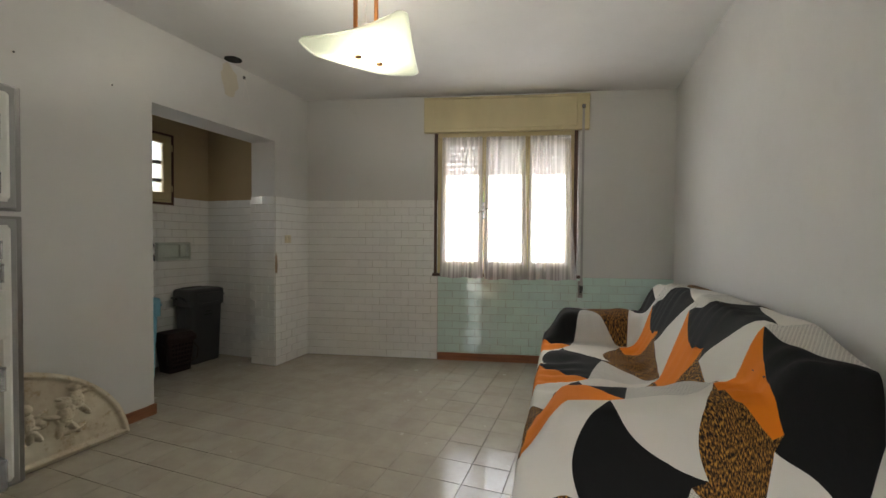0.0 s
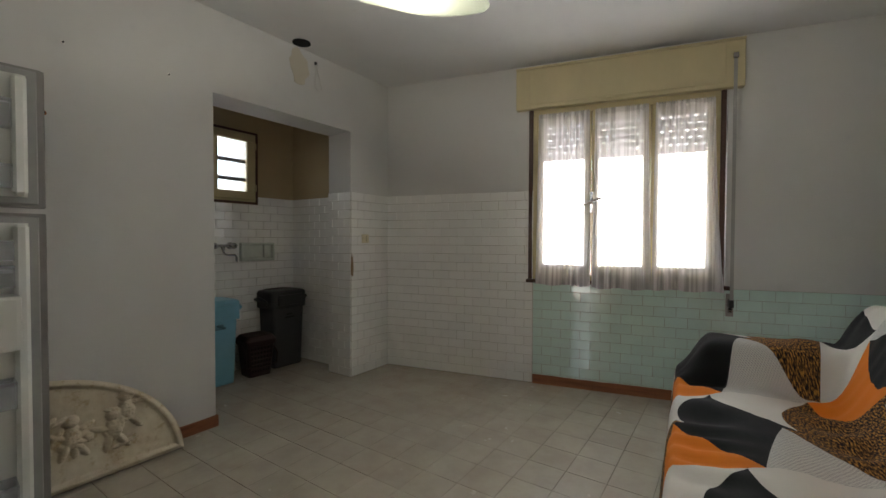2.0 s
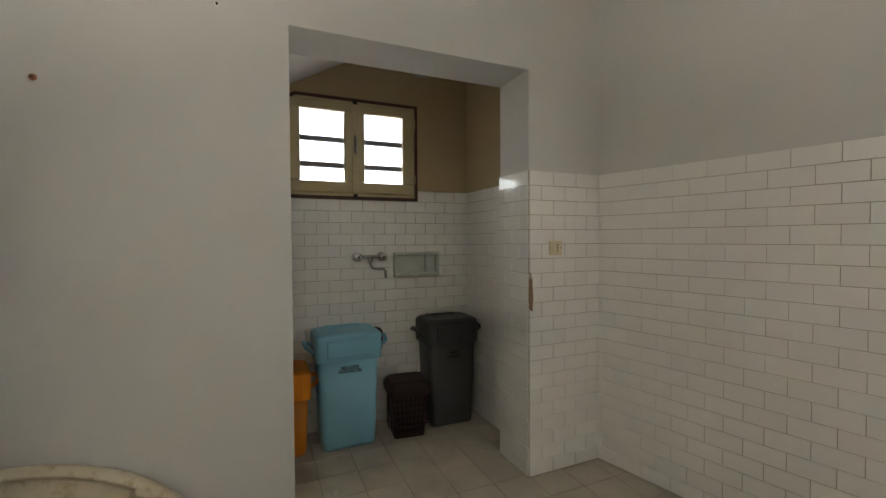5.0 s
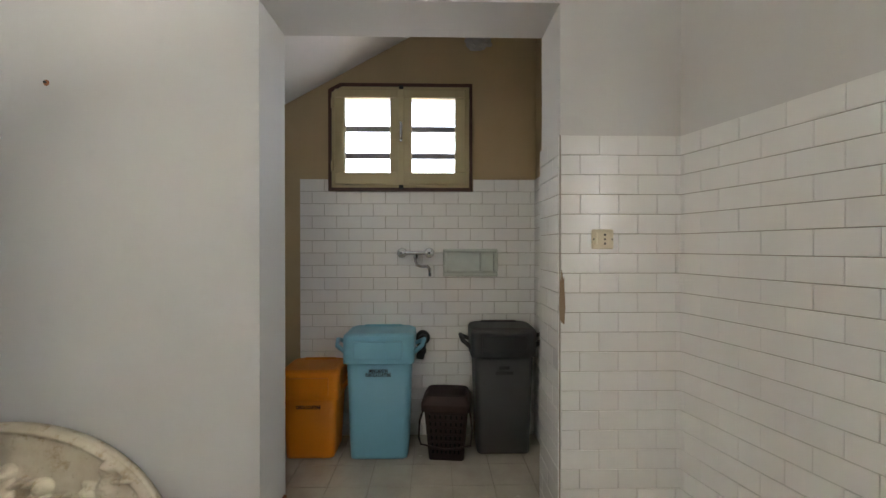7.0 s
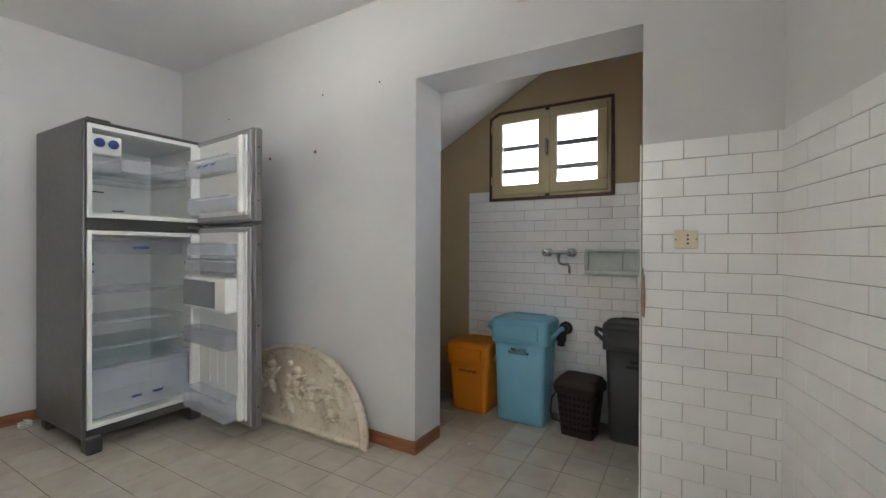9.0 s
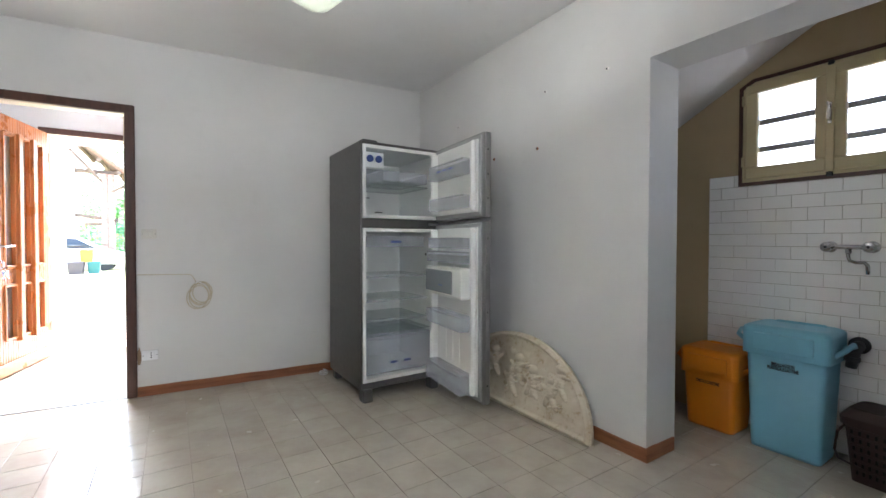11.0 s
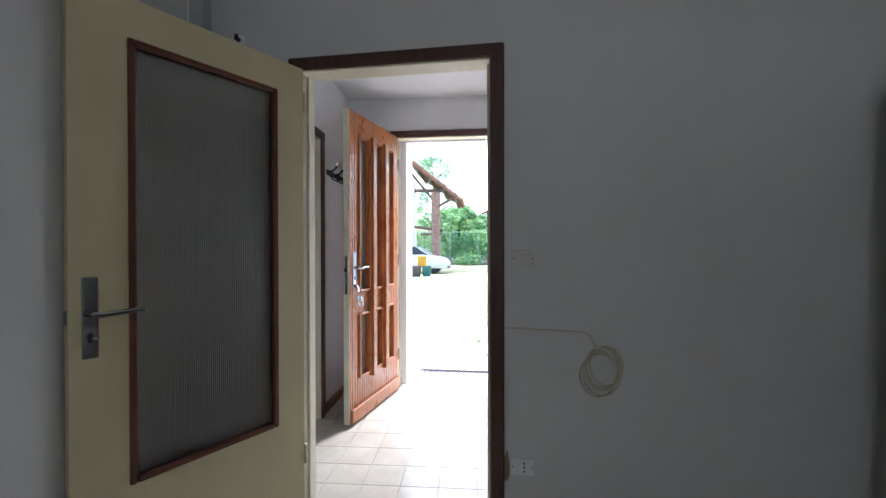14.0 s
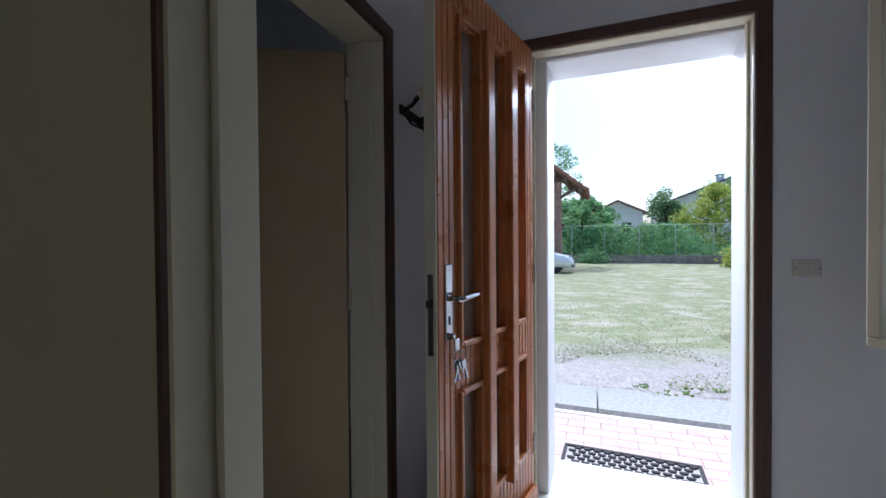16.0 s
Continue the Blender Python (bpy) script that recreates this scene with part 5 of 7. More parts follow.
# ---- pendant lamp ----
def pendant():
    ax, ay = Vector((0.33, 0.62, 0)).normalized(), Vector((0.88, -0.47, 0)).normalized()
    cx = Vector((1.755, 2.67, 0))
    k = thing("pendant_lamp", "square bent frosted glass pendant lamp on wooden rods, lit", "lamp", Matrix.Translation((cx.x, cx.y, 0)))
    m = Mat("frosted_lamp_glass", 0.35)
    m.color((0.86, 0.90, 0.82))
    t = m.t
    tr = t.nodes.new("ShaderNodeBsdfTranslucent")
    tr.inputs["Color"].default_value = (0.70, 0.75, 0.64, 1)
    mx = t.nodes.new("ShaderNodeMixShader")
    mx.inputs[0].default_value = 0.6
    t.links.new(m.b.outputs[0], mx.inputs[1])
    t.links.new(tr.outputs[0], mx.inputs[2])
    # the satin glass lets part of the light straight through
    thin, both = t.nodes.new("ShaderNodeBsdfTransparent"), t.nodes.new("ShaderNodeMixShader")
    both.inputs[0].default_value = 0.38
    t.links.new(mx.outputs[0], both.inputs[1])
    t.links.new(thin.outputs[0], both.inputs[2])
    t.links.new(both.outputs[0], t.nodes["Material Output"].inputs["Surface"])
    bm = bmesh.new()
    n = 24
    g = []
    side = 0.50
    for i in range(n + 1):
        row = []
        for j in range(n + 1):
            u, v = i / n - 0.5, j / n - 0.5
            # clipped corners
            lim = 0.93
            if abs(u) + abs(v) > lim:
                q = lim / (abs(u) + abs(v))
                u, v = u * q, v * q
            a, b = (u + v) / math.sqrt(2) * side, (u - v) / math.sqrt(2) * side
            p = ax * a + ay * b
            row.append(bm.verts.new((p.x, p.y, 2.112 + 1.05 * b * b + 0.12 * a * a + 0.03 * a)))
        g.append(row)
    for i in range(n):
        for j in range(n):
            bm.faces.new((g[i][j], g[i + 1][j], g[i + 1][j + 1], g[i][j + 1]))
    ex = bmesh.ops.extrude_face_region(bm, geom=bm.faces[:])
    for v in ex["geom"]:
        if isinstance(v, bmesh.types.BMVert):
            v.co.z += 0.006
    bmesh.ops.recalc_face_normals(bm, faces=bm.faces[:])
    part("shade", bm, m.m, k, "bent frosted glass shade", True)
    rodm = wood("orange_rod_wood", (0.35, 0.10, 0.02), (0.55, 0.20, 0.05), 0.35)
    for s in (-0.05, 0.07):
        p = ax * s
        part("rod", tube([(p.x, p.y, 2.24), (p.x, p.y, H - 0.03)], 0.011, 12), rodm, k, "orange wooden rod")
        part("cap", moved(lathe([(0.004, -0.008), (0.017, -0.004), (0.017, 0.006), (0.01, 0.010)], 16), pose(p.x + ay.x * 0.03, p.y + ay.y * 0.03, 2.108)), rodm, k, "round wooden cap")
        part("spigot", tube([(p.x + ay.x * 0.03, p.y + ay.y * 0.03, 2.115), (p.x, p.y, 2.16), (p.x, p.y, 2.245)], 0.006, 8), WHITEPL, k)
    part("ceiling_rose", box(-0.07, 0.07, -0.05, 0.05, H - 0.035, H - 0.001, 0.008), WHITEPL, k)
    part("lamp_holder", tube([(ax.x * 0.01, ax.y * 0.01, 2.30), (ax.x * 0.01, ax.y * 0.01, 2.22)], 0.016, 12), WHITEPL, k)
    part("flex", tube([(ax.x * 0.01, ax.y * 0.01, 2.30), (0.004, 0.0, 2.45), (0.0, 0.0, H - 0.03)], 0.004, 6), WHITEPL, k)
    bulb = Mat("lit_bulb")
    bulb.color((1, 1, 1))
    bulb.b.inputs["Emission Color"].default_value = (1.0, 0.95, 0.84, 1)
    bulb.b.inputs["Emission Strength"].default_value = BULB
    bulb_ob = part("bulb", moved(lathe([(0.010, 0.05), (0.016, 0.04), (0.026, 0.015), (0.028, 0), (0.02, -0.02), (0.006, -0.028)], 18), pose(ax.x * 0.01, ax.y * 0.01, 2.17)), bulb.m, k, "lit bulb", True)
    bulb_ob.visible_shadow = False


BULB = 10.0
pendant()


# ---- the sofa under its throw ----
def throw_material():
    """Patchwork of triangles and curved pieces: orange, black, cream, brown fleck, striped grey."""
    m = Mat("patchwork_throw", 0.85)
    uv = m.node("ShaderNodeUVMap")
    uv.uv_map = "cloth"
    sep = m.node("ShaderNodeSeparateXYZ")
    m.link(uv.outputs["UV"], sep.inputs[0])
    u, v = sep.outputs[0], sep.outputs[1]
    # strips of long triangles, every other strip with bowed seams
    high, wide = 0.36, 0.38
    y = m.math("DIVIDE", v, high)
    iy = m.math("FLOOR", y)
    fy = m.math("SUBTRACT", y, iy)
    odd = m.math("FLOORED_MODULO", iy, 2.0)
    bow = m.math("MULTIPLY", m.math("SINE", m.math("MULTIPLY", fy, math.pi)), m.math("MULTIPLY_ADD", odd, 0.17, 0.02))
    x = m.math("ADD", m.math("DIVIDE", u, wide), m.math("ADD", m.math("MULTIPLY", iy, 0.37), bow))
    ix = m.math("FLOOR", x)
    fx = m.math("SUBTRACT", x, ix)
    # a tall triangle between two halves that meet their neighbours
    lean = m.math("MULTIPLY", fy, 0.5)
    past = m.math("GREATER_THAN", fx, m.math("SUBTRACT", 1.0, lean))
    side = m.math("ADD", m.math("GREATER_THAN", fx, lean), past)
    num = m.math("ADD", m.math("MULTIPLY", ix, 2.0), side)
    kind = m.math("FLOORED_MODULO", m.math("ADD", num, m.math("MULTIPLY", iy, 3.0)), 8.0)
    fr = m.math("DIVIDE", m.math("ADD", kind, 0.5), 8.0)
    black, cream = (0.009, 0.009, 0.010), (0.66, 0.63, 0.58)
    base = m.ramp(fr, [(0.0, black), (0.125, cream), (0.25, (0.10, 0.05, 0.02)), (0.375, (0.74, 0.20, 0.012)), (0.5, black), (0.625, (0.60, 0.58, 0.54)), (0.75, (0.10, 0.05, 0.02)), (0.875, cream)], True)
    fleckn = m.node("noise", Scale=185.0, Detail=2.0)
    mp = m.node("map", Scale=(1.0, 0.35, 1.0))
    m.link(uv.outputs["UV"], mp.inputs["Vector"])
    m.link(mp.outputs["Vector"], fleckn.inputs["Vector"])
    fleck = m.ramp(fleckn.outputs["Fac"], [(0.42, (0.016, 0.011, 0.010)), (0.52, (0.15, 0.070, 0.02)), (0.64, (0.50, 0.24, 0.045))])
    isf = m.math("COMPARE", m.math("FLOORED_MODULO", kind, 4.0), 2.0, 0.1)
    base = m.mixc(isf, base, fleck)
    stripe = m.math("GREATER_THAN", m.math("FRACT", m.math("MULTIPLY", m.math("ADD", u, v), 110.0)), 0.62)
    iss = m.math("MULTIPLY", m.math("COMPARE", kind, 5.0, 0.1), m.math("MULTIPLY", stripe, m.math("GREATER_THAN", m.math("FRACT", m.math("MULTIPLY", m.math("SUBTRACT", u, v), 70.0)), 0.35)))
    base = m.mixc(iss, base, (0.30, 0.29, 0.28))
    m.color(base)
    m.b.inputs["Specular IOR Level"].default_value = 0.25
    knit = m.node("noise", Scale=420.0, Detail=1.0)
    m.link(uv.outputs["UV"], knit.inputs["Vector"])
    crease = m.node("noise", Scale=16.0, Detail=4.0)
    cmap = m.node("map", Scale=(1.0, 0.35, 1.0))
    m.link(uv.outputs["UV"], cmap.inputs["Vector"])
    m.link(cmap.outputs["Vector"], crease.inputs["Vector"])
    return m.bump(m.math("ADD", m.math("MULTIPLY", knit.outputs["Fac"], 0.12), crease.outputs["Fac"]), 0.45, 0.008).m


def sofa():
    o, al, de = Vector((2.635, 2.27, 0)), Vector((-0.066, 0.998, 0)), Vector((0.998, 0.066, 0))
    m = Matrix(((de.x, al.x, 0, o.x), (de.y, al.y, 0, o.y), (0, 0, 1, 0), (0, 0, 0, 1)))
    L, D = 2.04, 0.99
    k = thing("sofa", "sofa covered with a loose black, orange and cream patchwork throw", "sofa", m)
    under = plain("dark_sofa_fabric", (0.06, 0.055, 0.05), 0.9)
    part("base", box(0.06, D - 0.03, 0.05, L - 0.05, 0.06, 0.40, 0.03, 2), under, k)
    for a0, a1 in ((0.05, 0.24), (L - 0.24, L - 0.05)):
        part("arm", box(0.16, D - 0.05, a0, a1, 0.30, 0.60, 0.05, 3), under, k)
    part("back", box(D - 0.26, D - 0.04, 0.06, L - 0.06, 0.36, 0.82, 0.06, 3), under, k)
    for x in (0.10, D - 0.12):
        for y in (0.10, L - 0.14):
            part("leg", box(x, x + 0.05, y, y + 0.05, 0, 0.07, 0.004), BROWN_TRIM, k)

    def sm(t, a, b):
        t = max(0.0, min(1.0, (t - a) / (b - a)))
        return t * t * (3 - 2 * t)

    def top(d, a):
        seat = 0.475 + 0.03 * sm(d, 0.0, 0.25) - 0.02 * sm(d, 0.3, 0.5)
        back = 0.455 * sm(d, 0.56, 0.82) - 0.05 * sm(d, 0.95, 1.06)
        near = 1 - sm(a, 0.20, 0.36)
        far = sm(a, L - 0.38, L - 0.24)
        arm = max(near, far) * sm(d, -0.03, 0.15)
        z = seat + back * (0.84 + 0.16 * sm(a, 0.0, 0.35)) * (1 - 0.10 * far)
        arm_top = 0.674 + 0.02 * far + 0.085 * near * sm(d, 0.25, 0.85) - 0.02 * sm(abs(a - (0.12 if a < 1 else L - 0.12)), 0.05, 0.2)
        z = max(z, seat + (arm_top - seat) * arm)
        z += 0.010 * noise.noise((d * 5, a * 5, 1.0)) + 0.014 * math.exp(-((d - 0.54) / 0.06) ** 2) * math.sin(a * 27 + 2 * math.sin(a * 5))
        # small creases along the front of the seat and down the back
        z += 0.010 * math.exp(-((d - 0.08) / 0.12) ** 2) * (1 - arm) * math.sin(a * 38 + 9 * d + 3 * math.sin(a * 7))
        z += 0.007 * sm(d, 0.5, 0.62) * (1 - sm(d, 0.8, 0.9)) * math.sin(a * 46 + 4 * math.sin(a * 9 + d * 8))
        return z + 0.004 * noise.noise((d * 22, a * 9, 5.0))

    bm = bmesh.new()
    uvl = bm.loops.layers.uv.new("cloth")
    step = 0.02
    nd0, na0 = -26, -30
    nd1, na1 = int(D / step), int(L / step) + 26
    pos = {}
    for i in range(nd0, nd1 + 1):
        for j in range(na0, na1 + 1):
            s, t = i * step, j * step
            d, a = max(s, 0.0), min(max(t, 0.0), L)
            hang_f, hang_n, hang_r = max(-s, 0), max(-t, 0), max(t - L, 0)
            side = max(hang_n, hang_r)
            z = top(d, a)
            drop = math.hypot(hang_f, side)
            round_ = 0.03 * (1 - math.exp(-drop / 0.05))
            z -= max(0.0, drop - 0.02 * (1 - math.exp(-drop / 0.03)))
            fold = 0.012 * min(1, drop * 3)
            dd = d - (round_ + fold * (1 + math.sin(t * 17 + 2.2 * math.sin(t * 5))) if hang_f > 0 else 0)
            aa = a
            if hang_n:
                aa -= round_ + fold * (1 + math.sin(s * 15 + 1))
            if hang_r:
                aa += round_ + fold * (1 + math.sin(s * 16 + 2))
            low = 0.045 + 0.02 * noise.noise((s * 3, t * 3, 4))
            if z < low:
                dd -= (low - z) * 0.1 if hang_f else 0
                z = low
            pos[i, j] = (bm.verts.new((dd, aa, z)), (s, t))
    for i in range(nd0, nd1):
        for j in range(na0, na1):
            q = [pos[i, j], pos[i + 1, j], pos[i + 1, j + 1], pos[i, j + 1]]
            f = bm.faces.new([v[0] for v in q])
            for lp, v in zip(f.loops, q):
                su = v[1][0] + 0.22 * sm(v[1][0], 0.56, 0.82)
                lp[uvl].uv = (su * 0.97 + v[1][1] * 0.24 + 0.42, v[1][1] * 0.97 - su * 0.24)
    bmesh.ops.recalc_face_normals(bm, faces=bm.faces[:])
    cl = link_mesh("throw", bm, throw_material(), smooth=True)
    cl.matrix_world = m
    tagged(cl, "black, orange and cream patchwork throw spread over the sofa", "blanket")


sofa()


# ---- outside ----
def ground_material():
    m = Mat("yard_ground", 0.95)
    grass = m.ramp(m.noise(1.3, 7, world_space=True), [(0.34, (0.50, 0.45, 0.36)), (0.45, (0.38, 0.36, 0.23)), (0.55, (0.26, 0.29, 0.14)), (0.68, (0.48, 0.44, 0.34))])
    blades = m.ramp(m.noise(40, 4, world_space=True), [(0.3, (0.8, 0.8, 0.77)), (0.65, (1.1, 1.1, 1.05))])
    grass = m.mixc(1.0, grass, blades, "MULTIPLY")
    v = m.node("voro", Scale=38.0)
    m.link(m.pos((1, 1, 1), True), v.inputs["Vector"])
    gravel = m.ramp(v.outputs["Color"], [(0.1, (0.38, 0.33, 0.30)), (0.5, (0.46, 0.42, 0.39)), (0.9, (0.54, 0.50, 0.47))])
    sep = m.node("ShaderNodeSeparateXYZ")
    m.link(m.node("geo").outputs["Position"], sep.inputs[0])
    edge = m.math("ADD", sep.outputs[1], m.math("MULTIPLY", m.noise(0.9, 6, world_space=True), 3.4))
    near = m.node("ShaderNodeMapRange")
    near.inputs["From Min"].default_value, near.inputs["From Max"].default_value = -4.6, -3.3
    m.link(edge, near.inputs["Value"])
    m.color(m.mixc(near.outputs[0], grass, gravel))
    return m.bump(m.noise(60, 5, world_space=True), 0.6, 0.02).m


def ground():
    bm = bmesh.new()
    xs = [-600, -60, -20] + [-14 + i for i in range(29)] + [20, 60, 600]
    ys = [-700, -80, -40] + [-34 + i for i in range(33)] + [6, 20, 60, 600]
    g = [[bm.verts.new((x, y, -0.15 + (0.03 * noise.noise((x * 0.4, y * 0.4, 0)) if -34 < y < -4 and abs(x) < 14 else -0.02))) for y in ys] for x in xs]
    for i in range(len(xs) - 1):
        for j in range(len(ys) - 1):
            bm.faces.new((g[i][j], g[i + 1][j], g[i + 1][j + 1], g[i][j + 1]))
    tagged(link_mesh("ground", bm, ground_material(), smooth=True), "patchy dry lawn with gravel near the house", "ground", kind="structure")


ground()


def scatter(name, label, category, mats, count, where, size, seed, kind="stuff", parent=None, flat=0.0):
    """Many small leaves or blades as one mesh; where(rnd) gives a point."""
    rnd = random.Random(seed)
    vs, fs, mi = [], [], []
    for i in range(count):
        p = where(rnd)
        s = size * rnd.uniform(0.6, 1.4)
        a, b = rnd.uniform(0, 6.28), rnd.uniform(-1.0, 1.0)
        ux, uy, uz = math.cos(a), math.sin(a), 0.3 * b
        wx, wy, wz = -math.sin(a) * b, math.cos(a) * b, 1.0 - 0.5 * abs(b)
        if flat:
            wx, wy, wz = -math.sin(a), math.cos(a), 0.35 * b
        k = len(vs)
        vs += [(p[0] - ux * s * 0.5, p[1] - uy * s * 0.5, p[2] - uz * s * 0.5), (p[0] + wx * s * 0.35, p[1] + wy * s * 0.35, p[2] + wz * s * 0.35),
               (p[0] + ux * s * 0.6, p[1] + uy * s * 0.6, p[2] + uz * s * 0.6), (p[0] - wx * s * 0.35, p[1] - wy * s * 0.35, p[2] - wz * s * 0.35)]
        fs.append((k, k + 1, k + 2, k + 3))
        mi.append(rnd.randrange(len(mats)))
    me = bpy.data.meshes.new(name)
    me.from_pydata(vs, [], fs)
    for q in mats:
        me.materials.append(q)
    me.polygons.foreach_set("material_index", mi)
    ob = new(name, me)
    if parent:
        ob.parent = parent
        return ob
    return tagged(ob, label, category, kind=kind)


def leafmat(name, c):
    m = Mat(name, 0.6)
    r = m.node("geo").outputs["Random Per Island"]
    m.color(m.ramp(r, [(0.0, shade(c, 0.6)), (0.6, c), (1.0, shade(c, 1.4))]))
    # thin leaves let light through
    tr = m.t.nodes.new("ShaderNodeBsdfTranslucent")
    tr.inputs["Color"].default_value = (*shade(c, 1.3), 1)
    mx = m.t.nodes.new("ShaderNodeMixShader")
    mx.inputs[0].default_value = 0.4
    m.link(m.b.outputs[0], mx.inputs[1])
    m.link(tr.outputs[0], mx.inputs[2])
    m.link(mx.outputs[0], m.t.nodes["Material Output"].inputs["Surface"])
    return m.m


LEAF = [leafmat("leaf_dark", (0.18, 0.33, 0.15)), leafmat("leaf_mid", (0.28, 0.44, 0.21))]
WEED = [leafmat("weed_green", (0.16, 0.24, 0.07))]
LEAF_Y = [leafmat("leaf_yellow", (0.50, 0.50, 0.10)), leafmat("leaf_lime", (0.32, 0.42, 0.10))]
LEAF_P = [leafmat("leaf_pine", (0.13, 0.22, 0.09)), leafmat("leaf_pine_light", (0.20, 0.30, 0.12))]
LEAF_F = [leafmat("leaf_fig", (0.24, 0.42, 0.18)), leafmat("leaf_fig_light", (0.34, 0.50, 0.24))]
BARK = plain("bark", (0.10, 0.075, 0.055), 0.9, 0, 0.3, 8, 0.6)


def tree(x, y, h, r, mats, label, seed, cone=False, leaf=0.16, count=5200):
    k = thing("tree", label, "tree", Matrix.Translation((x, y, -0.16)), "garden trees")
    rnd = random.Random(seed)
    bm = tube([(0, 0, 0), (0.1, 0.05, h * 0.3), (-0.05, 0.1, h * 0.6), (0.05, 0, h * 0.92)], [0.16, 0.13, 0.09, 0.02], 8)
    tips = []
    for i in range(11):
        z = h * (0.25 + 0.055 * i)
        a = i * 2.4
        reach = r * (0.95 - (0.75 * (z / h) if cone else 0.25 * abs(z / h - 0.55)))
        t = Vector((math.cos(a) * reach * 0.75, math.sin(a) * reach * 0.75, z + h * 0.12))
        add_tube(bm, [(0, 0, z), (t.x * 0.5, t.y * 0.5, z + h * 0.05), tuple(t)], [0.05, 0.035, 0.012], 6)
        tips.append((t, reach))
    part("trunk", bm, BARK, k, "brown trunk and limbs")
    clumps = []
    for i in range(46):
        f = rnd.random() ** (1.5 if cone else 1.0)
        z = h * (0.16 + 0.82 * f)
        lim = r * ((1 - f) * 0.95 + 0.08 if cone else math.sqrt(max(0.05, 1 - (2 * f - 0.95) ** 2)))
        a, q = rnd.uniform(0, 6.28), math.sqrt(rnd.random())
        clumps.append((math.cos(a) * lim * q, math.sin(a) * lim * q, z, r * rnd.uniform(0.16, 0.34)))

    def where(rn):
        c = clumps[rn.randrange(len(clumps))]
        v = Vector((rn.gauss(0, 1), rn.gauss(0, 1), rn.gauss(0, 0.8))).normalized() * c[3] * (0.55 + 0.5 * rn.random())
        return (c[0] + v.x, c[1] + v.y, max(0.1, c[2] + v.z))

    ob = scatter("crown", "", "", mats, count, where, leaf, seed + 1, parent=k)
    ob["label"] = "leafy crown"


tree(-2.6, -37.5, 5.4, 2.7, LEAF_P, "dark green conical conifer behind the fence", 1, True, 0.17, 11000)
tree(-5.4, -34.6, 5.4, 2.3, LEAF_Y, "yellow-green leafy tree behind the fence", 2, False, 0.16, 11000)
tree(3.7, -32.6, 4.7, 2.1, LEAF_F, "broad light green shrub tree behind the fence", 3, False, 0.26, 8000)
tree(6.4, -38.5, 10.5, 2.6, LEAF, "tall green tree behind the barn", 4, count=7000)
tree(1.6, -40.0, 4.4, 1.6, LEAF, "rounded green tree in front of the white house", 5)
tree(3.4, -44.0, 5.2, 2.2, LEAF_Y, "green garden tree beyond the fence", 6)
tree(-9.5, -42.0, 9.5, 1.5, LEAF_P, "tall thin dark tree in the distance", 7, count=3000)
tree(-12.5, -24.0, 9.0, 3.2, LEAF_P, "dark green tree beyond the white house", 8)
tree(1.2, 12.5, 5.0, 2.2, LEAF, "green tree outside the kitchen window", 9)


def garden_wall():
    m = thing("garden_wall", "low grey concrete block wall under the fence", "wall")
    rnd = random.Random(3)
    blk = plain("weathered_block", (0.30, 0.27, 0.25), 0.9, 0, 0.3, 3, 0.4)
    for r in range(2):
        x = -9.0 - 0.25 * r
        while x < 9.0:
            w = rnd.uniform(0.45, 0.62)
            part("block", box(x, x + w - 0.02, -30.15 + 0.02 * rnd.random(), -29.9, -0.2 + r * 0.30, -0.2 + (r + 1) * 0.30 - 0.015, 0.015), blk, m)
            x += w


garden_wall()


def fence():
    f = thing("fence", "green wire mesh fence on metal posts along the garden", "fence")
    post = plain("grey_post", (0.55, 0.57, 0.56), 0.6, 0.1)
    for i in range(9):
        x = -8.6 + i * 2.15
        part("post", tube([(x, -30.3, -0.2), (x, -30.3, 2.42)], 0.035, 8), post, f)
    part("top_rail", tube([(-8.7, -30.3, 2.38), (8.7, -30.3, 2.38)], 0.02, 6), post, f)
    bm = bmesh.new()
    for i in range(88):
        x = -8.7 + i * 0.2
        add_box(bm, x, x + 0.014, -30.32, -30.31, 0.35, 2.36)
    for i in range(14):
        z = 0.36 + i * 0.15
        add_box(bm, -8.7, 8.7, -30.325, -30.315, z, z + 0.014)
    ob = part("mesh", bm, plain("green_mesh", (0.08, 0.36, 0.25), 0.5), f, "green wire mesh")
    ob["kind"] = "stuff"


fence()


def climber_spot(r):
    """Climbers hang on the mesh in clumps, with bare mesh between them."""
    for _ in range(8):
        x = r.uniform(-8.8, 8.8)
        cover = 0.55 + 1.3 * noise.noise((x * 0.42, 7.7, 0)) + 0.6 * noise.noise((x * 1.5, 2.2, 0))
        if r.random() < cover:
            break
    return (x, -30.55 + r.gauss(0, 0.22), 0.2 + 2.3 * r.random() ** 0.9 * min(1.0, max(0.25, cover + 0.2)))


scatter("climber_hedge", "climbing plants and shrubs overgrowing the fence", "hedge", LEAF + LEAF_Y[1:] + LEAF_F[:1], 6500, climber_spot, 0.17, 21)


def hedge_heights(r):
    x = r.uniform(-9, 9)
    top = max(0.5, 1.3 + 1.9 * noise.noise((x * 0.5, 3.1, 0)) + 0.8 * noise.noise((x * 1.7, 1.1, 0)))
    return (x, -32.4 + r.gauss(0, 0.8), 0.1 + top * r.random() ** 0.8)


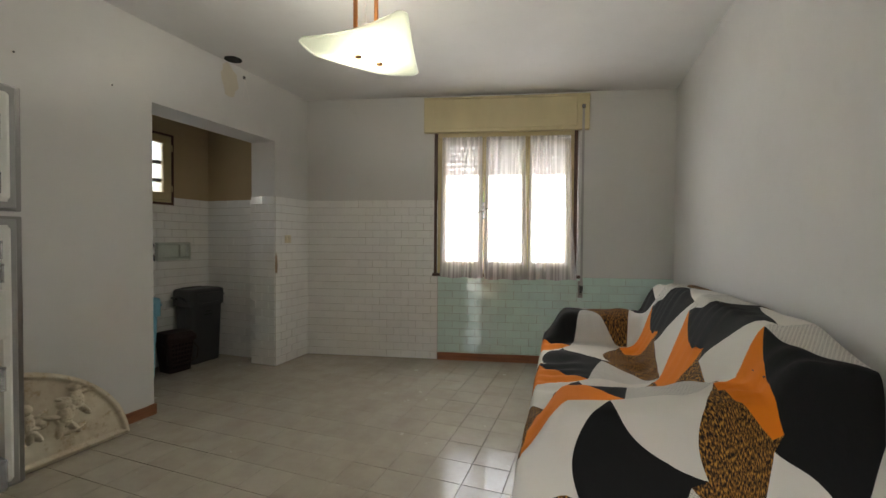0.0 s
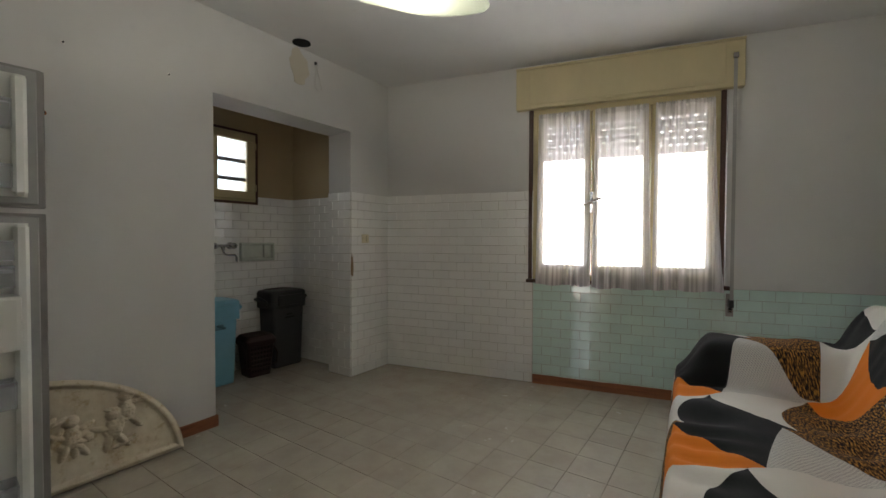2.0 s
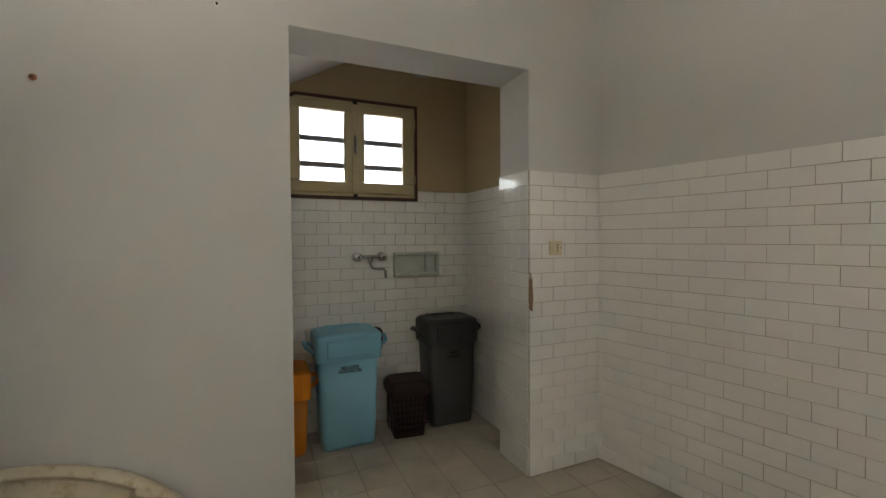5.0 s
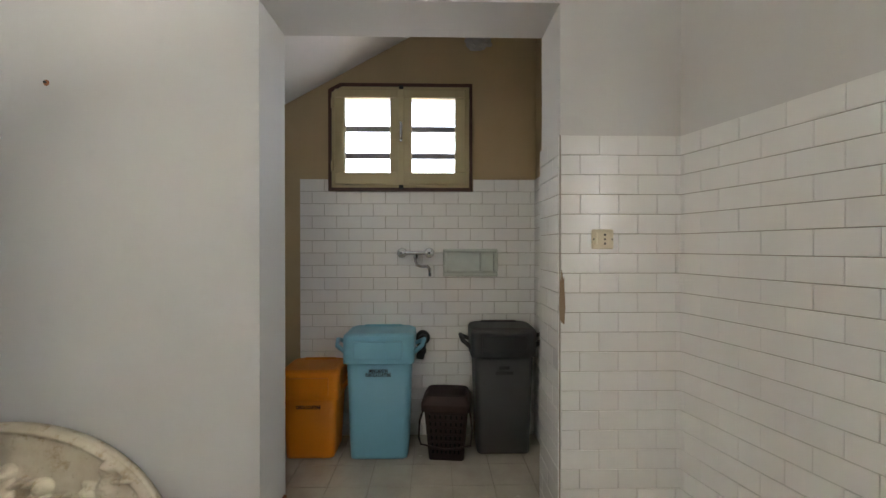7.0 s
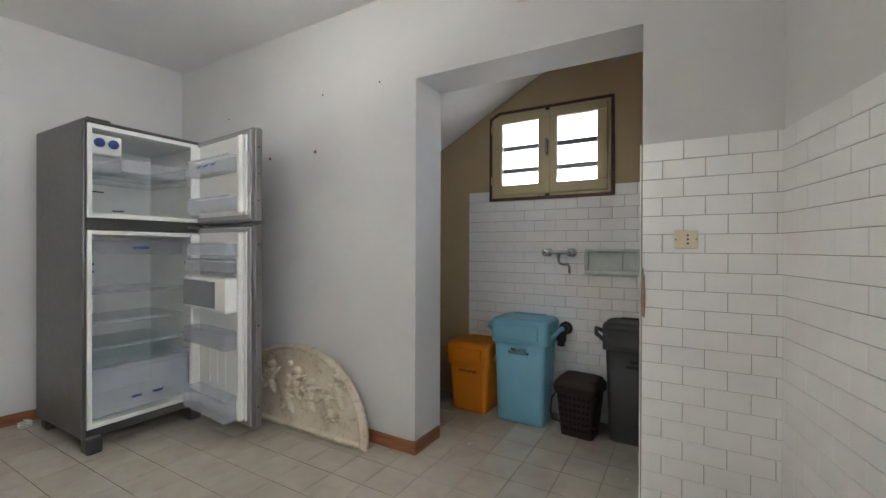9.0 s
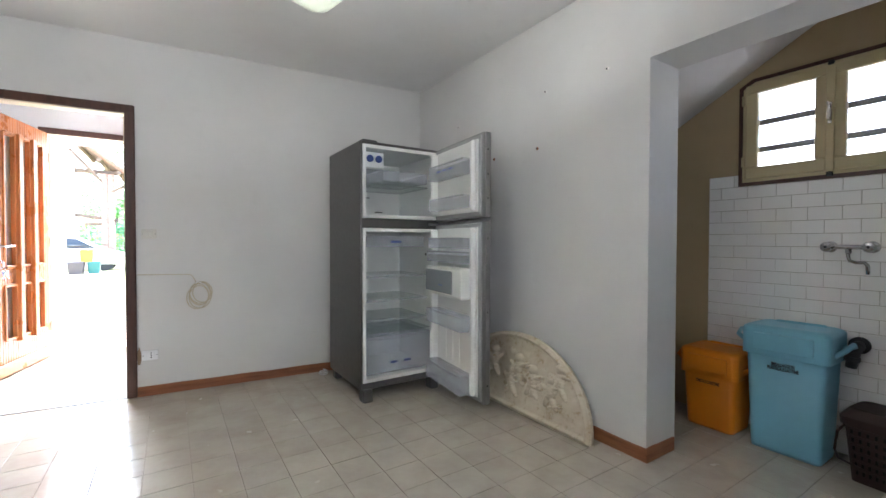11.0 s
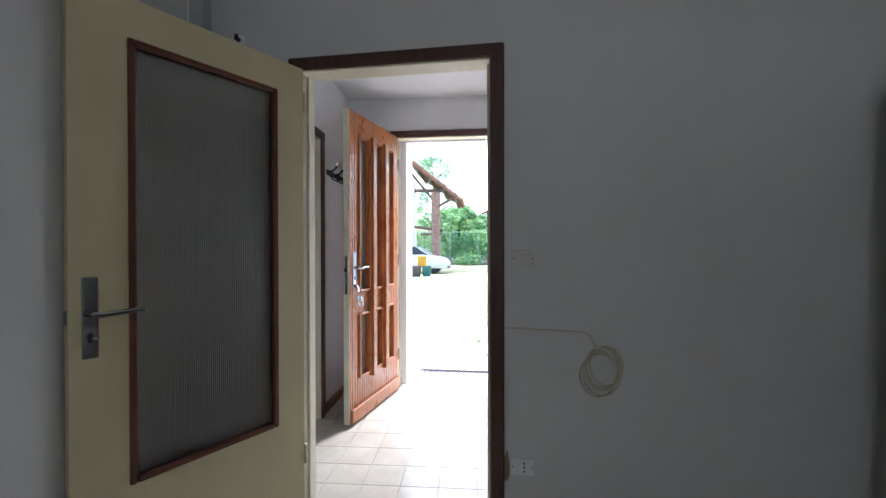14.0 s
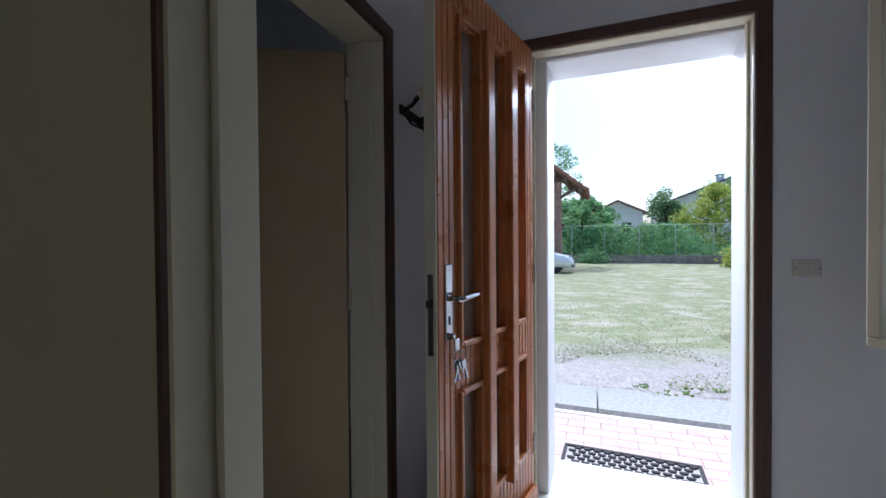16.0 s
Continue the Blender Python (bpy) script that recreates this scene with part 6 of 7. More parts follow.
scatter("shrub_row", "uneven row of green garden shrubs behind the fence", "shrubs", LEAF_F + LEAF[1:], 5500, hedge_heights, 0.20, 22)
scatter("wall_bush", "small green bush at the foot of the garden wall", "bush", LEAF, 1500, lambda r: (2.9 + r.gauss(0, 0.42), -29.4 + r.gauss(0, 0.25), -0.1 + abs(r.gauss(0, 0.38))), 0.14, 23)
scatter("bright_bush", "bright green bush beside the yard", "bush", LEAF_Y, 1800, lambda r: (-4.55 + r.gauss(0, 0.35), -26.3 + r.gauss(0, 0.3), -0.1 + abs(r.gauss(0, 0.5))), 0.14, 24)


def grass_spot(r):
    y = -4.2 - 15 * r.random() ** 2.0
    x = 2.6 + (r.random() - 0.5) * (3.0 + 0.55 * -y)
    for _ in range(6):
        if noise.noise((x * 0.9, y * 0.9, 2.0)) + 0.12 * (-y - 5.5) > -0.05:
            break
        y -= 0.8 * r.random()
    return (x, y, -0.135)


scatter("grass", "short dry grass of the yard", "grass", [leafmat("grass_green", (0.36, 0.38, 0.22)), leafmat("grass_dry", (0.52, 0.48, 0.36))], 15000, grass_spot, 0.026, 25)
scatter("gravel", "loose grey gravel in front of the house", "gravel", [plain("gravel_a", (0.42, 0.37, 0.34), 0.9), plain("gravel_b", (0.52, 0.48, 0.45), 0.9)], 4500,
        lambda r: (2.6 + r.uniform(-2.4, 2.4), -3.75 - 1.9 * r.random() ** 1.3, -0.135), 0.026, 26, flat=1.0)
for i, (x, y) in enumerate(((2.05, -3.95), (2.25, -3.85), (1.75, -4.1), (2.4, -4.0))):
    tagged(scatter("weed_tuft", "small green weed tuft in the gravel", "weed", WEED, 16, lambda r, x=x, y=y: (x + r.gauss(0, 0.045), y + r.gauss(0, 0.035), -0.12 + abs(r.gauss(0, 0.03))), 0.04, 40 + i), group="weeds")


def porch():
    bed = slab("porch_floor", [(-0.6, -2.0), (4.4, -2.0), (4.4, -3.12), (-0.6, -3.02)], -0.30, -0.106, GROUT, "porch paved with pink brick-shaped tiles", "pavement")
    pm = tile("pink_paving_tile", (0.60, 0.40, 0.37), 0.55, 0.10, 0.10)
    cache = {}
    y, r = -2.02, 0
    while y > -3.0:
        x = 1.5 - (0.12 if r % 2 else 0.0)
        while x < 3.9:
            key = 1
            if key not in cache:
                bm = box(0, 0.236, -0.116, 0, -0.106, -0.098, 0.002)
                me = bpy.data.meshes.new("paving_tile")
                bm.to_mesh(me)
                bm.free()
                me.materials.append(pm)
                cache[key] = me
            ob = new("paving_tile", cache[key])
            ob.parent = bed
            ob.location = (x, y, 0)
            x += 0.24
        y -= 0.12
        r += 1
    # white stone edge, gap, concrete kerb slabs
    slab("porch_edge", [(-0.6, -3.02), (4.4, -3.13), (4.4, -3.19), (-0.6, -3.08)], -0.3, -0.094, WHITE_STONE, "white stone edge of the porch", "kerb")
    con = plain("pebbled_concrete", (0.40, 0.39, 0.37), 0.9, 0, 0.25, 30, 0.5)
    for x0, x1 in ((-0.6, 1.35), (1.36, 2.83), (2.845, 4.4)):
        f = lambda x: -3.205 - 0.022 * (x + 0.6)
        slab("kerb_slab", [(x0, f(x0) - 0.01), (x1, f(x1) - 0.01), (x1, f(x1) - 0.55), (x0, f(x0) - 0.55)], -0.3, -0.102, con, "washed concrete slab beside the porch", "paving slab")
    slab("step", [(2.10, -1.632), (3.30, -1.668), (3.30, -2.12), (2.10, -2.09)], -0.14, 0.004, WHITE_STONE, "white marble door step", "step")
    # rubber mat with openings
    mat = thing("doormat", "black rubber honeycomb doormat on the porch", "doormat", Matrix.Translation((2.655, -2.36, -0.097)) @ pose(0, 0, 0, 0, 0, -3))
    rub = plain("black_mat_rubber", (0.02, 0.02, 0.022), 0.7)
    bm = bmesh.new()
    for s in (-1, 1):
        add_box(bm, -0.40, 0.40, s * 0.135 - 0.01, s * 0.135 + 0.01, 0, 0.018)
        add_box(bm, s * 0.40 - 0.01, s * 0.40 + 0.01, -0.145, 0.145, 0, 0.018)
    for r in range(6):
        y = -0.12 + r * 0.048
        for c in range(13):
            x = -0.385 + c * 0.062 + (0.031 if r % 2 else 0)
            if x + 0.05 > 0.40:
                continue
            pts = [(x, y), (x + 0.012, y + 0.018), (x + 0.038, y + 0.018), (x + 0.05, y), (x + 0.038, y - 0.006), (x + 0.012, y - 0.006)]
            lo = [bm.verts.new((a, b, 0.0)) for a, b in pts]
            hi = [bm.verts.new((a, b, 0.016)) for a, b in pts]
            bm.faces.new(hi)
            for i in range(6):
                bm.faces.new((lo[i], lo[(i + 1) % 6], hi[(i + 1) % 6], hi[i]))
    bmesh.ops.recalc_face_normals(bm, faces=bm.faces[:])
    part("rubber", bm, rub, mat)
    part("backing", box(-0.39, 0.39, -0.13, 0.13, 0.0, 0.004, 0), plain("pale_dust", (0.42, 0.38, 0.36), 0.9), mat)


porch()


def gable_house(x0, x1, y0, y1, wall_h, ridge, mat, roofmat, label, windows=()):
    """House with a gable towards the yard (ridge along y), eaves, openings on the yard side."""
    k = thing("house", label, "house", Matrix.Translation((0, 0, -0.17)))
    xm = (x0 + x1) / 2
    bm = bmesh.new()
    f = [bm.verts.new(p) for p in [(x0, y1, 0), (x1, y1, 0), (x1, y1, wall_h), (xm, y1, ridge), (x0, y1, wall_h)]]
    b = [bm.verts.new((v.co.x, y0, v.co.z)) for v in f]
    bm.faces.new(f)
    bm.faces.new(b[::-1])
    for i in range(5):
        bm.faces.new((f[i], b[i], b[(i + 1) % 5], f[(i + 1) % 5]))
    bmesh.ops.recalc_face_normals(bm, faces=bm.faces[:])
    part("wall", bm, mat, k)
    for s in (-1, 1):
        xe = x0 if s < 0 else x1
        sl = (ridge - wall_h) / (xm - xe)
        ov = 0.45 * s
        bm = bmesh.new()
        pr = [(xm, ridge + 0.02), (xe + ov, wall_h + 0.02 + sl * ov), (xe + ov, wall_h + 0.17 + sl * ov), (xm, ridge + 0.17)]
        a = [bm.verts.new((x, y1 + 0.4, z)) for x, z in pr]
        c = [bm.verts.new((x, y0 - 0.4, z)) for x, z in pr]
        bm.faces.new(a)
        bm.faces.new(c[::-1])
        for i in range(4):
            bm.faces.new((a[i], c[i], c[(i + 1) % 4], a[(i + 1) % 4]))
        bmesh.ops.recalc_face_normals(bm, faces=bm.faces[:])
        part("roof", bm, roofmat, k, "tiled roof slope")
    for wx, wz, ww, wh in windows:
        w = part("window", box(wx - ww / 2, wx + ww / 2, y1, y1 + 0.04, wz, wz + wh, 0.01), plain("window_frame_white", (0.6, 0.6, 0.58), 0.5), k)
        part("pane", box(wx - ww / 2 + 0.06, wx + ww / 2 - 0.06, y1 + 0.041, y1 + 0.05, wz + 0.06, wz + wh - 0.06, 0), plain("dark_pane", (0.06, 0.07, 0.08), 0.1), w)
    return k


ROOF = wood("terracotta_roof", (0.17, 0.075, 0.05), (0.30, 0.15, 0.10), 0.85, 1, 4)
PALE = plaster("pale_render", (0.80, 0.79, 0.76), (0.9, 0.85))
gable_house(-2.2, 2.9, -60, -50, 4.7, 5.9, PALE, ROOF, "white rendered house with a low terracotta roof", ((-0.6, 2.4, 1.0, 1.2), (1.6, 2.4, 1.0, 1.2)))
gable_house(-16.5, -3.9, -58, -46, 5.2, 7.7, PALE, plain("dark_slate_edge", (0.07, 0.075, 0.09), 0.6), "large pale house with a dark roof edge", ((-7.0, 2.2, 1.2, 1.3),))
ch = thing("chimney", "pale chimney with a small cap on the large house", "chimney", Matrix.Translation((-8.6, -46.6, 6.75)))
part("stack", box(-0.3, 0.3, -0.3, 0.3, -0.9, 0.7, 0.02), PALE, ch)
part("cap", box(-0.38, 0.38, -0.38, 0.38, 0.85, 0.95, 0.01), PALE, ch)
for s in (-0.25, 0.2):
    part("cap_post", box(s, s + 0.06, -0.25, 0.25, 0.7, 0.85, 0), PALE, ch)


def shed():
    k = thing("lean_to", "small grey wooden shed with a sloping roof by the wall", "shed", Matrix.Translation((-6.1, -28.6, -0.17)))
    wd = wood("grey_boards", (0.12, 0.11, 0.10), (0.26, 0.24, 0.22), 0.9)
    for i in range(8):
        part("board", box(-1.0 + i * 0.25, -0.76 + i * 0.25, -0.6, 0.6, 0, 1.75, 0.01), wd, k)
    bm = box(-1.3, 1.35, -0.9, 0.9, 0, 0.10, 0.01)
    r = part("roof", bm, wd, k)
    r.matrix_local = pose(0, 0, 1.85, 0, -10, 0)


shed()


def barn():
    k = thing("barn", "old open barn with brick pillar, pale wall and tiled roof", "barn", Matrix.Translation((0, 0, -0.17)))
    brick = plain("old_brick", (0.40, 0.25, 0.19), 0.9, 0, 0.35, 6, 0.6)
    beam = wood("old_beam", (0.08, 0.055, 0.04), (0.20, 0.14, 0.10), 0.9, 0)
    y0, y1 = -26.5, -22.3
    part("wall", box(5.95, 6.9, y1 - 0.5, y1, 0, 5.4, 0.02), PALE, k, "pale rendered wall")
    part("side_wall", box(6.4, 6.9, y0, y1 - 0.5, 0, 5.4, 0.02), PALE, k)
    # pillars of single courses
    for py in (y1 - 0.25,):
        p = part("pillar", box(4.47, 4.93, py - 0.23, py + 0.23, 0, 0.08, 0.01), brick, k, "brick pillar")
        rnd = random.Random(7)
        z = 0.085
        while z < 4.65:
            o = rnd.uniform(-0.012, 0.012)
            part("brick_course", box(4.45 + o, 4.69, py - 0.25, py + 0.25 + o, z, z + 0.075, 0.008), brick, p)
            part("brick_course", box(4.70, 4.95 + o, py - 0.25 - o, py + 0.25, z, z + 0.075, 0.008), brick, p)
            z += 0.083
    part("tie_beam", tube([(4.3, y1 - 0.2, 2.35), (6.0, y1 - 0.2, 2.6)], 0.09, 8), beam, k, "old timber beam")
    part("tie_beam", tube([(4.4, y1 - 0.1, 2.2), (5.6, y1 - 0.3, 2.15)], 0.07, 8), beam, k, "old timber beam")
    part("loft_beam", tube([(4.2, y1 - 0.25, 4.72), (6.6, y1 - 0.25, 4.75)], 0.11, 8), beam, k)
    # roof slope with rafters and rows of tiles
    sl = (6.55 - 4.15) / (6.3 - 3.25)
    ang = math.degrees(math.atan(sl))
    for i in range(6):
        y = y1 + 0.35 - i * 0.85
        part("rafter", tube([(3.25, y, 4.08), (6.3, y, 6.45)], 0.07, 6), beam, k)
    # purlins and props under the verge
    for x, z in ((3.5, 4.12), (4.2, 4.66), (4.95, 5.24), (5.7, 5.82)):
        part("purlin", tube([(x, y1 + 0.55, z), (x, y0, z)], 0.10, 7), beam, k, "old timber purlin")
    part("brace", tube([(3.75, y1 + 0.2, 4.2), (4.6, y1 - 0.1, 3.75)], 0.08, 7), beam, k)
    part("brace", tube([(6.1, y1 + 0.2, 5.7), (4.8, y1 - 0.1, 4.1)], 0.08, 7), beam, k)
    bm = bmesh.new()
    rnd = random.Random(9)
    for i in range(20):
        y = y1 + 0.5 - i * 0.25
        for j in range(10):
            f0, f1 = j / 10, (j + 1.15) / 10
            xa, xb = 3.1 + 3.2 * f0, 3.1 + 3.2 * f1
            za, zb = 4.14 + sl * (xa - 3.25) + 0.04 * rnd.random(), 4.10 + sl * (xb - 3.25)
            add_tube(bm, [(xa, y + 0.02 * rnd.random(), za + 0.03), (xb, y, zb + 0.03)], [0.11, 0.085], 6)
    ob = part("roof_tiles", bm, ROOF, k, "rows of old curved roof tiles")
    ob["kind"] = "stuff"
    part("roof_boards", moved(box(0, 3.95, y0, y1 + 0.45, -0.03, 0.03, 0), Matrix.Translation((3.15, 0, 4.12)) @ pose(0, 0, 0, 0, -ang, 0)), beam, k)


barn()


def car():
    k = thing("car", "silver hatchback car parked beside the barn", "car", Matrix.Translation((3.75, -20.3, -0.16)))
    paint = plain("silver_car_paint", (0.74, 0.75, 0.77), 0.25, 0.2, 0.02)
    dark = plain("car_glass_dark", (0.03, 0.035, 0.04), 0.08)
    tyre = plain("tyre_rubber", (0.02, 0.02, 0.02), 0.8)

    def loft(prof, w, inset):
        bm = bmesh.new()
        rings = []
        for y, s in ((-w, inset), (-w * 0.9, 1.0), (0, 1.0), (w * 0.9, 1.0), (w, inset)):
            cx = sum(p[0] for p in prof) / len(prof)
            cz = sum(p[1] for p in prof) / len(prof)
            rings.append([bm.verts.new((cx + (x - cx) * s, y, cz + (z - cz) * s)) for x, z in prof])
        n = len(prof)
        for a, b in zip(rings, rings[1:]):
            for i in range(n):
                bm.faces.new((a[i], a[(i + 1) % n], b[(i + 1) % n], b[i]))
        bm.faces.new(rings[0])
        bm.faces.new(rings[-1][::-1])
        bmesh.ops.recalc_face_normals(bm, faces=bm.faces[:])
        return bm

    part("body", loft([(0.02, 0.28), (0.0, 0.50), (0.08, 0.68), (0.30, 0.82), (0.95, 0.95), (1.25, 1.00), (3.9, 1.02), (4.1, 0.9), (4.15, 0.3)], 0.84, 0.95), paint, k, "silver body", True)
    part("cabin", loft([(1.0, 0.95), (1.75, 1.42), (2.2, 1.48), (3.4, 1.45), (4.0, 1.0)], 0.72, 0.88), dark, k, "dark glass cabin", True)
    part("roof", loft([(1.72, 1.41), (2.2, 1.50), (3.4, 1.47), (3.5, 1.40), (2.2, 1.44)], 0.66, 0.95), paint, k, "silver roof", True)
    part("bumper", loft([(-0.03, 0.30), (-0.04, 0.42), (0.1, 0.48), (0.4, 0.40), (0.4, 0.28)], 0.83, 0.96), plain("grey_bumper", (0.16, 0.16, 0.17), 0.5), k)
    for y in (-0.62, 0.62):
        part("headlight", moved(lathe([(0.02, -0.05), (0.12, -0.02), (0.14, 0.03), (0.10, 0.05)], 12), Matrix.Translation((0.14, y, 0.66)) @ pose(0, 0, 0, 0, -70, 0)), CHROME, k)
        part("pillar_strip", tube([(1.0, y * 1.12, 0.98), (1.75, y * 1.02, 1.42)], 0.03, 6), paint, k)
    for x in (0.82, 3.35):
        for y in (-0.74, 0.74):
            w = part("wheel", moved(lathe([(0.20, -0.09), (0.31, -0.09), (0.325, 0), (0.31, 0.09), (0.20, 0.09)], 24), Matrix.Translation((x, y, 0.325)) @ pose(0, 0, 0, 90, 0, 0)), tyre, k, "black tyre")
            part("rim", moved(lathe([(0.21, -0.10), (0.20, -0.04), (0.06, -0.03), (0.05, -0.10)], 20), Matrix.Translation((x, y, 0.325)) @ pose(0, 0, 0, -90 if y > 0 else 90, 0, 0)), CHROME, w, "silver wheel rim")


car()
BINMAT = {"yellow": plain("yellow_bin", (0.62, 0.32, 0.02), 0.5), "dark": plain("grey_brown_bin", (0.08, 0.06, 0.06), 0.6), "green": plain("green_bin", (0.03, 0.14, 0.12), 0.5)}
for x, y, w, z0, h, c in ((4.95, -17.9, 0.42, 0.47, 0.48, "yellow"), (5.25, -17.7, 0.5, 0, 0.47, "dark"), (4.72, -17.9, 0.4, 0, 0.46, "green")):
    q = thing("yard_crate", f"{c} plastic waste crate standing in the yard", "crate", Matrix.Translation((x, y, -0.16 + z0)))
    part("body", rounded_loft([(0, 0, w * 0.42, w * 0.42, 0, 0.03), (0, 0, w * 0.5, w * 0.5, h, 0.03)]), BINMAT[c], q)
    part("lid", rounded_loft([(0, 0, w * 0.53, w * 0.53, h - 0.03, 0.03), (0, 0, w * 0.5, w * 0.5, h + 0.03, 0.03)]), BINMAT[c], q)


# white neighbour seen through the hall window, with parasol and chairs
def terrace():
    k = thing("white_annex", "low white rendered building with a sloping dark eave", "building", Matrix.Translation((0, 0, -0.17)))
    part("wall", box(-12.0, -2.9, -17.0, -14.0, 0, 3.1, 0.02), PALE, k)
    e = part("eave", box(-12.5, 0.4, -0.25, 0.35, -0.14, 0.12, 0.01), plain("grey_brown_eave", (0.22, 0.19, 0.19), 0.7), k)
    e.matrix_local = Matrix.Translation((-3.2, -13.9, 3.3)) @ pose(0, 0, 0, 0, 5, 0)
    slab("terrace", [(-12, -14), (-1.0, -14), (-1.0, -7.2), (-12, -7.2)], -0.3, -0.10, WHITE_STONE, "pale paved terrace", "pavement")
    u = thing("parasol", "green fabric garden parasol, open", "parasol", Matrix.Translation((-3.35, -11.2, -0.10)))
    part("pole", tube([(0, 0, 0), (0, 0, 2.3)], 0.022, 8), WHITEPL, u)
    bm = bmesh.new()
    top = bm.verts.new((0, 0, 2.35))
    ring = [bm.verts.new((1.15 * math.cos(i * math.pi / 4), 1.15 * math.sin(i * math.pi / 4), 1.95)) for i in range(8)]
    val = [bm.verts.new((1.15 * math.cos(i * math.pi / 4), 1.15 * math.sin(i * math.pi / 4), 1.82)) for i in range(8)]
    for i in range(8):
        bm.faces.new((top, ring[i], ring[(i + 1) % 8]))
        bm.faces.new((ring[i], val[i], val[(i + 1) % 8], ring[(i + 1) % 8]))
    part("canopy", bm, plain("green_canvas", (0.015, 0.16, 0.08), 0.8), u)
    part("base", lathe([(0.25, 0), (0.25, 0.05), (0.05, 0.09)], 20), WHITEPL, u)
    fr, sl = plain("white_chair_frame", (0.7, 0.7, 0.7), 0.5), plain("dark_green_slats", (0.02, 0.07, 0.05), 0.6)

    def chair(x, y, rz):
        c = thing("garden_chair", "reclining garden chair with dark green slats on white legs", "chair", Matrix.Translation((x, y, -0.10)) @ pose(0, 0, 0, 0, 0, rz), "garden chairs")
        for s in (-0.25, 0.25):
            part("leg", tube([(-0.25, s, 0), (0.25, s, 0.55)], 0.018, 6), fr, c)
            part("leg", tube([(0.28, s, 0), (-0.2, s, 0.55)], 0.018, 6), fr, c)
            part("armrest", tube([(-0.25, s, 0.56), (0.3, s, 0.58)], 0.02, 6), fr, c)
        for i in range(5):
            part("seat_slat", box(-0.2 + i * 0.09, -0.13 + i * 0.09, -0.25, 0.25, 0.40, 0.42, 0.004), sl, c)
        for i in range(8):
            part("back_slat", box(-0.24 - i * 0.03, -0.22 - i * 0.03, -0.25, 0.25, 0.46 + i * 0.075, 0.52 + i * 0.075, 0.004), sl, c)

    chair(-3.0, -9.9, 160)
    chair(-4.1, -10.4, 190)


terrace()
pw = thing("pink_house", "pale pink rendered house across from the kitchen window", "house", Matrix.Translation((0, 0, -0.17)))
part("wall", box(-3.0, 9.0, 15.5, 20.0, 0, 3.4, 0.02), plaster("pink_render", (0.62, 0.47, 0.44)), pw)
part("roof", box(-3.5, 9.5, 15.0, 20.5, 3.4, 3.6, 0.02), ROOF, pw)


# ---- tiles of walls and floors ----
TILE_CACHE = {}


def tile_mesh(w, h, mat, depth, flat=False):
    key = (round(w, 3), round(h, 3), mat.name, flat)
    if key in TILE_CACHE:
        return TILE_CACHE[key]
    c = 0.0013
    if flat:
        lo = [(0, 0, -depth), (w, 0, -depth), (w, h, -depth), (0, h, -depth)]
        md = [(0, 0, -c * 0.5), (w, 0, -c * 0.5), (w, h, -c * 0.5), (0, h, -c * 0.5)]
        hi = [(c, c, 0), (w - c, c, 0), (w - c, h - c, 0), (c, h - c, 0)]
    else:
        lo = [(0, 0, 0), (w, 0, 0), (w, 0, h), (0, 0, h)]
        md = [(0, -depth + c, 0), (w, -depth + c, 0), (w, -depth + c, h), (0, -depth + c, h)]
        hi = [(c, -depth, c), (w - c, -depth, c), (w - c, -depth, h - c), (c, -depth, h - c)]
    fs = [(8, 9, 10, 11)]
    for a in (0, 4):
        fs += [(a + i, a + (i + 1) % 4, a + 4 + (i + 1) % 4, a + 4 + i) for i in range(4)]
    me = bpy.data.meshes.new("tile")
    me.from_pydata(lo + md + hi, [], fs)
    me.materials.append(mat)
    TILE_CACHE[key] = me
    return me


def tiled_panel(name, label, p, q, z0, z1, mat, tw=0.1525, th=0.0772, shift=0.0, hole=None, seed=1):
    m, ln = wall_frame(p, q)
    bed = link_mesh(name, box(0, ln, -0.004, 0.0, z0, z1, 0) if not hole else hole_bed(ln, z0, z1, hole), GROUT)
    bed.matrix_world = m
    tagged(bed, label, "wall tiles", kind="structure")
    rnd = random.Random(seed)
    g = 0.0022
    row, z = 0, z1
    while z > z0 + 0.004:
        zb = max(z - th, z0)
        u = -shift - (tw / 2 if row % 2 else 0)
        while u < ln:
            spans = [(max(u, 0.0), min(u + tw, ln))]
            if hole and z - g > hole[2] and zb + g < hole[3]:
                spans = [(a, b) for a, b in ((spans[0][0], min(spans[0][1], hole[0])), (max(spans[0][0], hole[1]), spans[0][1]))]
            for a, b in spans:
                w, h = b - a - g, z - zb - g
                if w < 0.008 or h < 0.008:
                    continue
                ob = new("tile", tile_mesh(w, h, mat, 0.0055))
                ob.parent = bed
                ob.location = (a + g / 2, -0.0035 + rnd.uniform(-0.0005, 0.0004), zb + g / 2)
                ob.rotation_euler = (rnd.gauss(0, 0.002), 0, rnd.gauss(0, 0.002))
            u += tw
        z -= th
        row += 1


def hole_bed(ln, z0, z1, hole):
    bm = bmesh.new()
    add_box(bm, 0, ln, -0.004, 0, z0, hole[2])
    add_box(bm, 0, hole[0], -0.004, 0, hole[2], z1)
    add_box(bm, hole[1], ln, -0.004, 0, hole[2], z1)
    return bm


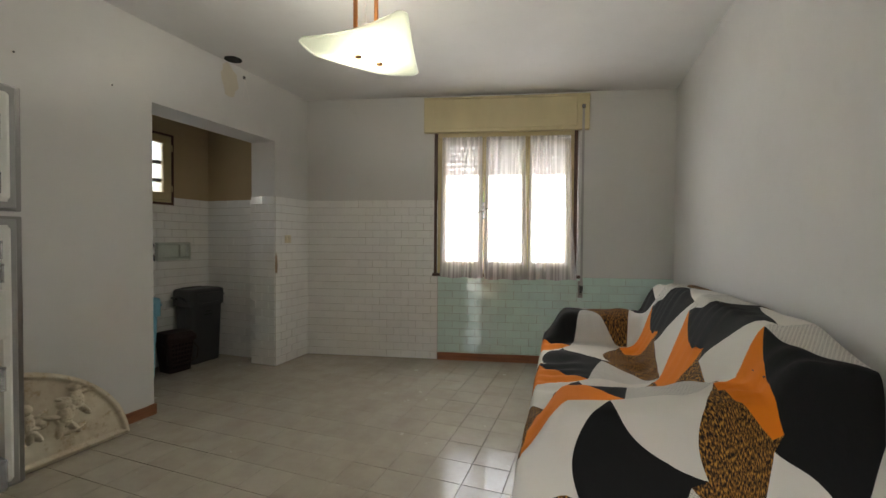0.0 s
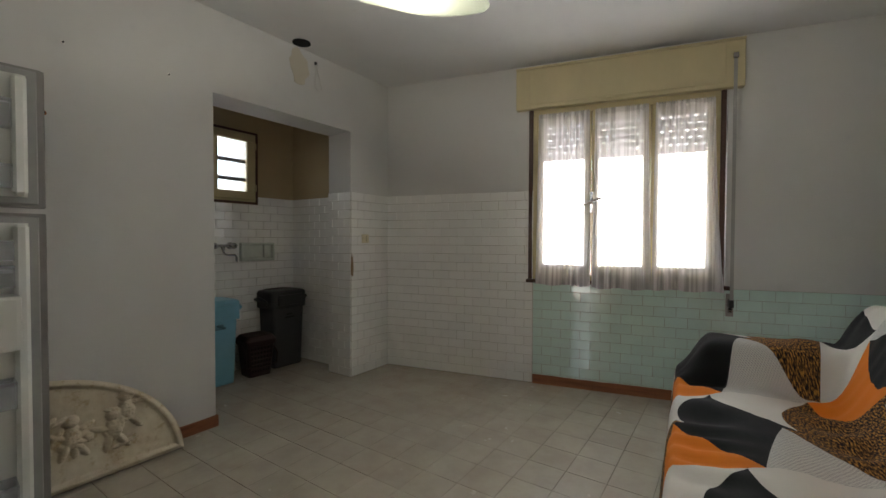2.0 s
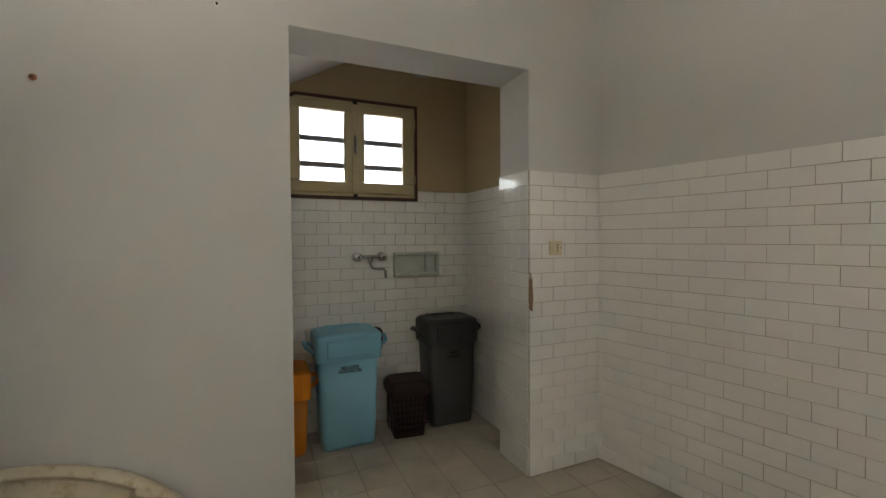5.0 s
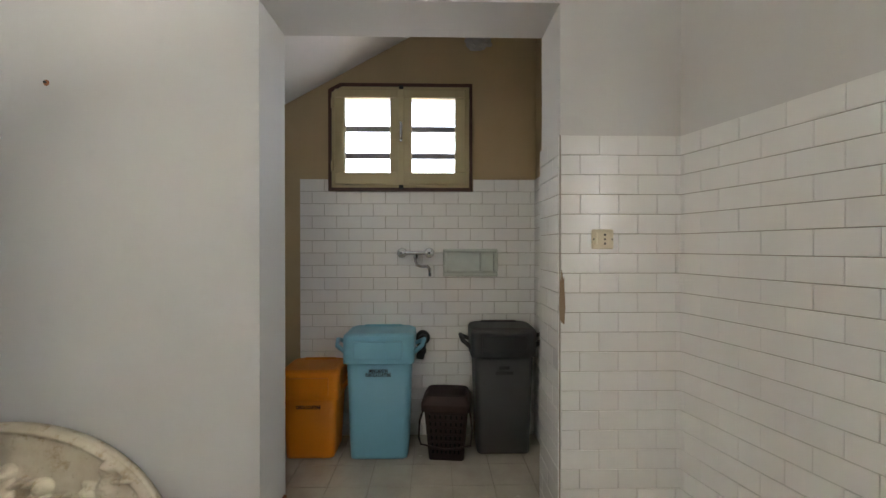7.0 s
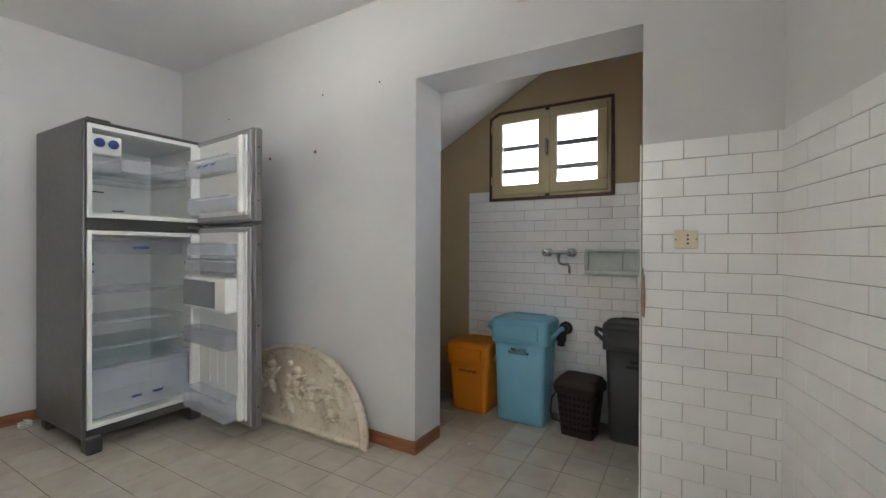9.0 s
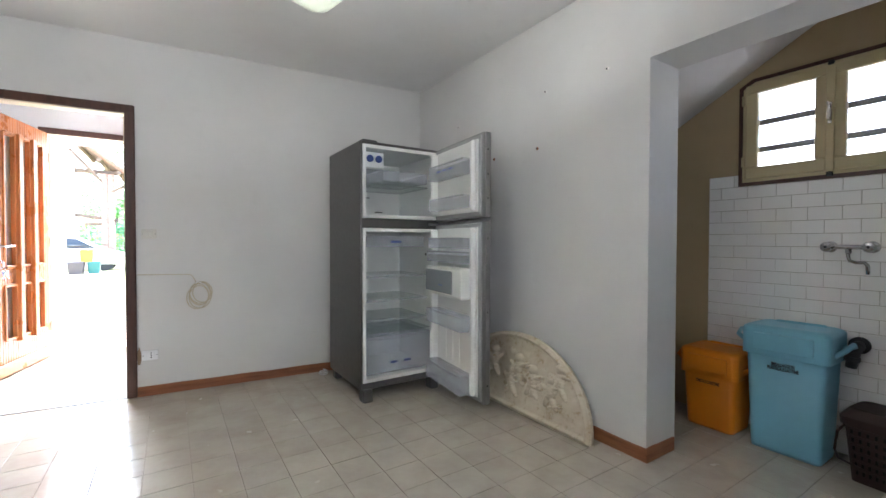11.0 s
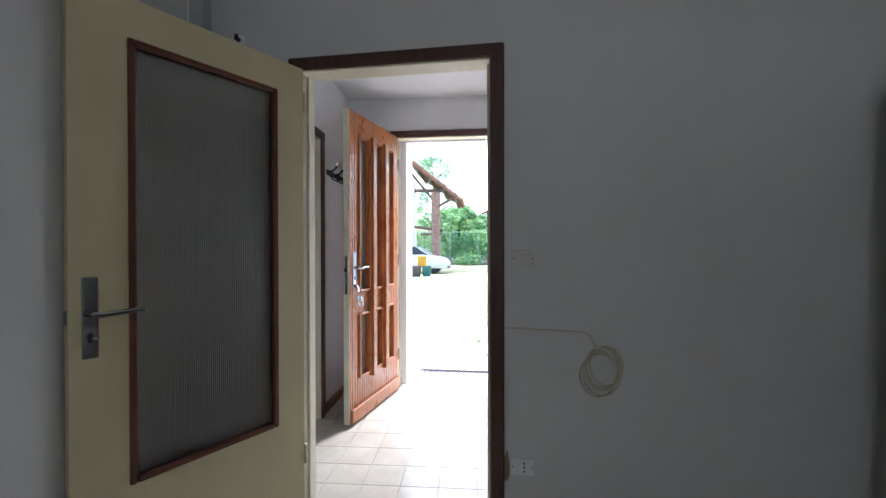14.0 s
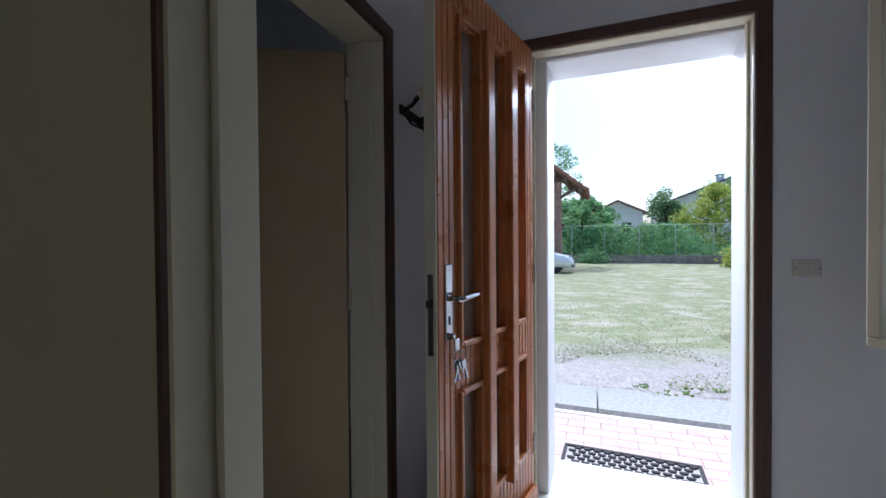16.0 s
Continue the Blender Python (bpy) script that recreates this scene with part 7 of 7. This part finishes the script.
WT = "white glazed brick-shaped tiles with grey joints"
tiled_panel("wall_tiles_window", WT + " beside the window", (0.0, 4.5), (1.358, 4.8086), 0.0, 1.625, WHITE_TILE, shift=0.05, seed=1)
tiled_panel("wall_tiles_green", "pale green glazed brick-shaped tiles under the window", (1.362, 4.8095), (3.571, 5.311), 0.078, 0.862, TEAL_TILE, shift=0.0, seed=2)
tiled_panel("wall_tiles_pier", WT + " on the pier", (0.0, 4.02), (0.0, 4.5), 0.0, 1.625, WHITE_TILE, seed=3)
tiled_panel("wall_tiles_reveal", WT + " in the alcove opening", (-0.28, 4.02), (0.006, 4.02), 0.0, 1.625, WHITE_TILE, shift=0.02, seed=4)
tiled_panel("wall_tiles_alcove", WT + " on the alcove wall", (-1.012, 2.686), (-1.012, 4.17), 0.0, 1.613, WHITE_TILE, hole=(0.18, 1.085, 1.535, 1.7), seed=5)
tiled_panel("wall_tiles_side", WT + " on the alcove side wall", (-1.012, 4.17), (-0.28, 4.17), 0.0, 1.613, WHITE_TILE, shift=0.03, seed=6)


def floor_tiles():
    pitch, g = 0.2065, 0.0028
    x0, y0 = 0.387, 2.170

    def inside(x, y):
        if y > 0.427 - 0.0833 * x:
            if x > 3.80 - 0.0365 * y or y > 4.52 + 0.2272 * x:
                return False
            if x < 0:
                return x > -1.05 and 2.0 < y < 4.2 and (2.85 < y < 4.03 or x < -0.25)
            return True
        return y > -1.66 and 0.55 < x < 3.62 and not (y > 0.0 and x < 2.3)

    rnd = random.Random(8)
    me = tile_mesh(pitch - g, pitch - g, FLOOR_TILE, 0.008, True)
    spots = []
    for i in range(-8, 20):
        for j in range(-20, 18):
            cx, cy = x0 + (i + 0.5) * pitch, y0 + (j + 0.5) * pitch
            if any(inside(cx + a, cy + b) for a in (-0.09, 0, 0.09) for b in (-0.09, 0, 0.09)):
                spots.append((cx - pitch / 2 + g / 2, cy - pitch / 2 + g / 2))
    # pieces of the open middle of the room are tiles of their own, the rest one joined part
    near = [s for s in spots if 0.2 < s[0] < 3.3 and 0.3 < s[1] < 4.6][:300]
    for x, y in near:
        ob = new("floor_tile", me)
        ob.parent = floor
        ob.location = (x, y, rnd.uniform(-0.0006, 0.0002))
        ob.rotation_euler = (rnd.gauss(0, 0.0016), rnd.gauss(0, 0.0016), 0)
    keep = set(near)
    vs, fs = [], []
    base_v = [tuple(v.co) for v in me.vertices]
    base_f = [tuple(p.vertices) for p in me.polygons]
    for x, y in spots:
        if (x, y) in keep:
            continue
        k = len(vs)
        vs += [(a + x, b + y, c) for a, b, c in base_v]
        fs += [tuple(i + k for i in f) for f in base_f]
    rest = bpy.data.meshes.new("floor_tile_rest")
    rest.from_pydata(vs, [], fs)
    rest.materials.append(FLOOR_TILE)
    ob = new("floor_tile_rest", rest)
    ob.parent = floor
    ob["kind"] = "stuff"


floor_tiles()
